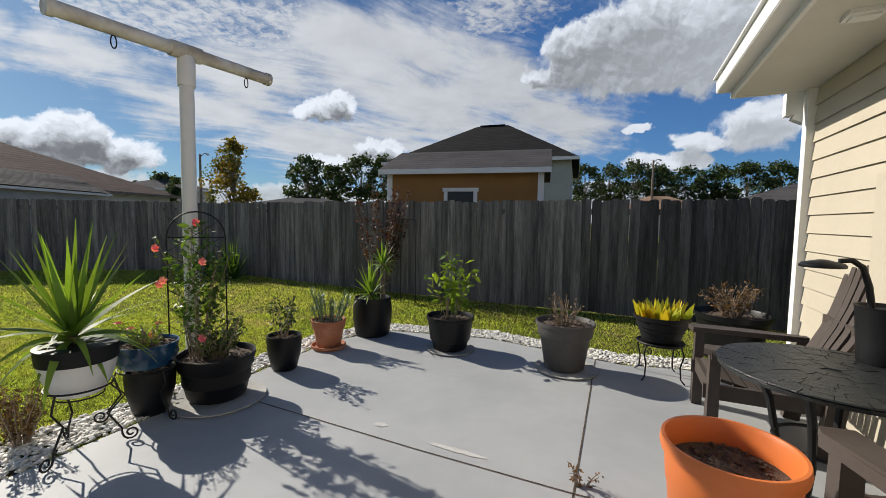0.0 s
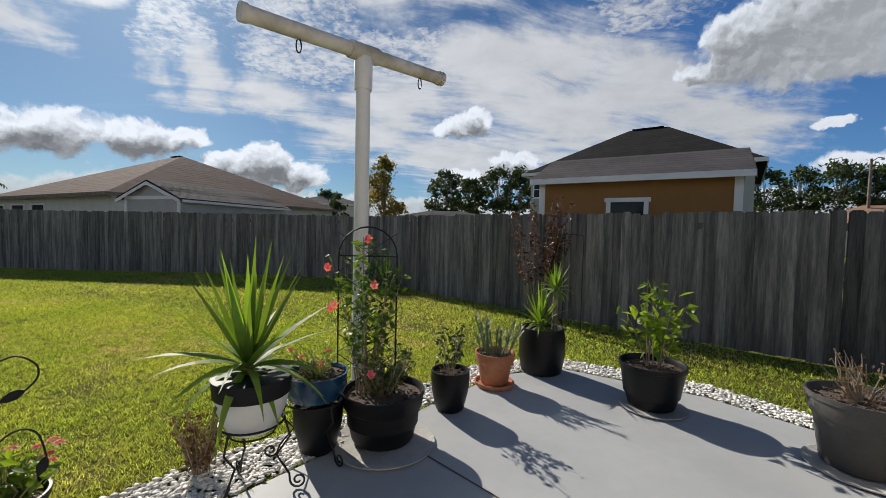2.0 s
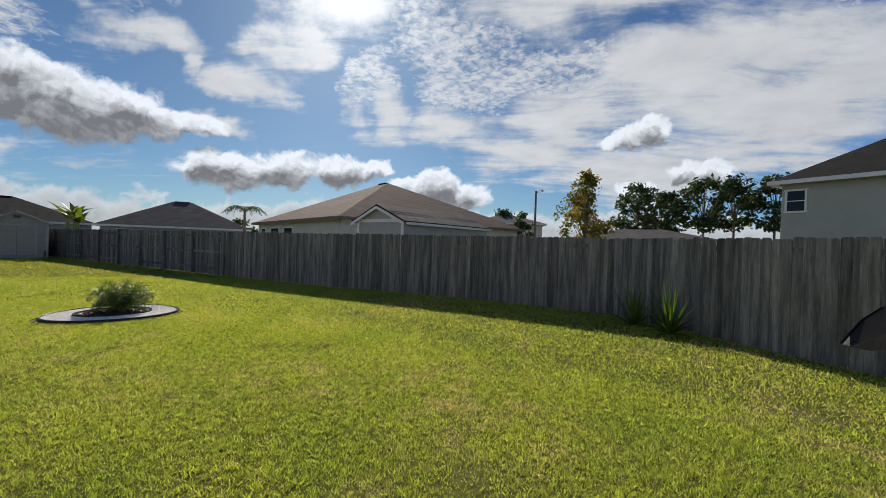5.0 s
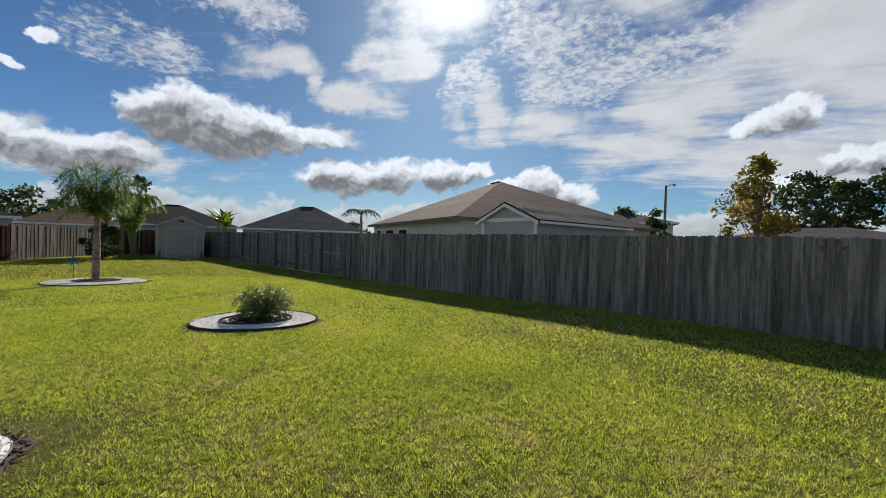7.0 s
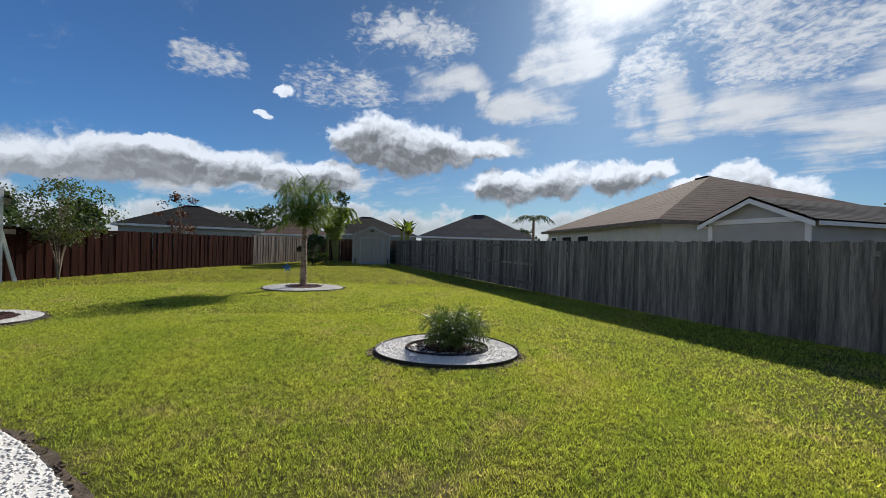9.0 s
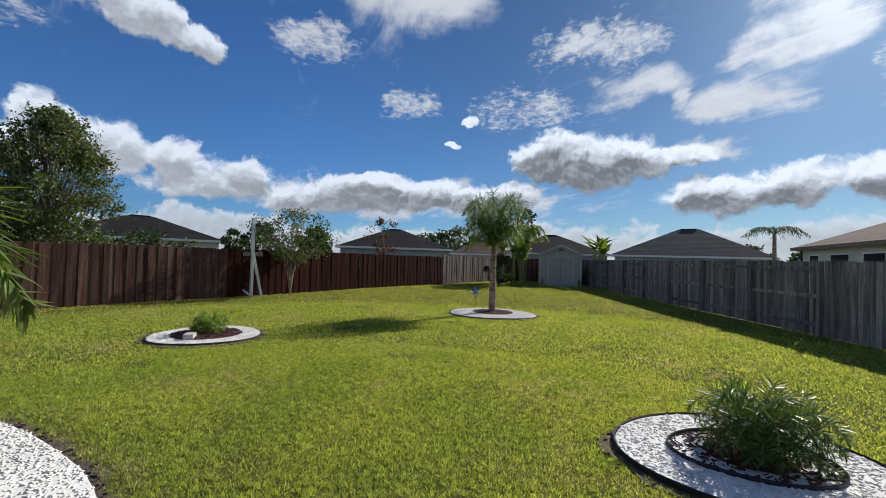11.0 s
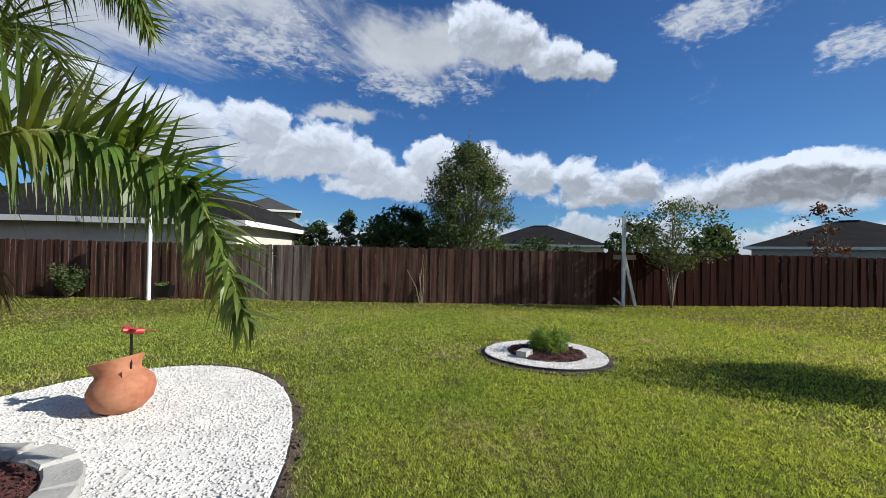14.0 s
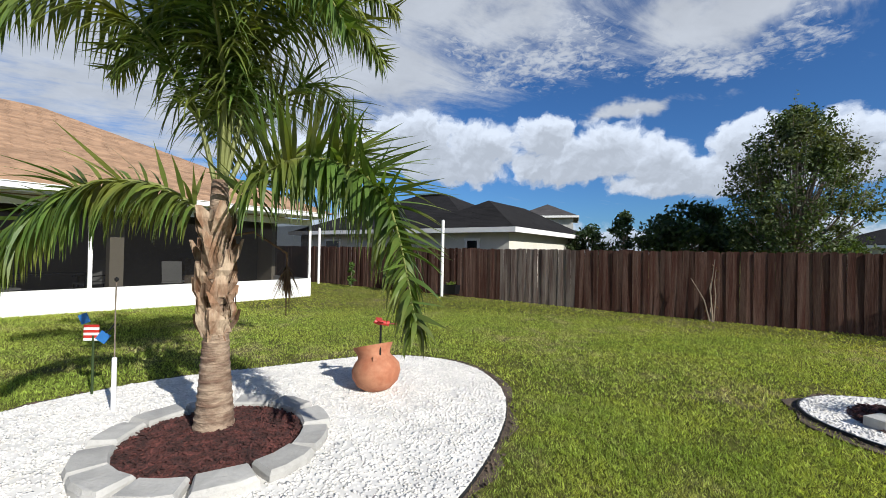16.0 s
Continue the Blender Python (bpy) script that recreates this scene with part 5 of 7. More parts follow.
def wire_stand():
    s = thing("plant_stand", "low black wire plant stand under the croton pot", "plant stand", pose(2.05, 3.77, 0))
    part("ring", Mesh().tube([(0.2 * math.cos(6.2832 * i / 24), 0.2 * math.sin(6.2832 * i / 24), 0.34) for i in range(25)], 0.007), M_IRON, s)
    part("top_plate", Mesh().lathe([(0.001, 0.325), (0.195, 0.325), (0.195, 0.335), (0.001, 0.335)], 24), M_IRON, s)
    for k in range(4):
        a = 0.5 + k * 1.5708
        d = Vector((math.cos(a), math.sin(a), 0))
        part("leg", Mesh().tube([d * 0.2 + Vector((0, 0, 0.34)), d * 0.23 + Vector((0, 0, 0.26)), d * 0.2 + Vector((0, 0, 0.15)), d * 0.21 + Vector((0, 0, 0.04)), d * 0.25 + Vector((0, 0, 0.006))], 0.007), M_IRON, s)
        part("scroll", Mesh().tube(spiral(d * 0.15 + Vector((0, 0, 0.26)), 0.04, 1.2, 0, d), 0.004), M_IRON, s)


wire_stand()
pot("plant_pot", "dark grey ribbed bowl pot on a wire stand", 2.05, 3.77, [(0.14, 0), (0.16, 0.012), (0.185, 0.1), (0.195, 0.105), (0.2, 0.14), (0.212, 0.145), (0.22, 0.2), (0.24, 0.21), (0.246, 0.25)], M_CHARCOAL, 0.215, 0.22, 0.342)


def croton(x, y, z):
    random.seed(23)
    t = thing("sansevieria_plant", "yellow and green variegated dwarf plant", "plant", pose(x, y, z))
    m = Mesh()
    for i in range(70):
        a, r = rnd(0, 6.28), 0.19 * math.sqrt(rnd(0, 1))
        tilt = r * 2.6 + rnd(-0.2, 0.2)
        d = Vector((math.sin(tilt) * math.cos(a), math.sin(tilt) * math.sin(a), math.cos(tilt)))
        m.blade((r * math.cos(a), r * math.sin(a), -0.02), d, rnd(0.12, 0.21), 0.072, 0.15, 4, rnd(-1.5, 1.5))
    part("leaves", m, M_CROTON, t)


croton(2.05, 3.77, 0.565)
pot("plant_pot", "broad black bowl planter by the house corner", 3.12, 4.35, [(0.24, 0), (0.26, 0.02), (0.33, 0.42), (0.36, 0.44), (0.365, 0.5)], M_BLACK_PLASTIC, 0.33, 0.44)
bush("dead_plant", "tangled brown dead plant in the broad black planter", 3.12, 4.35, 0.44, 34, 0.42, 0.34, 12, 0.035, M_DRYLEAF, M_TWIG, seed=25)


def adirondack(label, at):
    """A slatted plastic armchair; it faces local -y."""
    c = thing("garden_chair", label, "chair", at, group="plastic chairs round the table")
    n = 6
    for i in range(n):
        x = -0.2 + 0.4 * i / (n - 1)
        top = 1.2 - 0.09 * (abs(i - 2.5) / 2.5) ** 2
        m = Mesh()
        a0, a1 = Vector((x * 0.85, 0.22, 0.34)), Vector((x * 1.18, 0.56, top))
        side = Vector((0.031, 0, 0))
        nrm = Vector((0, 0.018, -0.008))
        rows = []
        for k in range(7):
            f = k / 6
            p = a0.lerp(a1, f) + Vector((0, 0.05 * math.sin(math.pi * f), 0))
            w = side * (1 + 0.15 * f) * (1 if k < 6 else 0.75)
            rows += [p - w, p + w, p + w + nrm, p - w + nrm]
        fs = [(0, 1, 2, 3), (24, 27, 26, 25)]
        for k in range(6):
            for j in range(4):
                fs.append((4 * k + j, 4 * (k + 1) + j, 4 * (k + 1) + (j + 1) % 4, 4 * k + (j + 1) % 4))
        part("back_slat", m.add(rows, fs), M_CHAIR, c)
    part("back_rail", Mesh().box((0, 0.47, 0.78), (0.5, 0.03, 0.07)), M_CHAIR, c)
    for i in range(7):
        y = -0.27 + i * 0.078
        z = 0.40 - 0.02 * i + (-0.03 if i == 0 else 0)
        part("seat_slat", Mesh().box((0, y, z), (0.5, 0.068, 0.022), Matrix.Rotation(-0.22 if i else 0.5, 3, "X")), M_CHAIR, c)
    part("seat_apron", Mesh().box((0, -0.29, 0.33), (0.54, 0.03, 0.1)), M_CHAIR, c)
    for s in (-1, 1):
        arm = Mesh()
        out = [(0.25, -0.33), (0.37, -0.35), (0.40, -0.29), (0.38, 0.1), (0.33, 0.4), (0.27, 0.4), (0.26, 0.1)]
        k = len(out)
        vs = [(s * x, y, 0.6 - 0.012) for x, y in out] + [(s * x, y, 0.625) for x, y in out]
        arm.add(vs, [tuple(range(k)), tuple(range(2 * k - 1, k - 1, -1))] + [((i + 1) % k, i, k + i, k + (i + 1) % k) for i in range(k)])
        arm.box((s * 0.385, 0.02, 0.585), (0.02, 0.66, 0.05))
        part("armrest", arm, M_CHAIR, c)
        part("leg", Mesh().box((s * 0.31, -0.28, 0.3), (0.1, 0.07, 0.6), taper=0.85), M_CHAIR, c)
        part("leg", Mesh().box((s * 0.29, 0.36, 0.3), (0.06, 0.1, 0.6), Matrix.Rotation(-0.12, 3, "X")), M_CHAIR, c)
        part("side_rail", Mesh().box((s * 0.27, 0.0, 0.31), (0.03, 0.66, 0.1)), M_CHAIR, c)
    return c


chair = adirondack("taupe slatted plastic armchair against the house wall", pose(2.2, 2.84, 0, 0, 0, -114))
other = copy_thing(chair, pose(1.86, 1.22, 0, 0, 0, 172))
other["label"] = "taupe slatted plastic armchair pulled up to the round table"


def round_table():
    t = thing("round_table", "round dark table with a chiselled stone-patterned top", "table", pose(1.94, 1.99, 0))
    R, Z = 0.47, 0.72
    part("tabletop", Mesh().lathe([(R - 0.03, Z - 0.035), (R, Z - 0.03), (R + 0.004, Z - 0.012), (R - 0.006, Z - 0.004), (0.001, Z - 0.004)], 48), M_TABLE, t, smooth=True)
    r0, k = 0.045, 0
    while r0 < R - 0.03:
        r1 = r0 + 0.062
        n = max(5, int(6.2832 * r0 / 0.1))
        for i in range(n):
            a0, a1 = 6.2832 * (i + 0.02) / n + k * 0.3, 6.2832 * (i + 0.98) / n + k * 0.3
            h0, h1 = Z - 0.004, Z + rnd(0.001, 0.004)
            q = [(r0 + 0.0012, a0), (r1 - 0.0012, a0), (r1 - 0.0012, (a0 + a1) / 2), (r1 - 0.0012, a1), (r0 + 0.0012, a1)]
            m = Mesh()
            vs = [(r * math.cos(a), r * math.sin(a), h0) for r, a in q] + [(r * math.cos(a) * 0.995, r * math.sin(a) * 0.995, h1) for r, a in q]
            part("stone_piece", m.add(vs, [(5, 6, 7, 8, 9)] + [(j, (j + 1) % 5, 5 + (j + 1) % 5, 5 + j) for j in range(5)]), M_TABLE, t)
        r0, k = r1, k + 1
    for i in range(4):
        a = 0.6 + i * 1.5708
        d = Vector((math.cos(a), math.sin(a), 0))
        part("leg", Mesh().tube([d * 0.34 + Vector((0, 0, Z - 0.03)), d * 0.24 + Vector((0, 0, 0.5)), d * 0.2 + Vector((0, 0, 0.3)), d * 0.3 + Vector((0, 0, 0.08)), d * 0.38 + Vector((0, 0, 0.0))], 0.02, 0.017, 8), M_IRON, t)
    part("brace_ring", Mesh().tube([(0.21 * math.cos(6.2832 * i / 20), 0.21 * math.sin(6.2832 * i / 20), 0.34) for i in range(21)], 0.01), M_IRON, t)


round_table()


def watering_can():
    t = thing("watering_can", "dark grey watering can with a long spout and round rose", "watering can", pose(2.32, 2.1, 0.724))
    part("body", Mesh().lathe([(0.105, 0), (0.11, 0.01), (0.115, 0.1), (0.13, 0.29), (0.135, 0.3), (0.125, 0.3), (0.118, 0.28), (0.001, 0.27)], 28), M_CHARCOAL, t, smooth=True)
    part("spout", Mesh().tube([(-0.06, 0.02, 0.25), (-0.08, 0.03, 0.4), (-0.11, 0.04, 0.5), (-0.15, 0.06, 0.535), (-0.2, 0.08, 0.53)], 0.016, 0.014, 8), M_CHARCOAL, t, smooth=True)
    part("rose", Mesh().lathe([(0.02, 0.03), (0.09, 0.012), (0.1, 0.0), (0.098, -0.012), (0.001, -0.016)], 24, (-0.27, 0.1, 0.505)), M_BLACK_PLASTIC, t, "round black sprinkler rose", smooth=True)


watering_can()
pot("planter", "large orange plastic planter with a little dry soil", 1.125, 1.53, [(0.16, 0), (0.175, 0.015), (0.212, 0.4), (0.217, 0.41), (0.226, 0.53), (0.238, 0.535), (0.243, 0.56), (0.238, 0.59)], M_ORANGE, 0.212, 0.48, seg=48)
solid("soffit_light", Mesh().box((0, 0, -0.012), (0.16, 0.12, 0.024)).box((0, 0, -0.03), (0.12, 0.08, 0.014)), M_WHITE, "small white light fitting under the eave", "light fitting", at=HOUSE @ pose(-0.3, -1.5, EAVE + 0.004))

# beside the patio
bush("dead_shrub", "dry brown shrub growing out of the white stones", -2.62, 2.46, 0.0, 26, 0.42, 0.17, 26, 0.022, M_DRYLEAF, M_TWIG, seed=31, start=0.2)
bush("weed", "dry weed growing from the patio joint", 0.78, 2.14, 0.005, 7, 0.1, 0.1, 9, 0.02, M_DRYLEAF, M_TWIG, seed=33)
pot("plant_pot", "black pot of pink vinca flowers beside the patio", -2.95, 1.72, [(0.12, 0), (0.13, 0.01), (0.17, 0.2), (0.18, 0.21), (0.18, 0.235)], M_BLACK_PLASTIC, 0.155, 0.2)
bush("flowering_plant", "leafy vinca with bright pink flowers", -2.95, 1.72, 0.19, 26, 0.22, 0.24, 14, 0.04, M_BRIGHTLEAF, seed=35, flowers=12, flower_mat=M_PINK)


def leaf_stake():
    """An ornamental iron trellis of crossing vines with sheet metal leaves."""
    t = thing("garden_trellis", "black iron vine trellis with metal leaves beside the patio", "trellis", pose(-2.894, 1.6, 0, 0, 0, 48))
    vines = (
        [(-0.2, 0, 0), (-0.15, 0, 0.45), (-0.105, 0, 0.72), (-0.04, 0, 0.965), (0.02, 0, 1.22), (0.05, 0, 1.34), (0.01, 0, 1.43), (-0.04, 0, 1.48), (-0.105, 0, 1.49)],
        [(0.0, 0, 0.85), (0.04, 0, 0.955), (0.06, 0, 1.1), (0.03, 0, 1.26), (-0.02, 0, 1.325), (-0.065, 0, 1.345), (-0.105, 0, 1.33), (-0.125, 0, 1.285), (-0.115, 0, 1.255)],
        [(0.03, 0, 0), (0.08, 0, 0.4), (0.06, 0, 0.71), (0.0, 0, 0.85), (-0.04, 0, 0.965), (-0.05, 0, 1.03)],
        [(-0.18, 0, 0), (-0.12, 0, 0.4), (-0.07, 0, 0.715), (-0.05, 0, 0.855), (-0.055, 0, 0.925), (-0.095, 0, 0.98), (-0.135, 0, 0.985), (-0.18, 0, 0.955), (-0.2, 0, 0.89)],
        [(-0.19, 0, 0.42), (-0.13, 0, 0.6), (-0.055, 0, 0.72), (0.03, 0, 0.825), (0.125, 0, 0.885), (0.175, 0, 0.89), (0.225, 0, 0.845), (0.225, 0, 0.79), (0.19, 0, 0.745)],
        [(0.04, 0, 1.305), (-0.02, 0, 1.39), (-0.06, 0, 1.47), (-0.065, 0, 1.53), (-0.04, 0, 1.57), (0.0, 0, 1.57), (0.04, 0, 1.55), (0.05, 0, 1.52)],
        [(0.06, 0, 0.2), (0.08, 0, 0.48), (0.15, 0, 0.57), (0.22, 0, 0.55), (0.25, 0, 0.44)],
    )
    for v in vines:
        p = [Vector(q) for q in v]
        out = []
        for i in range(len(p) - 1):
            a, b, c, d = p[max(i - 1, 0)], p[i], p[i + 1], p[min(i + 2, len(p) - 1)]
            for k in range(5):
                f = k / 5
                out.append(0.5 * ((2 * b) + (c - a) * f + (2 * a - 5 * b + 4 * c - d) * f * f + (3 * b - a - 3 * c + d) * f ** 3))
        out.append(p[-1])
        part("vine", Mesh().tube(out, 0.004), M_IRON, t)
    for x0, z0, x1, z1 in ((-0.105, 1.49, -0.2, 1.46), (-0.115, 1.255, -0.08, 1.16), (-0.05, 1.03, -0.06, 1.13), (-0.2, 0.89, -0.165, 0.79), (0.19, 0.745, 0.1, 0.7), (0.05, 1.52, 0.04, 1.43), (0.25, 0.44, 0.22, 0.35)):
        m = Mesh()
        dx, dz = x1 - x0, z1 - z0
        k = math.hypot(dx, dz)
        q = []
        for f, w in ((0, 0.001), (0.18, 0.013), (0.45, 0.021), (0.7, 0.016), (0.9, 0.006), (1.0, 0.0005)):
            for e in (-1, 0, 1):
                q.append((x0 + dx * f - dz / k * w * e, -0.006 * (1 - abs(e)), z0 + dz * f + dx / k * w * e))
        fs = [(3 * i + j, 3 * i + j + 1, 3 * i + j + 4, 3 * i + j + 3) for i in range(5) for j in range(2)]
        m.add(q, fs).add([(lx, ly + 0.003, lz) for lx, ly, lz in q], [tuple(reversed(f)) for f in fs])
        part("metal_leaf", m, M_IRON, t)


leaf_stake()

# along the fence behind the patio
yucca(-4.75, 9.2, 0.0, 70, 1.0, 0.05, "dark green yucca growing against the grey fence", seed=41, mat=M_LEAF)
yucca(-5.45, 9.55, 0.0, 60, 0.95, 0.05, "low yucca clump against the grey fence", seed=42, mat=M_LEAF)
bush("red_shrub", "dark red leaved shrub in front of the grey fence", -1.2, 7.75, 0.0, 19, 2.15, 0.55, 66, 0.05, M_REDLEAF, M_BARK, seed=43, start=0.35, thick=0.012)
hook = thing("shepherd_hook", "black metal double shepherd hook by the fence", "garden hook", pose(-0.75, 7.2, 0, 0, 0, -25))
part("rod", Mesh().tube([(0.3, 0, 0), (0.3, 0, 1.42), (0.28, 0, 1.45), (-0.3, 0, 1.47), (-0.32, 0, 1.44)], 0.006), M_IRON, hook)
part("rod", Mesh().tube([(0.0, 0, 0), (0.0, 0, 1.45)], 0.006), M_IRON, hook)


# inside the screened porch
def porch_chair(label, at):
    c = thing("porch_chair", label, "chair", at, group="porch chairs")
    part("seat", Mesh().box((0, 0, 0.42), (0.5, 0.5, 0.05)), M_STUCCO, c)
    part("backrest", Mesh().box((0, 0.24, 0.75), (0.5, 0.05, 0.6), Matrix.Rotation(-0.2, 3, "X")), M_STUCCO, c)
    for sx in (-1, 1):
        for sy in (-1, 1):
            part("leg", Mesh().tube([(sx * 0.23, sy * 0.23, 0), (sx * 0.23, sy * 0.21, 0.42)], 0.015), M_IRON, c)
        part("armrest", Mesh().box((sx * 0.26, 0, 0.62), (0.04, 0.45, 0.03)), M_IRON, c)
    return c


pc = porch_chair("pale sling chair on the screened porch", HOUSE @ pose(1.5, -15.0, 0.06, 0, 0, 60))
copy_thing(pc, HOUSE @ pose(2.3, -13.2, 0.06, 0, 0, -140))
copy_thing(pc, HOUSE @ pose(1.3, -11.4, 0.06, 0, 0, 20))
pt = thing("porch_table", "dark patio table on the screened porch", "table", HOUSE @ pose(1.9, -12.3, 0.06))
part("tabletop", Mesh().box((0, 0, 0.72), (0.9, 1.5, 0.04)), M_CHARCOAL, pt)
for sx in (-1, 1):
    for sy in (-1, 1):
        part("leg", Mesh().box((sx * 0.38, sy * 0.66, 0.35), (0.05, 0.05, 0.7)), M_IRON, pt)
solid("porch_column", Mesh().box((0, 0, EAVE / 2 + 0.02), (0.3, 0.3, EAVE - 0.06)), M_SIDING, "square cream column inside the porch", "column", at=HOUSE @ pose(0.9, -13.4, 0.03))
solid("porch_cabinet", Mesh().box((0, 0, 0.55), (0.5, 0.9, 1.1)).box((-0.26, 0, 0.55), (0.02, 0.02, 1.0)), M_BARK, "brown wooden cabinet on the screened porch", "cabinet", at=HOUSE @ pose(2.9, -16.2, 0.06))


# worn paint on the patio
def paint_patch(label, x, y, rx, ry, turn, seed):
    random.seed(seed)
    n = 34
    c, s = math.cos(turn), math.sin(turn)
    vs = []
    for i in range(n):
        a = 6.2832 * i / n
        k = rnd(0.82, 1.1)
        px_, py_ = rx * k * math.cos(a), ry * k * math.sin(a)
        vs.append((x + px_ * c - py_ * s, y + px_ * s + py_ * c, 0.0035))
    return solid("paint_patch", Mesh().add(vs, [tuple(range(n))]), M_BARE, label, "stain", "structure")


M_BARE = material("bare_concrete", (0.55, 0.54, 0.51), 0.8, vary=0.12, grain=30, patch=6, bump=0.1)
paint_patch("pale bare patch where the patio paint has peeled", 0.1, 2.47, 0.2, 0.022, -0.45, 301)
paint_patch("pale bare patch where the patio paint has peeled", -0.42, 2.78, 0.05, 0.03, -0.3, 302)

# ---- beds ----


def edging(name, poly, h, label, close=True):
    m = Mesh()
    n = len(poly)
    w = 0.014
    cx, cy = sum(p[0] for p in poly) / n, sum(p[1] for p in poly) / n
    vs = []
    for x, y in poly:
        d = Vector((x - cx, y - cy, 0)).normalized() * w
        vs += [(x, y, -0.05), (x, y, h), (x + d.x * 0.5, y + d.y * 0.5, h + 0.008), (x + d.x, y + d.y, h), (x + d.x, y + d.y, -0.05)]
    fs = []
    for i in range(n):
        j = (i + 1) % n
        for k in range(4):
            fs.append((5 * i + k, 5 * j + k, 5 * j + k + 1, 5 * i + k + 1))
    return solid(name, m.add(vs, fs), M_EDGING, label, "edging")


edging("bed_edging", BED_R, 0.012, "black plastic edging round the palm bed")
for ring, lip in ((RING_A, 0.034), (RING_B, 0.018), (RING_C, 0.016)):
    edging("bed_edging", ring_points(ring), lip, "black plastic edging round a circular stone bed")
INNER_A = ring_points((RING_A[0] - 0.02, RING_A[1], 0.48, 0.6, 0))
edging("bed_edging", INNER_A, 0.05, "black plastic edging round the planting hole")

MULCH_C, MULCH_R = (-9.8, -3.2), 0.66


def mulch(name, label, x, y, rx, ry, chips, h=0.05, seed=51):
    random.seed(seed)
    m = Mesh()
    n = 30
    vs = [(x, y, h + 0.02)]
    for k in (0.5, 1.0):
        vs += [(x + rx * k * math.cos(6.2832 * i / n), y + ry * k * math.sin(6.2832 * i / n), h * (1.15 - 0.55 * k)) for i in range(n)]
    m.add(vs, [(0, 1 + i, 1 + (i + 1) % n) for i in range(n)] + [(1 + i, 1 + n + i, 1 + n + (i + 1) % n, 1 + (i + 1) % n) for i in range(n)])
    for _ in range(chips):
        a, r = rnd(0, 6.28), math.sqrt(rnd(0, 1))
        rot = Euler((rnd(-0.5, 0.5), rnd(-0.5, 0.5), rnd(0, 6.28))).to_matrix()
        m.box((x + rx * r * math.cos(a), y + ry * r * math.sin(a), h * (1.15 - 0.55 * r) + 0.012), (rnd(0.02, 0.07), rnd(0.006, 0.016), 0.008), rot)
    return solid(name, m, M_MULCH, label, "mulch", "stuff")


mulch("mulch", "dark red bark mulch round the palm trunk", MULCH_C[0], MULCH_C[1], MULCH_R, MULCH_R, 2600, 0.06)
mulch("mulch", "dark mulch in the centre of a stone ring", RING_A[0] - 0.02, RING_A[1], 0.48, 0.6, 500, 0.03, 52)
mulch("mulch", "dark mulch in the centre of a stone ring", RING_B[0], RING_B[1], 0.6, 0.6, 500, 0.05, 53)
mulch("mulch", "dark mulch in the centre of a stone ring", RING_C[0] - 0.15, RING_C[1], 0.6, 0.6, 300, 0.05, 54)


def stone_edge():
    """A ring of cast stone edging blocks round the mulch."""
    t = thing("stone_edging", "pale grey cast stone blocks ringing the palm mulch", "edging")
    n = 12
    for i in range(n):
        a0, a1 = 6.2832 * (i + 0.03) / n, 6.2832 * (i + 0.97) / n
        r0, r1 = MULCH_R - 0.01, MULCH_R + 0.2 + rnd(-0.015, 0.02)
        h = 0.09 + rnd(-0.01, 0.01)
        am = (a0 + a1) / 2
        q = [(r0, a0), (r0 - 0.005, am), (r0, a1), (r1, a1 - 0.02), (r1 + 0.012, am + 0.1), (r1 + 0.01, am - 0.1), (r1, a0 + 0.02)]
        k = len(q)
        vs = [(MULCH_C[0] + r * math.cos(a), MULCH_C[1] + r * math.sin(a), -0.02) for r, a in q]
        vs += [(MULCH_C[0] + r * math.cos(a), MULCH_C[1] + r * math.sin(a), h - 0.02 - (0.012 if r > r0 + 0.05 else 0.0)) for r, a in q]
        rm = (r0 + r1) / 2
        vs += [(MULCH_C[0] + (r + (rm - r) * 0.12) * math.cos(a + (am - a) * 0.1), MULCH_C[1] + (r + (rm - r) * 0.12) * math.sin(a + (am - a) * 0.1), h + rnd(-0.006, 0.006)) for r, a in q]
        fs = [tuple(range(2 * k, 3 * k))]
        for b in (0, k):
            fs += [(b + j, b + (j + 1) % k, b + k + (j + 1) % k, b + k + j) for j in range(k)]
        part("block", Mesh().add(vs, [tuple(reversed(f)) for f in fs]), M_BLOCK, t)


stone_edge()
solid("paver", Mesh().box((0, 0, 0.045), (0.26, 0.16, 0.09), taper=0.96), M_BLOCK, "pale grey concrete paver lying in the stone ring", "paver", at=pose(-15.35, -4.95, 0.03, 0, 0, 30))

# ---- palms ----


def curve(pts, n):
    p = [Vector(q) for q in pts]
    out = []
    seg = len(p) - 1
    for i in range(n + 1):
        f = i / n * seg
        k = min(int(f), seg - 1)
        f -= k
        a, b, c, d = p[max(k - 1, 0)], p[k], p[k + 1], p[min(k + 2, seg)]
        out.append(0.5 * ((2 * b) + (c - a) * f + (2 * a - 5 * b + 4 * c - d) * f * f + (3 * b - a - 3 * c + d) * f ** 3))
    return out


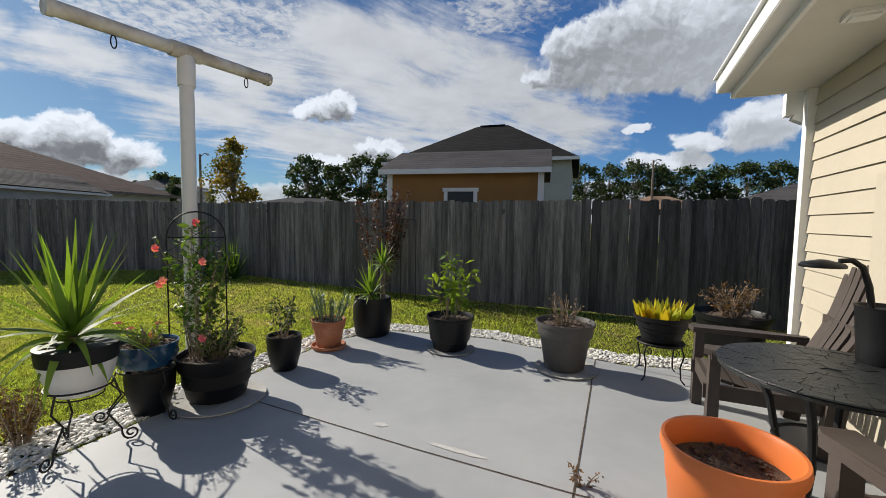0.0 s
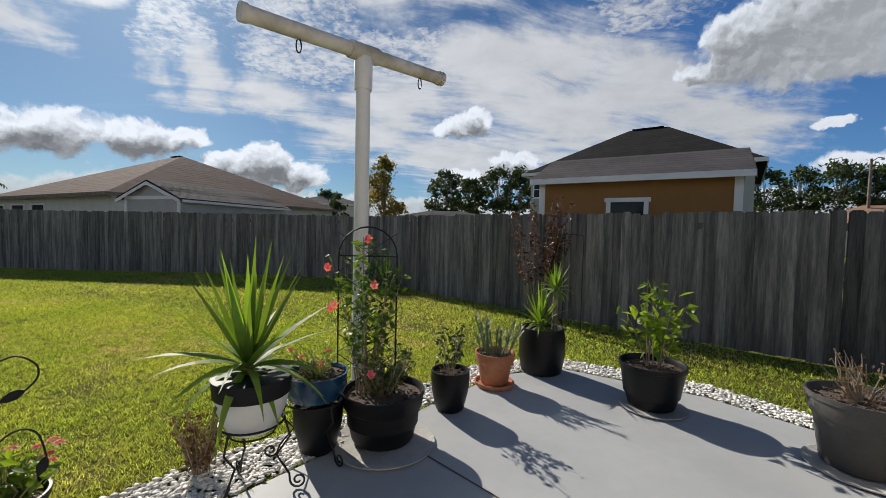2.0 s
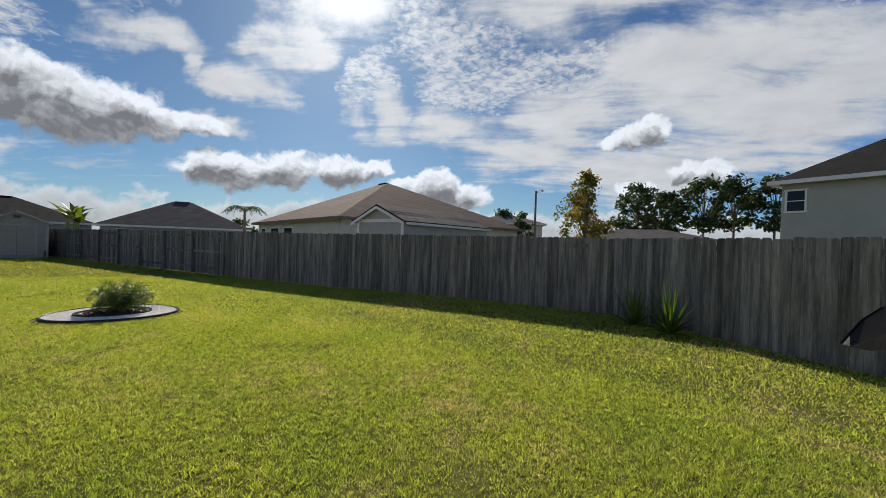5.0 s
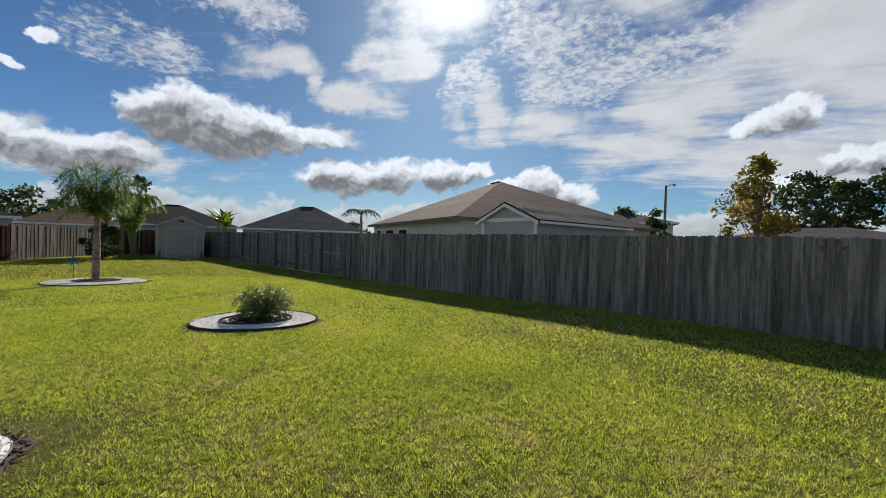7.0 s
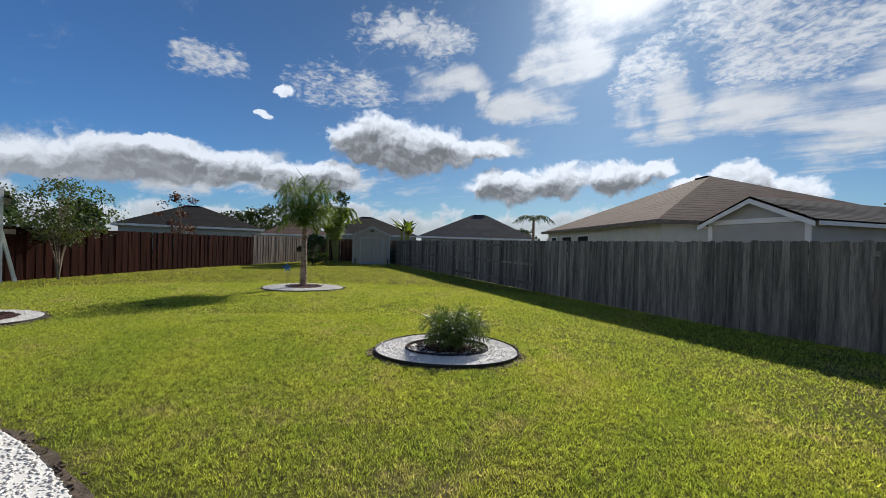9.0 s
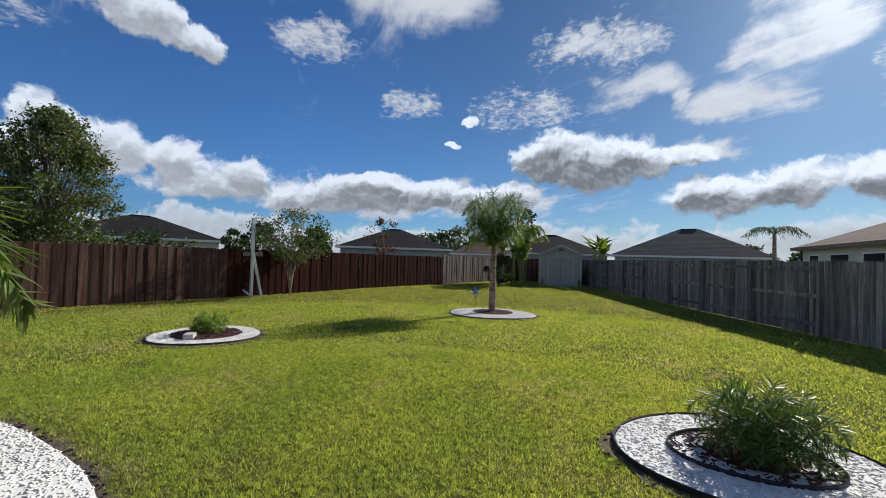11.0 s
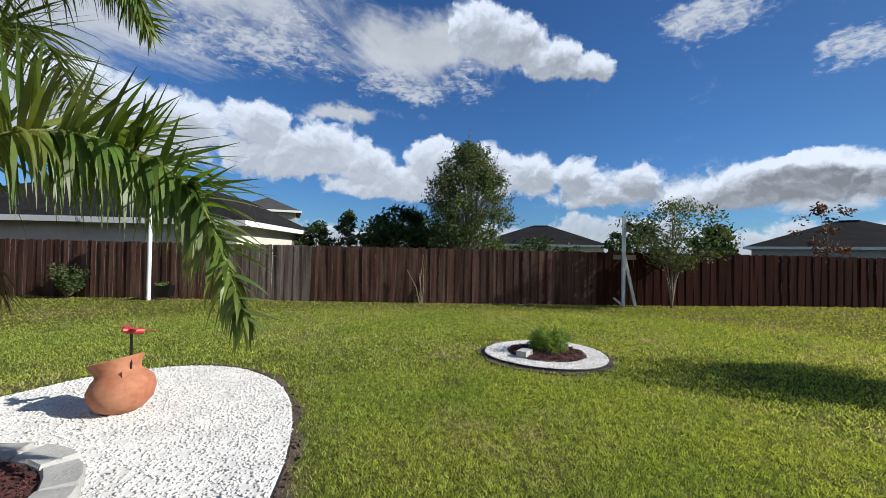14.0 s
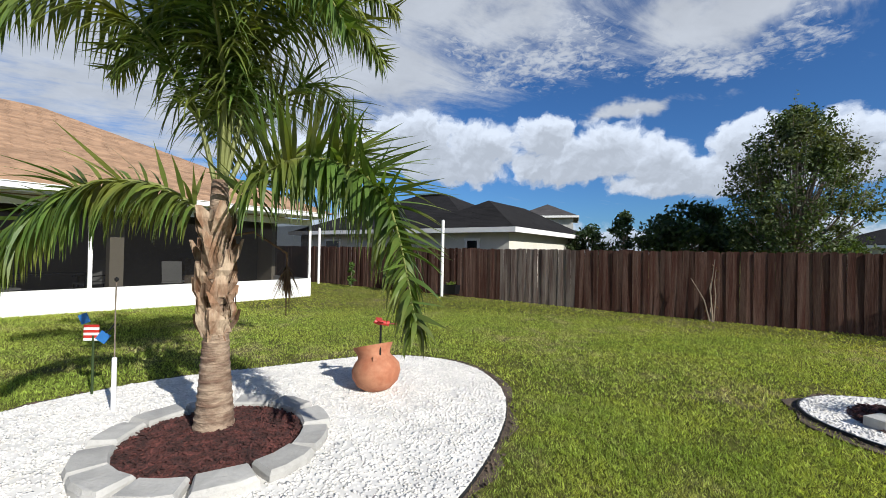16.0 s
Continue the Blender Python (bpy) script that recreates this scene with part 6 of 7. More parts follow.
def frond(parent, pts, pairs, length, width, droop=1.3, base=0.12, rachis=0.022, mat=None, fluff=2, segs=4, spiky=0.0):
    line = curve(pts, 28)
    part("stalk", Mesh().tube(line, rachis, 0.004, 6), M_RACHIS, parent)
    m = Mesh()
    for k in range(pairs):
        f = base + (1 - base) * (k + rnd(0, 0.5)) / pairs
        i = min(int(f * 28), 27)
        p = line[i].lerp(line[i + 1], f * 28 - i)
        t = (line[i + 1] - line[i]).normalized()
        side = t.cross(Vector((0, 0, 1)))
        side = side.normalized() if side.length > 0.1 else Vector((1, 0, 0))
        up = side.cross(t)
        size = length * (0.45 + 0.55 * math.sin(math.pi * min(1, 0.12 + f * 0.85))) * (1 - 0.35 * max(0, f - 0.75) / 0.25)
        for s in (-1, 1):
            for _ in range(fluff):
                stiff = rnd(0, 1) < spiky
                d = side * s * rnd(0.55, 1.0) + t * rnd(0.35, 0.8) + up * (rnd(0.5, 1.3) if stiff else rnd(-0.7, 0.5))
                m.blade(p, d, size * rnd(0.8, 1.12), width * rnd(0.8, 1.2), droop * (rnd(0.0, 0.35) if stiff else rnd(0.6, 1.35)), segs, rnd(-0.8, 0.8))
    return part("frond", m, mat or M_PALM, parent)


def near_palm():
    random.seed(61)
    bx, by = -9.66, -3.34
    p = thing("palm_tree", "queen palm with a fibrous trunk and long drooping fronds", "palm tree", pose(bx, by, 0))
    prof = []
    z = 0.0
    while z < 0.86:
        r = 0.165 - 0.072 * (z / 0.86) ** 0.7
        prof += [(r, z), (r + 0.004, z + 0.025), (r - 0.004, z + 0.034)]
        z += 0.062
    prof += [(0.085, 0.88), (0.08, 1.75), (0.06, 2.1)]
    part("trunk", Mesh().lathe(prof, 32, wave=0.015), M_PALMBARK, p, "ringed grey-brown trunk", smooth=True)
    for i in range(84):
        a = i * 2.39996
        zb = 0.74 + 0.95 * i / 84
        r = 0.085 + 0.034 * math.sin(math.pi * min(1, (zb - 0.72) / 0.7))
        lean = rnd(-0.1, 0.36) * (1.4 if i % 7 == 0 else 0.8)
        d = Vector((math.cos(a), math.sin(a), 0))
        s = Vector((-math.sin(a), math.cos(a), 0))
        w, hgt = rnd(0.03, 0.09), rnd(0.12, 0.34)
        tip = d * (r + lean * hgt * 0.7) + Vector((0, 0, zb + hgt)) + s * rnd(-0.14, 0.14)
        b0 = d * (r - 0.02) + Vector((0, 0, zb))
        mid = b0.lerp(tip, 0.55) + d * 0.022
        vs = [b0 - s * w, b0 + s * w, mid + s * w * 0.75, mid - s * w * 0.75, tip + s * w * 0.22, tip - s * w * 0.22]
        boot = Mesh().add(vs, [(0, 1, 2, 3), (3, 2, 4, 5)]).add([v - d * 0.014 for v in vs], [(3, 2, 1, 0), (5, 4, 2, 3)])
        part("leaf_base", boot, M_BOOT, p)
    C = Vector((0, 0, 1.72))

    def rel(*q):
        return [C] + [Vector((x - bx, y - by, z)) for x, y, z in q]

    frond(p, rel((-10.22, -3.28, 2.18), (-10.75, -3.24, 2.2), (-11.24, -3.04, 1.88), (-11.55, -2.75, 1.1)), 120, 0.62, 0.038, 2.5, spiky=0.33, fluff=2, segs=6)
    frond(p, rel((-9.3, -3.1, 2.02), (-8.85, -2.85, 1.98), (-8.5, -2.65, 1.6), (-8.4, -2.55, 1.15)), 90, 0.52, 0.036, 2.9, spiky=0.12, segs=6)
    C = Vector((0, 0, 1.9))
    for q in (
        ((-9.5, -3.2, 2.7), (-9.1, -3.0, 3.3), (-8.6, -2.75, 3.45), (-8.2, -2.5, 3.1)),
        ((-9.65, -3.3, 2.9), (-9.55, -3.2, 3.7), (-9.35, -2.95, 4.3), (-9.0, -2.65, 4.5)),
        ((-9.85, -3.45, 2.9), (-10.15, -3.65, 3.6), (-10.5, -3.85, 3.8), (-10.8, -4.0, 3.3)),
        ((-9.5, -3.6, 2.7), (-9.1, -4.1, 3.2), (-8.7, -4.6, 3.1), (-8.4, -4.9, 2.6)),
        ((-9.8, -3.75, 2.8), (-9.9, -4.4, 3.3), (-10.0, -5.0, 3.1), (-10.05, -5.35, 2.5)),
        ((-9.8, -3.2, 2.8), (-9.95, -2.85, 3.5), (-10.15, -2.5, 3.7), (-10.3, -2.15, 3.4)),
        ((-9.85, -3.3, 2.9), (-10.15, -3.2, 3.5), (-10.55, -3.15, 3.6), (-10.9, -3.1, 3.1)),
        ((-9.6, -3.35, 2.8), (-9.4, -3.3, 3.4), (-9.1, -3.2, 3.45), (-8.85, -3.1, 2.95)),
        ((-9.75, -3.25, 3.0), (-9.85, -3.0, 3.9), (-10.15, -2.7, 4.3), (-10.6, -2.4, 4.1)),
        ((-9.55, -3.45, 3.0), (-9.3, -3.6, 3.9), (-8.9, -3.8, 4.3), (-8.4, -4.0, 4.0)),
        ((-9.75, -3.45, 3.0), (-9.95, -3.7, 3.9), (-10.3, -4.0, 4.25), (-10.8, -4.4, 4.0)),
    ):
        frond(p, rel(*q), 74, 0.6, 0.026, 1.6, 0.2, spiky=0.3, fluff=2)
    sp = Mesh()
    top = Vector((-10.05 - bx, -3.72 - by, 1.5))
    sp.tube([Vector((0.0, 0, 1.62)), Vector((-0.18, -0.2, 1.68)), top, top - Vector((0, 0, 0.25))], 0.012, 0.008, 6)
    for i in range(70):
        d = Vector((rnd(-1.2, 1.2), rnd(-1.2, 1.2), -0.9))
        sp.blade(top - Vector((0, 0, rnd(0.08, 0.25))), d, rnd(0.2, 0.36), 0.013, 0.9, 4)
    sp.tube([top - Vector((0, 0, 0.25)), top - Vector((0, 0, 0.56))], 0.01, 0.004, 5)
    part("seed_head", sp, M_DRYLEAF, p, "dry brown hanging seed cluster")


near_palm()


def small_palm(x, y, n, reach, height, label, seed, z=0.03, mat=None):
    random.seed(seed)
    p = thing("small_palm", label, "palm", pose(x, y, z))
    part("trunk", Mesh().lathe([(0.07, 0), (0.085, 0.05), (0.05, 0.14)], 12), M_PALMBARK, p)
    for i in range(n):
        a = i * 2.39996
        k = rnd(0.7, 1.05)
        h = height * (1.1 - 0.95 * (i / n) ** 0.8) * rnd(0.85, 1.1)
        d = Vector((math.cos(a), math.sin(a), 0))
        frond(p, [Vector((0, 0, 0.1)), d * reach * 0.3 * k + Vector((0, 0, h * 0.75 + 0.04)), d * reach * 0.7 * k + Vector((0, 0, h)), d * reach * k + Vector((0, 0, h * 0.62))], 26, 0.17, 0.012, 0.5, 0.15, 0.007, mat, 2, 2, 0.5)
    return p


small_palm(RING_A[0] - 0.05, RING_A[1] + 0.1, 40, 0.52, 0.5, "bushy pygmy palm in a stone ring", 71, mat=M_DATE)
small_palm(RING_B[0] - 0.05, RING_B[1] - 0.05, 15, 0.36, 0.3, "young palm sapling in a stone ring", 72, mat=M_YUCCA)


def mid_palm():
    random.seed(73)
    p = thing("palm_tree", "young palm with a pale trunk in a stone ring", "palm tree", pose(-21.62, -0.22, 0))
    prof = []
    for i in range(26):
        z = i * 0.075
        r = 0.105 - 0.03 * z / 1.95
        prof += [(r, z), (r + 0.008, z + 0.05)]
    part("trunk", Mesh().lathe(prof, 18, wave=0.03), M_PALMBARK, p, smooth=True)
    for i in range(30):
        a = i * 2.39996
        d = Vector((math.cos(a), math.sin(a), 0))
        k = rnd(0.8, 1.1)
        h = 3.55 - 1.25 * (i / 30) + rnd(-0.1, 0.1)
        frond(p, [Vector((0, 0, 1.9)), d * 0.25 * k + Vector((0, 0, (1.9 + h) / 2 + 0.15)), d * 0.65 * k + Vector((0, 0, h)), d * 0.98 * k + Vector((0, 0, h - 0.4))], 30, 0.5, 0.022, 1.1, 0.12, 0.015, M_LEAF, 2, 2, 0.35)


mid_palm()

# ---- garden ornaments ----


def clay_jar():
    t = thing("clay_jar", "tilted round terracotta jar with a flared rim on white stones", "jar", pose(-10.59, -4.66, 0.012, 9, 13, 0))
    part("body", Mesh().lathe([(0.1, 0), (0.13, 0.012), (0.22, 0.08), (0.265, 0.18), (0.262, 0.26), (0.215, 0.335), (0.185, 0.36), (0.178, 0.38), (0.185, 0.42), (0.215, 0.475), (0.22, 0.495), (0.205, 0.495), (0.168, 0.42), (0.16, 0.37), (0.001, 0.3)], 40), M_TERRACOTTA, t, smooth=True)
    for a in (2.0, 5.1):
        c = Vector((0.2 * math.cos(a), 0.2 * math.sin(a), 0.345))
        part("handle", Mesh().box(c, (0.06, 0.05, 0.05), Matrix.Rotation(a, 3, "Z"), taper=0.7), M_TERRACOTTA, t, "small lug handle")


clay_jar()


def spinner(name, label, x, y, z, mats, size, turn, pole, spread=3):
    """A small garden spinner on a stake."""
    t = thing(name, label, "garden ornament", pose(x, y, 0, 0, 0, turn))
    part("stake", Mesh().tube([(0, 0, -0.05 if pole < 0.01 else pole - 0.01), (0, 0, z)], 0.007), M_IRON, t)
    part("hub", Mesh().lathe([(0.012, z - 0.01), (0.016, z), (0.012, z + 0.012)], 10), mats[0], t)
    for k in range(spread):
        a = 6.2832 * k / spread + 0.4
        d = Vector((math.cos(a), 0, math.sin(a)))
        u = Vector((-math.sin(a), 0, math.cos(a)))
        m = Mesh()
        c = Vector((0, -0.012, z))
        vs = [c, c + d * size * 0.5 + u * size * 0.22 - Vector((0, 0.02, 0)), c + d * size, c + d * size * 0.55 - u * size * 0.2 + Vector((0, 0.02, 0))]
        m.add(vs, [(0, 1, 2, 3)]).add([v + Vector((0, 0.004, 0)) for v in vs], [(3, 2, 1, 0)])
        part("vane", m, mats[k % len(mats)], t)
    return t


def red_bird():
    t = thing("bird_stake", "red painted bird ornament on a dark stake in the jar", "garden ornament", pose(-10.62, -4.6, 0, 0, 0, 25))
    part("stake", Mesh().tube([(0, 0, 0.33), (0, 0, 0.74)], 0.012), M_IRON, t)
    part("body", Mesh().tube([(-0.09, 0, 0.755), (-0.04, 0, 0.762), (0.03, 0, 0.768), (0.07, 0, 0.785)], 0.03, 0.02, 8), M_RED, t, smooth=True)
    for s in (-1, 1):
        q = [(-0.03, s * 0.02, 0.77), (0.03, s * 0.02, 0.775), (0.05, s * 0.12, 0.80), (-0.02, s * 0.15, 0.79)]
        part("wing", Mesh().add(q, [(0, 1, 2, 3)]).add([(a, b, c + 0.006) for a, b, c in q], [(3, 2, 1, 0)]), M_RED, t)
    q = [(-0.09, -0.02, 0.755), (-0.09, 0.02, 0.755), (-0.19, 0.05, 0.74), (-0.19, -0.05, 0.74)]
    part("tail", Mesh().add(q, [(0, 1, 2, 3)]).add([(a, b, c + 0.006) for a, b, c in q], [(3, 2, 1, 0)]), M_RED, t)


red_bird()
spinner("pinwheel", "blue pinwheel on a thin stake", -21.9, -0.78, 0.62, (M_BLUEPAINT,), 0.17, 95, 0, 5)
solid("garden_stake", Mesh().tube([(0, 0, -0.05), (0.04, 0, 0.62), (0.1, 0, 0.66), (0.16, 0, 0.64)], 0.007), M_IRON, "thin dark curved garden stake", "garden stake", at=pose(-22.0, 0.42, 0))


def flag_dog():
    """A stars and stripes painted dog spinner on a stake."""
    t = thing("dog_spinner", "flag-painted metal dog ornament on a dark green stake", "garden ornament", pose(-7.85, -3.74, 0, 0, 0, 20))
    part("stake", Mesh().tube([(0, 0, -0.05), (0, 0, 0.62)], 0.012), M_DARKLEAF, t)
    for k in range(6):
        part("stripe", Mesh().box((0.02, 0, 0.58 + k * 0.027), (0.14, 0.012, 0.026)), M_RED if k % 2 else M_WHITE, t)
    part("head", Mesh().box((0.09, 0, 0.79), (0.08, 0.014, 0.1), Matrix.Rotation(0.4, 3, "Y")), M_BLUEPAINT, t, "blue starred head")
    part("haunch", Mesh().box((-0.09, 0, 0.6), (0.1, 0.014, 0.1), Matrix.Rotation(-0.6, 3, "Y")), M_BLUEPAINT, t, "blue starred haunch")
    part("tail", Mesh().tube([(-0.11, 0, 0.64), (-0.17, 0, 0.7), (-0.2, 0, 0.75)], 0.008), M_IRON, t)


flag_dog()
st = thing("garden_stake", "white plastic pipe stake with a thin rusty rod", "garden stake", pose(-8.47, -3.46, 0))
part("pipe", Mesh().lathe([(0.02, -0.05), (0.02, 0.5), (0.017, 0.51)], 12), M_WHITE, st, smooth=True)
part("rod", Mesh().tube([(0, 0, 0.5), (0.005, 0, 1.0), (0.0, 0, 1.22)], 0.006), M_BARK, st)
part("finial", Mesh().lathe([(0.001, 1.2), (0.018, 1.22), (0.018, 1.235), (0.001, 1.25)], 8), M_IRON, st)

# ---- shed ----


def shed():
    t = thing("garden_shed", "beige wooden shed with off-white trim and a pale ramp", "shed", pose(-38.35, 2.75, 0, 0, 0, 91))
    W, D, e, rise, X = 2.75, 3.4, 2.15, 0.6, 1.375
    part("wall", Mesh().box((0, D / 2, e / 2), (W, D, e)).add([(-X, 0, e), (X, 0, e), (0, 0, e + rise), (-X, D, e), (X, D, e), (0, D, e + rise)], [(0, 1, 2), (5, 4, 3)]), M_SHEDWALL, t)
    k = rise / X
    o = 0.18
    vs = [(-X - o, -o, e - k * o + 0.05), (0, -o, e + rise + 0.05), (0, D + o, e + rise + 0.05), (-X - o, D + o, e - k * o + 0.05), (X + o, -o, e - k * o + 0.05), (X + o, D + o, e - k * o + 0.05)]
    part("roof", Mesh().add(vs, [(0, 1, 2, 3), (1, 4, 5, 2)]).add([(x, y, z - 0.05) for x, y, z in vs], [(3, 2, 1, 0), (2, 5, 4, 1)]), M_GREY_SHINGLE, t)
    b = Mesh()
    for s in (-1, 1):
        a, c = Vector((s * (X + o), -o - 0.02, e - k * o + 0.06)), Vector((0, -o - 0.02, e + rise + 0.06))
        q = [a, c, c - Vector((0, 0, 0.13)), a - Vector((0, 0, 0.13))]
        b.add(q, [(0, 1, 2, 3) if s > 0 else (3, 2, 1, 0)])
        b.box((s * (X - 0.04), -0.015, e / 2), (0.1, 0.04, e))
        b.box((s * 0.83, -0.02, 0.97), (0.09, 0.04, 1.94))
    b.box((0, -0.02, 1.96), (1.75, 0.04, 0.07))
    part("trim", b, M_PALE, t, "off-white trim boards")
    d = part("door", Mesh().box((0, -0.012, 0.97), (1.58, 0.03, 1.88)), M_SHEDWALL, t, "double shed doors")
    part("door_gap", Mesh().box((0, -0.03, 0.97), (0.015, 0.006, 1.86)), M_BARK, d)
    part("vent", Mesh().box((0, -0.02, e + 0.3), (0.3, 0.04, 0.16)), M_BARK, t, "dark gable vent")
    part("ramp", Mesh().add([(-0.75, 0, 0.14), (0.75, 0, 0.14), (0.95, -1.0, 0.0), (-0.95, -1.0, 0.0), (-0.75, 0, 0), (0.75, 0, 0)], [(0, 3, 2, 1), (0, 4, 3), (1, 2, 5)]), M_STUCCO, t, "pale concrete ramp")
    for s in (-1, 1):
        part("post", Mesh().lathe([(0.05, 0), (0.05, 0.4), (0.04, 0.42)], 8), M_BARK, t, at=pose(s * 1.2, -0.25, 0))


shed()


def bird_post():
    t = thing("birdhouse_post", "white wooden post with a birdhouse, brace and shelf by the fence", "birdhouse post", pose(-22.75, -9.45, -0.09, 0, 0, -30))
    part("post", Mesh().box((0, 0, 1.5), (0.1, 0.1, 3.0)), M_WHITE, t, "peeling white post")
    part("brace", Mesh().box((-0.22, 0, 0.78), (0.09, 0.07, 1.75), Matrix.Rotation(0.22, 3, "Y")), M_WHITE, t)
    part("shelf", Mesh().box((-0.05, -0.06, 1.63), (0.72, 0.05, 0.16)), M_TWIG, t, "bare wooden cross board")
    part("foot_brace", Mesh().box((0.15, 0, 0.16), (0.06, 0.06, 0.4), Matrix.Rotation(0.9, 3, "Y")), M_WHITE, t)
    h = part("birdhouse", Mesh().box((-0.14, -0.02, 2.58), (0.17, 0.17, 0.22)), M_TWIG, t, "weathered wooden birdhouse")
    part("birdhouse_roof", Mesh().add([(-0.26, -0.14, 2.68), (-0.02, -0.14, 2.68), (-0.14, -0.14, 2.8), (-0.26, 0.1, 2.68), (-0.02, 0.1, 2.68), (-0.14, 0.1, 2.8)], [(0, 1, 2), (5, 4, 3), (0, 2, 5, 3), (1, 4, 5, 2), (0, 3, 4, 1)]), M_DARK_SHINGLE, h)


bird_post()
for x, y, h in ((-8.88, -15.4, 2.85), (-2.05, -18.5, 2.7)):
    solid("white_post", Mesh().lathe([(0.06, -0.05), (0.06, h - 0.05), (0.05, h), (0.001, h + 0.01)], 14), M_WHITE, "slim white post standing by the brown fence", "post", at=pose(x, y, -0.1), smooth=True)

# ---- trees and shrubs ----


def tree(name, label, x, y, height, width, crown_z, mat, clumps, leaves, size, seed, trunk_r=0.12, pointy=0.0, category="tree", lean=0.0, shoots=0):
    """A tapered trunk with limbs and a crown of leaf clumps with gaps."""
    random.seed(seed)
    t = thing(name, label, category, pose(x, y, 0))
    tr, lb, lm = Mesh(), Mesh(), Mesh()
    tr.tube([(0, 0, -0.1), (lean * 0.3, 0, crown_z * 0.6), (lean, 0, height * 0.85)], trunk_r, trunk_r * 0.25, 8)
    half = (height - crown_z) / 2
    mid = crown_z + half
    for i in range(clumps):
        a = rnd(0, 6.28)
        f = rnd(-1, 1)
        k = math.sqrt(max(0.05, 1 - f * f)) * (1 - pointy * max(0, f)) * rnd(0.35, 1.0)
        c = Vector((lean + math.cos(a) * k * width / 2, math.sin(a) * k * width / 2, mid + f * half))
        if i % 2 == 0:
            b = Vector((lean * 0.6, 0, crown_z * 0.8 + (c.z - crown_z * 0.8) * 0.35))
            lb.tube([b, b.lerp(c, 0.5) + Vector((0, 0, -0.05 * half)), c], trunk_r * 0.28, 0.008, 5)
        r = rnd(0.12, 0.26) * width * 0.5 + size
        for _ in range(leaves):
            d = sphere_dir() * r * rnd(0.2, 1.1)
            d.z *= 0.75
            lm.leaf(c + d, sphere_dir() + Vector((0, 0, 0.5)), size * rnd(0.6, 1.3), rnd(0, 6.28))
    for i in range(shoots):
        a, f = rnd(0, 6.28), rnd(-0.35, 1.0)
        k = math.sqrt(max(0.02, 1 - f * f)) * (1 - pointy * max(0, f)) * width / 2 * 0.92
        c = Vector((lean + math.cos(a) * k, math.sin(a) * k, mid + f * half * 0.95))
        tip = c + Vector((math.cos(a) * 0.28, math.sin(a) * 0.28, 0.75)) * rnd(0.5, 1.15)
        lb.tube([c - (tip - c) * 0.5, c, tip], 0.012, 0.004, 4)
        for _ in range(26):
            q = c.lerp(tip, rnd(-0.3, 1.0)) + sphere_dir() * size * 1.1
            lm.leaf(q, sphere_dir() + Vector((0, 0, 0.5)), size * rnd(0.5, 1.0), rnd(0, 6.28))
    part("trunk", tr, M_BARK, t)
    tagged(part("branchwork", lb, M_BARK, t), kind="stuff")
    part("crown", lm, mat, t)
    return t


def polar(az, d, cx=-9.0, cy=0.0):
    return cx - math.sin(radians(az)) * d, cy + math.cos(radians(az)) * d


tree("broadleaf_tree", "tall rounded olive green tree behind the brown fence", -21.6, -17.9, 6.9, 4.5, 0.6, M_OLIVELEAF, 280, 84, 0.10, 81, 0.16, 0.42, shoots=110)
tree("bushy_tree", "dark green bushy tree behind the brown fence", -19.2, -20.9, 3.7, 4.4, 0.8, M_DARKLEAF, 110, 70, 0.16, 82, 0.1)
tree("bushy_tree", "small dark tree behind the brown fence", -16.6, -22.2, 3.6, 1.8, 1.0, M_DARKLEAF, 46, 50, 0.12, 83, 0.07, 0.5)
tree("bushy_tree", "dark rounded shrub tree behind the brown fence", -15.0, -22.6, 2.9, 2.2, 0.8, M_DARKLEAF, 56, 50, 0.14, 84, 0.07)
tree("crape_myrtle", "sparse crape myrtle growing along the brown fence", -23.91, -8.56, 3.25, 3.4, 1.3, M_OLIVELEAF, 90, 40, 0.07, 85, 0.05, category="shrub")
myrtle = [o for o in scene.objects if o.name.startswith("crape_myrtle")][0]
for k in range(5):
    a = k * 1.3
    part("stem", Mesh().tube([(0, 0, -0.02), (0.12 * math.cos(a), 0.12 * math.sin(a), 0.8), (0.4 * math.cos(a), 0.4 * math.sin(a), 1.9)], 0.03, 0.012, 6), M_TWIG, myrtle, "pale bare stem")
bush("climbing_vine", "bare pale vine stems on the brown fence", -16.77, -12.26, -0.1, 6, 1.75, 0.55, 5, 0.05, M_DRYLEAF, M_TWIG, seed=86, thick=0.02)
solid("planter_box", Mesh().add([(x * k, y * k, z) for z, k in ((0, 0.88), (0.34, 1), (0.34, 0.9), (0.28, 0.88)) for x, y in ((-0.32, -0.16), (0.32, -0.16), (0.32, 0.16), (-0.32, 0.16))], [(i, (i + 1) % 4, 4 + (i + 1) % 4, 4 + i) for i in range(4)] + [(4 + i, 4 + (i + 1) % 4, 8 + (i + 1) % 4, 8 + i) for i in range(4)] + [(8 + i, 8 + (i + 1) % 4, 12 + (i + 1) % 4, 12 + i) for i in range(4)] + [(12, 13, 14, 15), (3, 2, 1, 0)]), M_BLACK_PLASTIC, "black planter box at the foot of the brown fence", "planter", at=pose(-9.22, -15.45, 0, 0, 0, 156))
bush("planter_greens", "low green plants in the black planter box", -9.22, -15.45, 0.3, 22, 0.14, 0.2, 10, 0.04, M_BRIGHTLEAF, seed=89)
bush("low_shrub", "low reddish shrub at the foot of the brown fence", -6.6, -16.6, 0.0, 34, 1.0, 0.6, 40, 0.07, M_OLIVELEAF, M_BARK, seed=87)
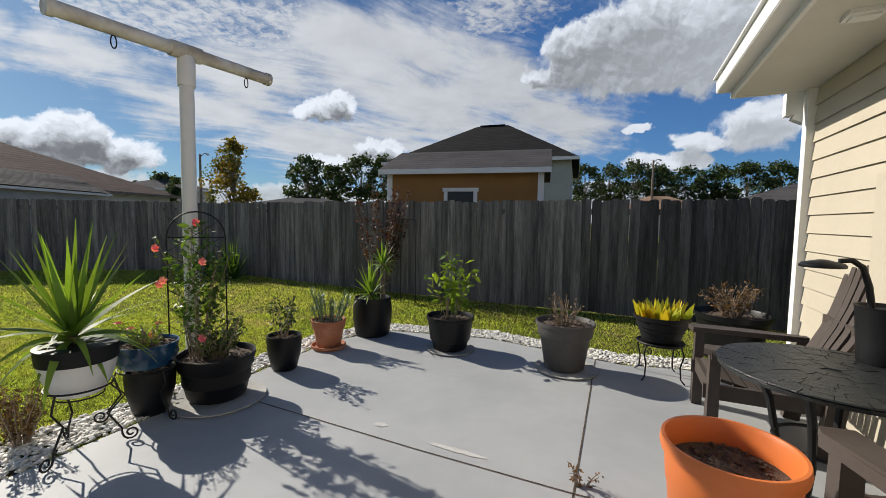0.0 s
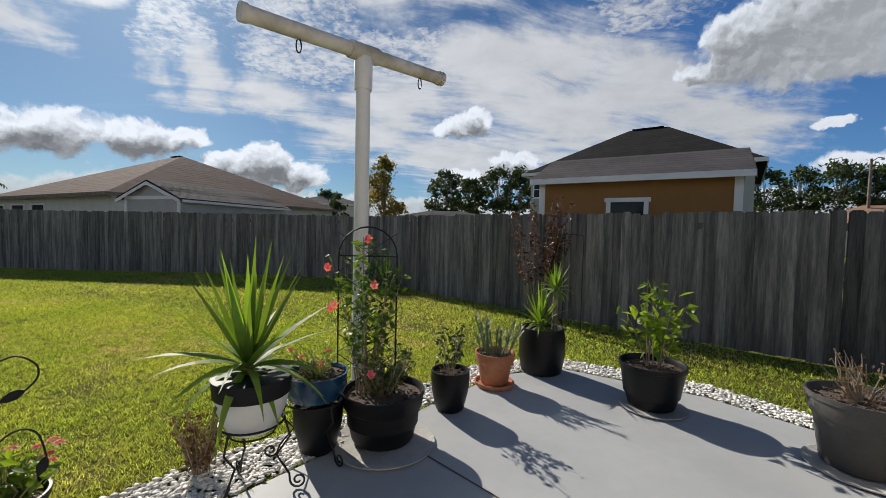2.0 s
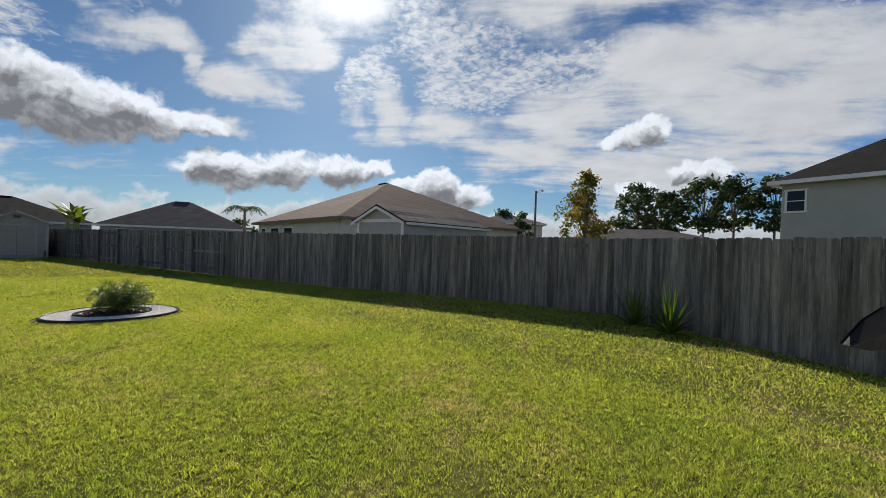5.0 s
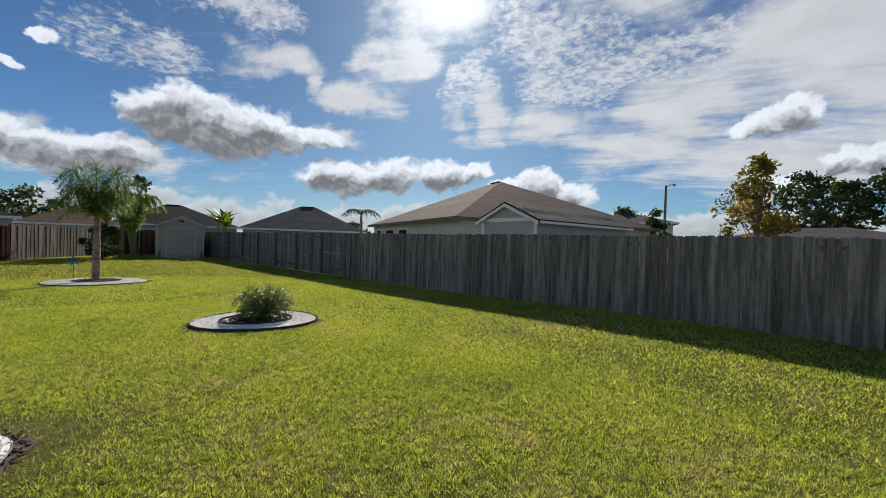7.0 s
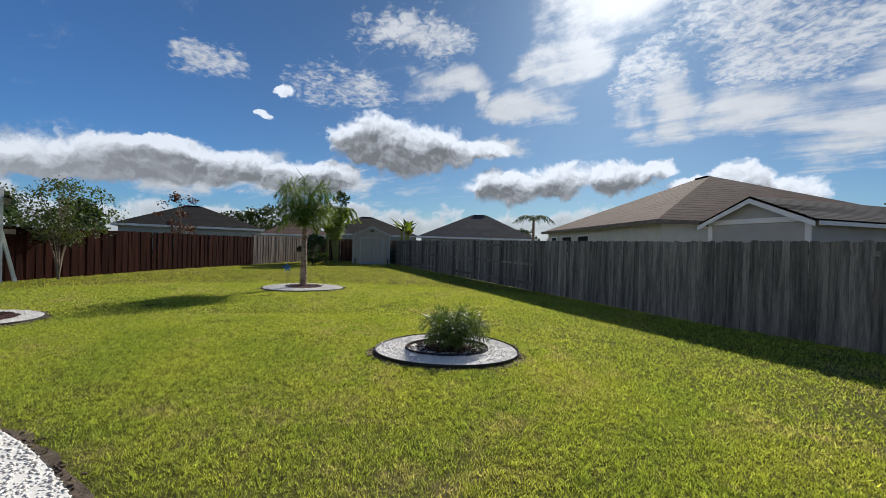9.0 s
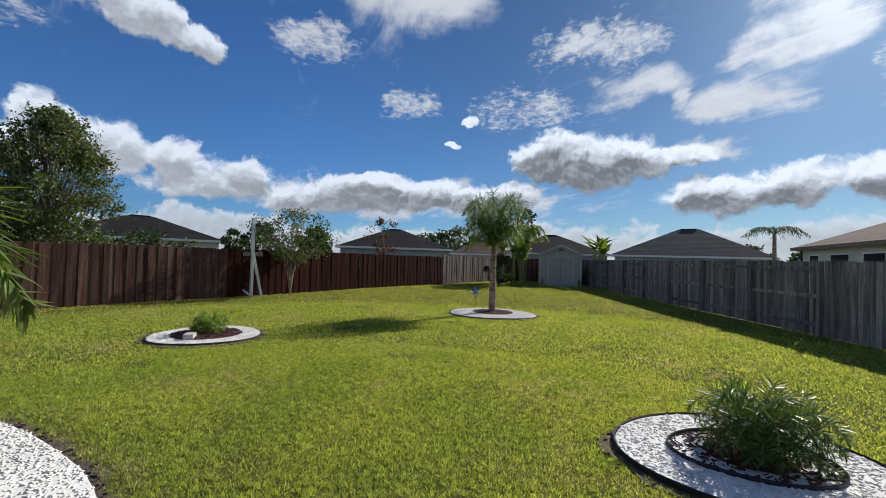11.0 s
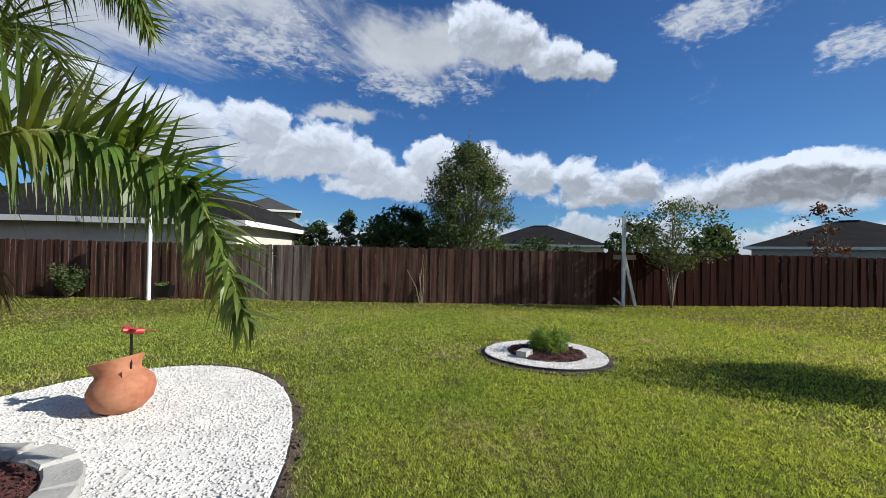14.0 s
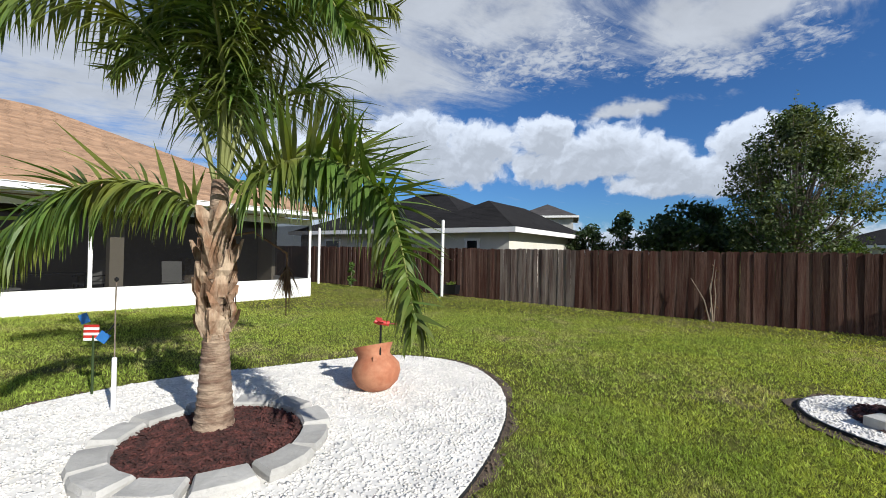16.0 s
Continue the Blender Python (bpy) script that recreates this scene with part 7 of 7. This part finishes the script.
tree("columnar_shrub", "narrow green shrub at the brown fence", -4.3, -17.4, 0.95, 0.4, 0.05, M_LEAF, 14, 30, 0.07, 88, 0.03, category="shrub")
tree("dark_tree", "dark shrub tree behind the brown fence", -33.5, -17.0, 3.4, 2.6, 0.8, M_DARKLEAF, 34, 50, 0.18, 89, 0.1)
tree("dark_tree", "dark conical tree behind the brown fence", -36.0, -14.2, 3.2, 2.0, 0.6, M_DARKLEAF, 30, 44, 0.18, 90, 0.08, 0.6)
tree("thin_tree", "airy tree with reddish leaves behind the fence", -38.0, -10.0, 4.4, 2.6, 1.6, M_REDLEAF, 24, 24, 0.13, 91, 0.06)
tree("dark_tree", "small dark round tree behind the fence", -38.5, -23.5, 3.4, 2.0, 1.4, M_DARKLEAF, 24, 50, 0.2, 92, 0.1)
tree("bushy_tree", "broad hedge tree behind the brown fence", -28.5, -20.5, 2.6, 4.0, 0.6, M_DARKLEAF, 40, 40, 0.16, 93, 0.1)
tree("thin_tree", "slender tree rising behind the garden shed", -40.5, 0.4, 5.4, 1.6, 2.6, M_DARKLEAF, 26, 26, 0.14, 94, 0.05)
tree("autumn_tree", "tree in yellow and orange autumn leaf behind the grey fence", -11.9, 23.3, 5.7, 2.9, 1.2, M_GOLDLEAF, 80, 44, 0.14, 95, 0.09, 0.55)
tree("dark_tree", "small dark tree beyond the grey fence", -21.5, 33.0, 4.6, 2.2, 1.0, M_DARKLEAF, 34, 40, 0.2, 96, 0.1, 0.4)


def pine(x, y, h, w, seed):
    return tree("pine_tree", "tall dark pine in the distant tree line", x, y, h, w, h * 0.45, M_DARKLEAF, 46, 44, 0.3, seed, 0.2, 0.25)


for i, (az, d, h, w) in enumerate(((18, 52, 8.6, 6.5), (14.5, 55, 8.2, 5), (11, 54, 9.4, 6), (8, 56, 9.8, 5.5), (4.5, 54, 9.4, 5.5), (1, 58, 8.6, 6), (-19.5, 62, 9.4, 6), (-22.5, 66, 9.8, 5), (-25.5, 64, 10.2, 7), (-28, 66, 9.4, 6), (-31, 64, 8.8, 7), (-34, 66, 9.2, 6), (-37, 64, 8.8, 7), (-40, 66, 9.0, 7), (34.5, 60, 6.4, 5), (36.5, 64, 5.4, 4))):
    px3, py3 = polar(az, d, -0.5, 0.6)
    pine(px3, py3, h, w, 120 + i)
for i, (az, d, h, w) in enumerate(((100, 75, 6.5, 9), (103, 75, 6.0, 8), (97, 80, 5.5, 8), (67, 85, 4.9, 6), (62, 85, 4.6, 5), (106, 70, 4.6, 8), (118, 60, 5.0, 5))):
    px3, py3 = polar(az, d, -5.0, 1.0)
    tree("distant_tree", "dark distant tree over the roofs", px3, py3, h, w, 1.0, M_DARKLEAF, 34, 36, 0.4, 150 + i, 0.2)


def utility_pole(x, y, h):
    t = thing("utility_pole", "tall dark wooden utility pole with a lamp arm", "utility pole", pose(x, y, 0))
    part("pole", Mesh().lathe([(0.17, -0.1), (0.11, h)], 10), M_BARK, t, smooth=True)
    part("lamp_arm", Mesh().tube([(0, 0, h - 0.3), (0.5, 0, h + 0.1), (0.8, 0, h + 0.08)], 0.04), M_IRON, t)
    part("lamp_head", Mesh().lathe([(0.001, 0.12), (0.14, 0.05), (0.16, -0.1), (0.001, -0.14)], 10, (0.85, 0, h)), M_STUCCO, t, "grey lamp head")


utility_pole(-27.4, 46.3, 8.5)
utility_pole(26.0, 51.5, 9.4)


def banana(x, y, h, seed):
    random.seed(seed)
    t = thing("banana_plant", "banana plant with broad torn leaves by the shed", "banana plant", pose(x, y, 0))
    part("stem", Mesh().lathe([(0.14, -0.05), (0.1, h * 0.6), (0.03, h * 0.72)], 10), M_RACHIS, t)
    m = Mesh()
    for i in range(10):
        a = i * 2.39996
        d = Vector((math.cos(a) * 0.55, math.sin(a) * 0.55, rnd(0.7, 1.3)))
        m.blade((0, 0, h * 0.62), d, rnd(1.2, 1.7), 0.36, rnd(0.8, 1.6), 7, rnd(-0.5, 0.5))
    part("leaves", m, M_PALM, t)


for i, (x, y, h) in enumerate(((-37.8, 5.4, 3.6), (-39.5, 5.5, 4.2), (-41.0, 5.3, 4.2), (-37.2, -0.4, 3.4), (-38.0, -1.2, 3.6), (-39.0, 0.2, 4.2))):
    banana(x, y, h, 170 + i)


def fan_shrub(x, y, h, n, seed, label):
    random.seed(seed)
    p = thing("palm_clump", label, "palm", pose(x, y, 0))
    for i in range(n):
        a = i * 2.39996
        d = Vector((math.cos(a), math.sin(a), 0))
        k = rnd(0.7, 1.2)
        frond(p, [Vector((0, 0, 0.1)), d * 0.35 * k + Vector((0, 0, h * 0.6)), d * 0.9 * k + Vector((0, 0, h)), d * 1.5 * k + Vector((0, 0, h * 0.75))], 30, 0.5, 0.055, 1.0, 0.25, 0.015, M_BRIGHTLEAF if i % 3 else M_PALM, 2, 2)


fan_shrub(-36.4, 0.1, 3.9, 26, 181, "clump of yellow-green palms beside the shed")
tree("dark_shrub", "dark glossy shrub beside the shed", -36.4, -1.2, 1.9, 2.0, 0.2, M_DARKLEAF, 34, 40, 0.13, 182, 0.05, category="shrub")


def far_palm(x, y, h, seed):
    random.seed(seed)
    p = thing("palm_tree", "distant palm tree between the roofs", "palm tree", pose(x, y, 0))
    part("trunk", Mesh().lathe([(0.2, -0.1), (0.13, h - 0.6)], 8), M_PALMBARK, p)
    for i in range(13):
        a = i * 2.39996
        d = Vector((math.cos(a), math.sin(a), 0))
        frond(p, [Vector((0, 0, h - 0.6)), d * 0.6 + Vector((0, 0, h)), d * 1.4 + Vector((0, 0, h)), d * 2.2 + Vector((0, 0, h - 0.7))], 16, 0.7, 0.06, 1.0, 0.15, 0.03, M_DARKLEAF, 1, 2)


far_palm(-47.5, 20.0, 4.9, 190)

# ---- lawn and stones ----

def grown(poly, by):
    """An outline widened from its middle."""
    cx, cy = sum(p[0] for p in poly) / len(poly), sum(p[1] for p in poly) / len(poly)
    out = []
    for x, y in poly:
        d = math.hypot(x - cx, y - cy)
        k = (d + by * (1 + 0.6 * math.sin(x * 9 + y * 7))) / d
        out.append((cx + (x - cx) * k, cy + (y - cy) * k))
    return out


LAWN = [KINK, (7.0, 4.5), (3.6, 4.0), (3.15, 3.55), (-3.85, -12.2), (-0.5, -14.5), (2.6, -21.0), WEST, SW, NW, GATE]
HOLES = [PATIO, STRIP_POLY, grown(BED_R, 0.05)] + [ring_points(r, 1.06) for r in (RING_A, RING_B, RING_C)]


def dirt(name, label, poly, n, seed):
    """A strip of bare soil with scattered chips round a bed."""
    random.seed(seed)
    m = slab(grown(poly, 0.1), -0.1, -0.004)
    k = len(poly)
    for _ in range(n):
        i = random.randrange(k)
        x, y = poly[i]
        m.box((x + rnd(-0.1, 0.1), y + rnd(-0.1, 0.1), 0.004), (rnd(0.01, 0.04), rnd(0.006, 0.016), 0.012), Matrix.Rotation(rnd(0, 6), 3, "Z"))
    return solid(name, m, M_SOIL, label, "soil", "stuff")


dirt("bare_soil", "strip of bare dark soil round the palm bed", BED_R, 900, 241)
for r in (RING_A, RING_B, RING_C):
    dirt("bare_soil", "strip of bare dark soil round a circular bed", ring_points(r), 200, 242)


def along(x, y):
    """Distance from the middle line of the lawn's near part."""
    best = np.full(np.shape(x), 1e9)
    pts = ((-1.5, 0.8), (-5.0, 1.2), (-9.0, 0.7), (-12.0, -0.6))
    for (x1, y1), (x2, y2) in zip(pts[:-1], pts[1:]):
        dx, dy = x2 - x1, y2 - y1
        f = np.clip(((x - x1) * dx + (y - y1) * dy) / (dx * dx + dy * dy), 0, 1)
        best = np.minimum(best, np.hypot(x - x1 - f * dx, y - y1 - f * dy))
    return best


def grass(name, label, n, box, sizes, lo, hi, seed, mat=None):
    """Blades as one mesh, each a slim leaning triangle."""
    rng = np.random.default_rng(seed)
    x, y = rng.uniform(box[0], box[1], n), rng.uniform(box[2], box[3], n)
    d = along(x, y) + rng.normal(0, 0.45, n)
    ok = inside(x, y, LAWN) & (d >= lo) & (d < hi)
    for h in HOLES:
        ok &= ~inside(x, y, h)
    # thin worn places
    worn = np.sin(x * 1.7 + 0.6 * np.sin(y * 2.1)) * np.sin(y * 1.3 + 0.9 * np.sin(x * 0.8)) + 0.5 * np.sin(x * 5.1) * np.sin(y * 4.7)
    ok &= rng.uniform(0, 1, n) > np.clip((worn - 0.75) * 1.1, 0, 0.75)
    x, y, ok = x[ok], y[ok], rng.uniform(0, 1, ok.sum())
    gap = np.full(len(x), 9.0)
    for bx, by in BED_R[::2]:
        gap = np.minimum(gap, np.hypot(x - bx, y - by))
    ok = ok > np.minimum(0.92, 0.8 * np.exp(-((gap / 0.3) ** 2)) + 0.75 * np.exp(-((x + 9.35) ** 2 + (y - 0.7) ** 2) / 0.5))
    x, y = x[ok], y[ok]
    n = len(x)
    z = ground_z(x, y) - 0.004
    cell = rng.uniform(0.3, 1.5, (900, 900))
    comb = rng.uniform(0, 2 * np.pi, (900, 900))
    cx, cy = (x + 45) / 0.036, (y + 25) / 0.036
    i, j = cx.astype(int) % 899, cy.astype(int) % 899
    fx, fy = cx - np.floor(cx), cy - np.floor(cy)
    tuft = cell[i, j] * (1 - fx) * (1 - fy) + cell[i + 1, j] * fx * (1 - fy) + cell[i, j + 1] * (1 - fx) * fy + cell[i + 1, j + 1] * fx * fy
    h = rng.uniform(sizes[0], sizes[1], n) * tuft
    w = rng.uniform(sizes[2], sizes[3], n)
    a, b = rng.uniform(0, 2 * np.pi, n), comb[i, j] + rng.normal(0, 0.9, n)
    lean = rng.uniform(0.2, 1.15, n) * h
    v = np.zeros((n, 3, 3))
    sx, sy = np.cos(a) * w / 2, np.sin(a) * w / 2
    lx, ly = np.cos(b) * lean, np.sin(b) * lean
    v[:, 0] = np.stack([x - sx, y - sy, z], 1)
    v[:, 1] = np.stack([x + sx, y + sy, z], 1)
    v[:, 2] = np.stack([x + lx, y + ly, z + h], 1)
    me = bpy.data.meshes.new(name)
    me.vertices.add(3 * n)
    me.vertices.foreach_set("co", v.reshape(-1))
    me.loops.add(3 * n)
    idx = np.arange(3 * n)
    me.loops.foreach_set("vertex_index", idx.astype(np.int32))
    me.polygons.add(n)
    me.polygons.foreach_set("loop_start", idx[::3].astype(np.int32))
    me.materials.append(mat or M_GRASS)
    me.update(calc_edges=True)
    me.validate()
    return tagged(new(name, me), label, "grass", kind="stuff")


grass("grass", "short bright green lawn grass in sun", 2000000, (-16.5, 2.2, -5.2, 6.2), (0.018, 0.04, 0.0045, 0.0095), -9.0, 4.6, 201)
grass("grass", "mown lawn grass further out", 1250000, (-24, 7, -13, 11), (0.024, 0.05, 0.011, 0.02), 4.2, 11.0, 202)
grass("grass", "mown lawn grass at the far end", 420000, (-43, 4, -22, 11), (0.025, 0.05, 0.024, 0.044), 10.5, 99.0, 203, M_DRYGRASS)


def chip():
    v = np.array([(math.cos(i * 1.0472), math.sin(i * 1.0472), 0.25 * (-1) ** i) for i in range(6)] + [(0, 0, 0.95), (0, 0, -0.95)])
    f = np.array([(i, (i + 1) % 6, 6) for i in range(6)] + [((i + 1) % 6, i, 7) for i in range(6)])
    return v, f


def pebbles(name, label, poly, holes, per_m2, size, z0, seed, spill=0.0):
    rng = np.random.default_rng(seed)
    xs, ys = [p[0] for p in poly], [p[1] for p in poly]
    area = (max(xs) - min(xs)) * (max(ys) - min(ys))
    n = int(area * per_m2)
    x, y = rng.uniform(min(xs), max(xs), n), rng.uniform(min(ys), max(ys), n)
    ok = inside(x, y, poly)
    for h in holes:
        ok &= ~inside(x, y, h) | (rng.uniform(0, 1, n) < spill)
    x, y = x[ok], y[ok]
    n = len(x)
    v, f = chip()
    s = rng.uniform(0.65, 1.25, (n, 1)) * size * np.stack([rng.uniform(0.9, 1.5, n), rng.uniform(0.7, 1.1, n), rng.uniform(0.32, 0.56, n)], 1)
    a = rng.uniform(0, 2 * np.pi, n)
    tilt = rng.uniform(-0.5, 0.5, n)
    p = v[None] * (1 + rng.uniform(-0.14, 0.14, (n, 8, 1))) * s[:, None]
    px, pz = p[:, :, 0] * np.cos(tilt)[:, None] - p[:, :, 2] * np.sin(tilt)[:, None], p[:, :, 0] * np.sin(tilt)[:, None] + p[:, :, 2] * np.cos(tilt)[:, None]
    qx = px * np.cos(a)[:, None] - p[:, :, 1] * np.sin(a)[:, None] + x[:, None]
    qy = px * np.sin(a)[:, None] + p[:, :, 1] * np.cos(a)[:, None] + y[:, None]
    qz = pz + (z0 + rng.uniform(-0.005, 0.008, n))[:, None]
    me = bpy.data.meshes.new(name)
    me.vertices.add(8 * n)
    me.vertices.foreach_set("co", np.stack([qx, qy, qz], 2).reshape(-1))
    me.loops.add(36 * n)
    me.loops.foreach_set("vertex_index", (np.arange(n)[:, None] * 8 + f.reshape(-1)[None]).reshape(-1).astype(np.int32))
    me.polygons.add(12 * n)
    me.polygons.foreach_set("loop_start", np.arange(0, 36 * n, 3, dtype=np.int32))
    me.materials.append(M_PEBBLE)
    me.update(calc_edges=True)
    me.polygons.foreach_set("use_smooth", [True] * len(me.polygons))
    return tagged(new(name, me), label, "stones", kind="stuff")


MULCH_RING = [(MULCH_C[0] + (MULCH_R + 0.17) * math.cos(6.2832 * i / 24), MULCH_C[1] + (MULCH_R + 0.17) * math.sin(6.2832 * i / 24)) for i in range(24)]
solid("stone_bed", slab(BED_R, -0.1, 0.021), M_PEBBLE, "white marble chip base of the palm bed", "stones", "stuff")
pebbles("white_pebbles", "white marble chips filling the palm bed", BED_R, [MULCH_RING], 2300, 0.0135, 0.018, 211)
for k, (ring, hole) in enumerate(((RING_A, INNER_A), (RING_B, ring_points((RING_B[0], RING_B[1], 0.58, 0.58, 0))), (RING_C, ring_points((RING_C[0] - 0.15, RING_C[1], 0.55, 0.55, 0))))):
    solid("stone_bed", slab(ring_points(ring, 0.99), -0.1, 0.025), M_PEBBLE, "white marble chip base of a circular bed", "stones", "stuff")
    pebbles("white_pebbles", "white marble chips in a circular bed", ring_points(ring, 0.99), [hole], 2300, 0.0145 if k == 0 else 0.015, 0.021, 220 + k, 0.05)
solid("stone_bed", slab(STRIP_POLY, -0.1, -0.012), M_SOIL, "soil under the white stones along the patio", "soil", "stuff")
pebbles("white_pebbles", "white rounded stones along the patio edge", STRIP_POLY, [], 2400, 0.019, 0.0, 231)
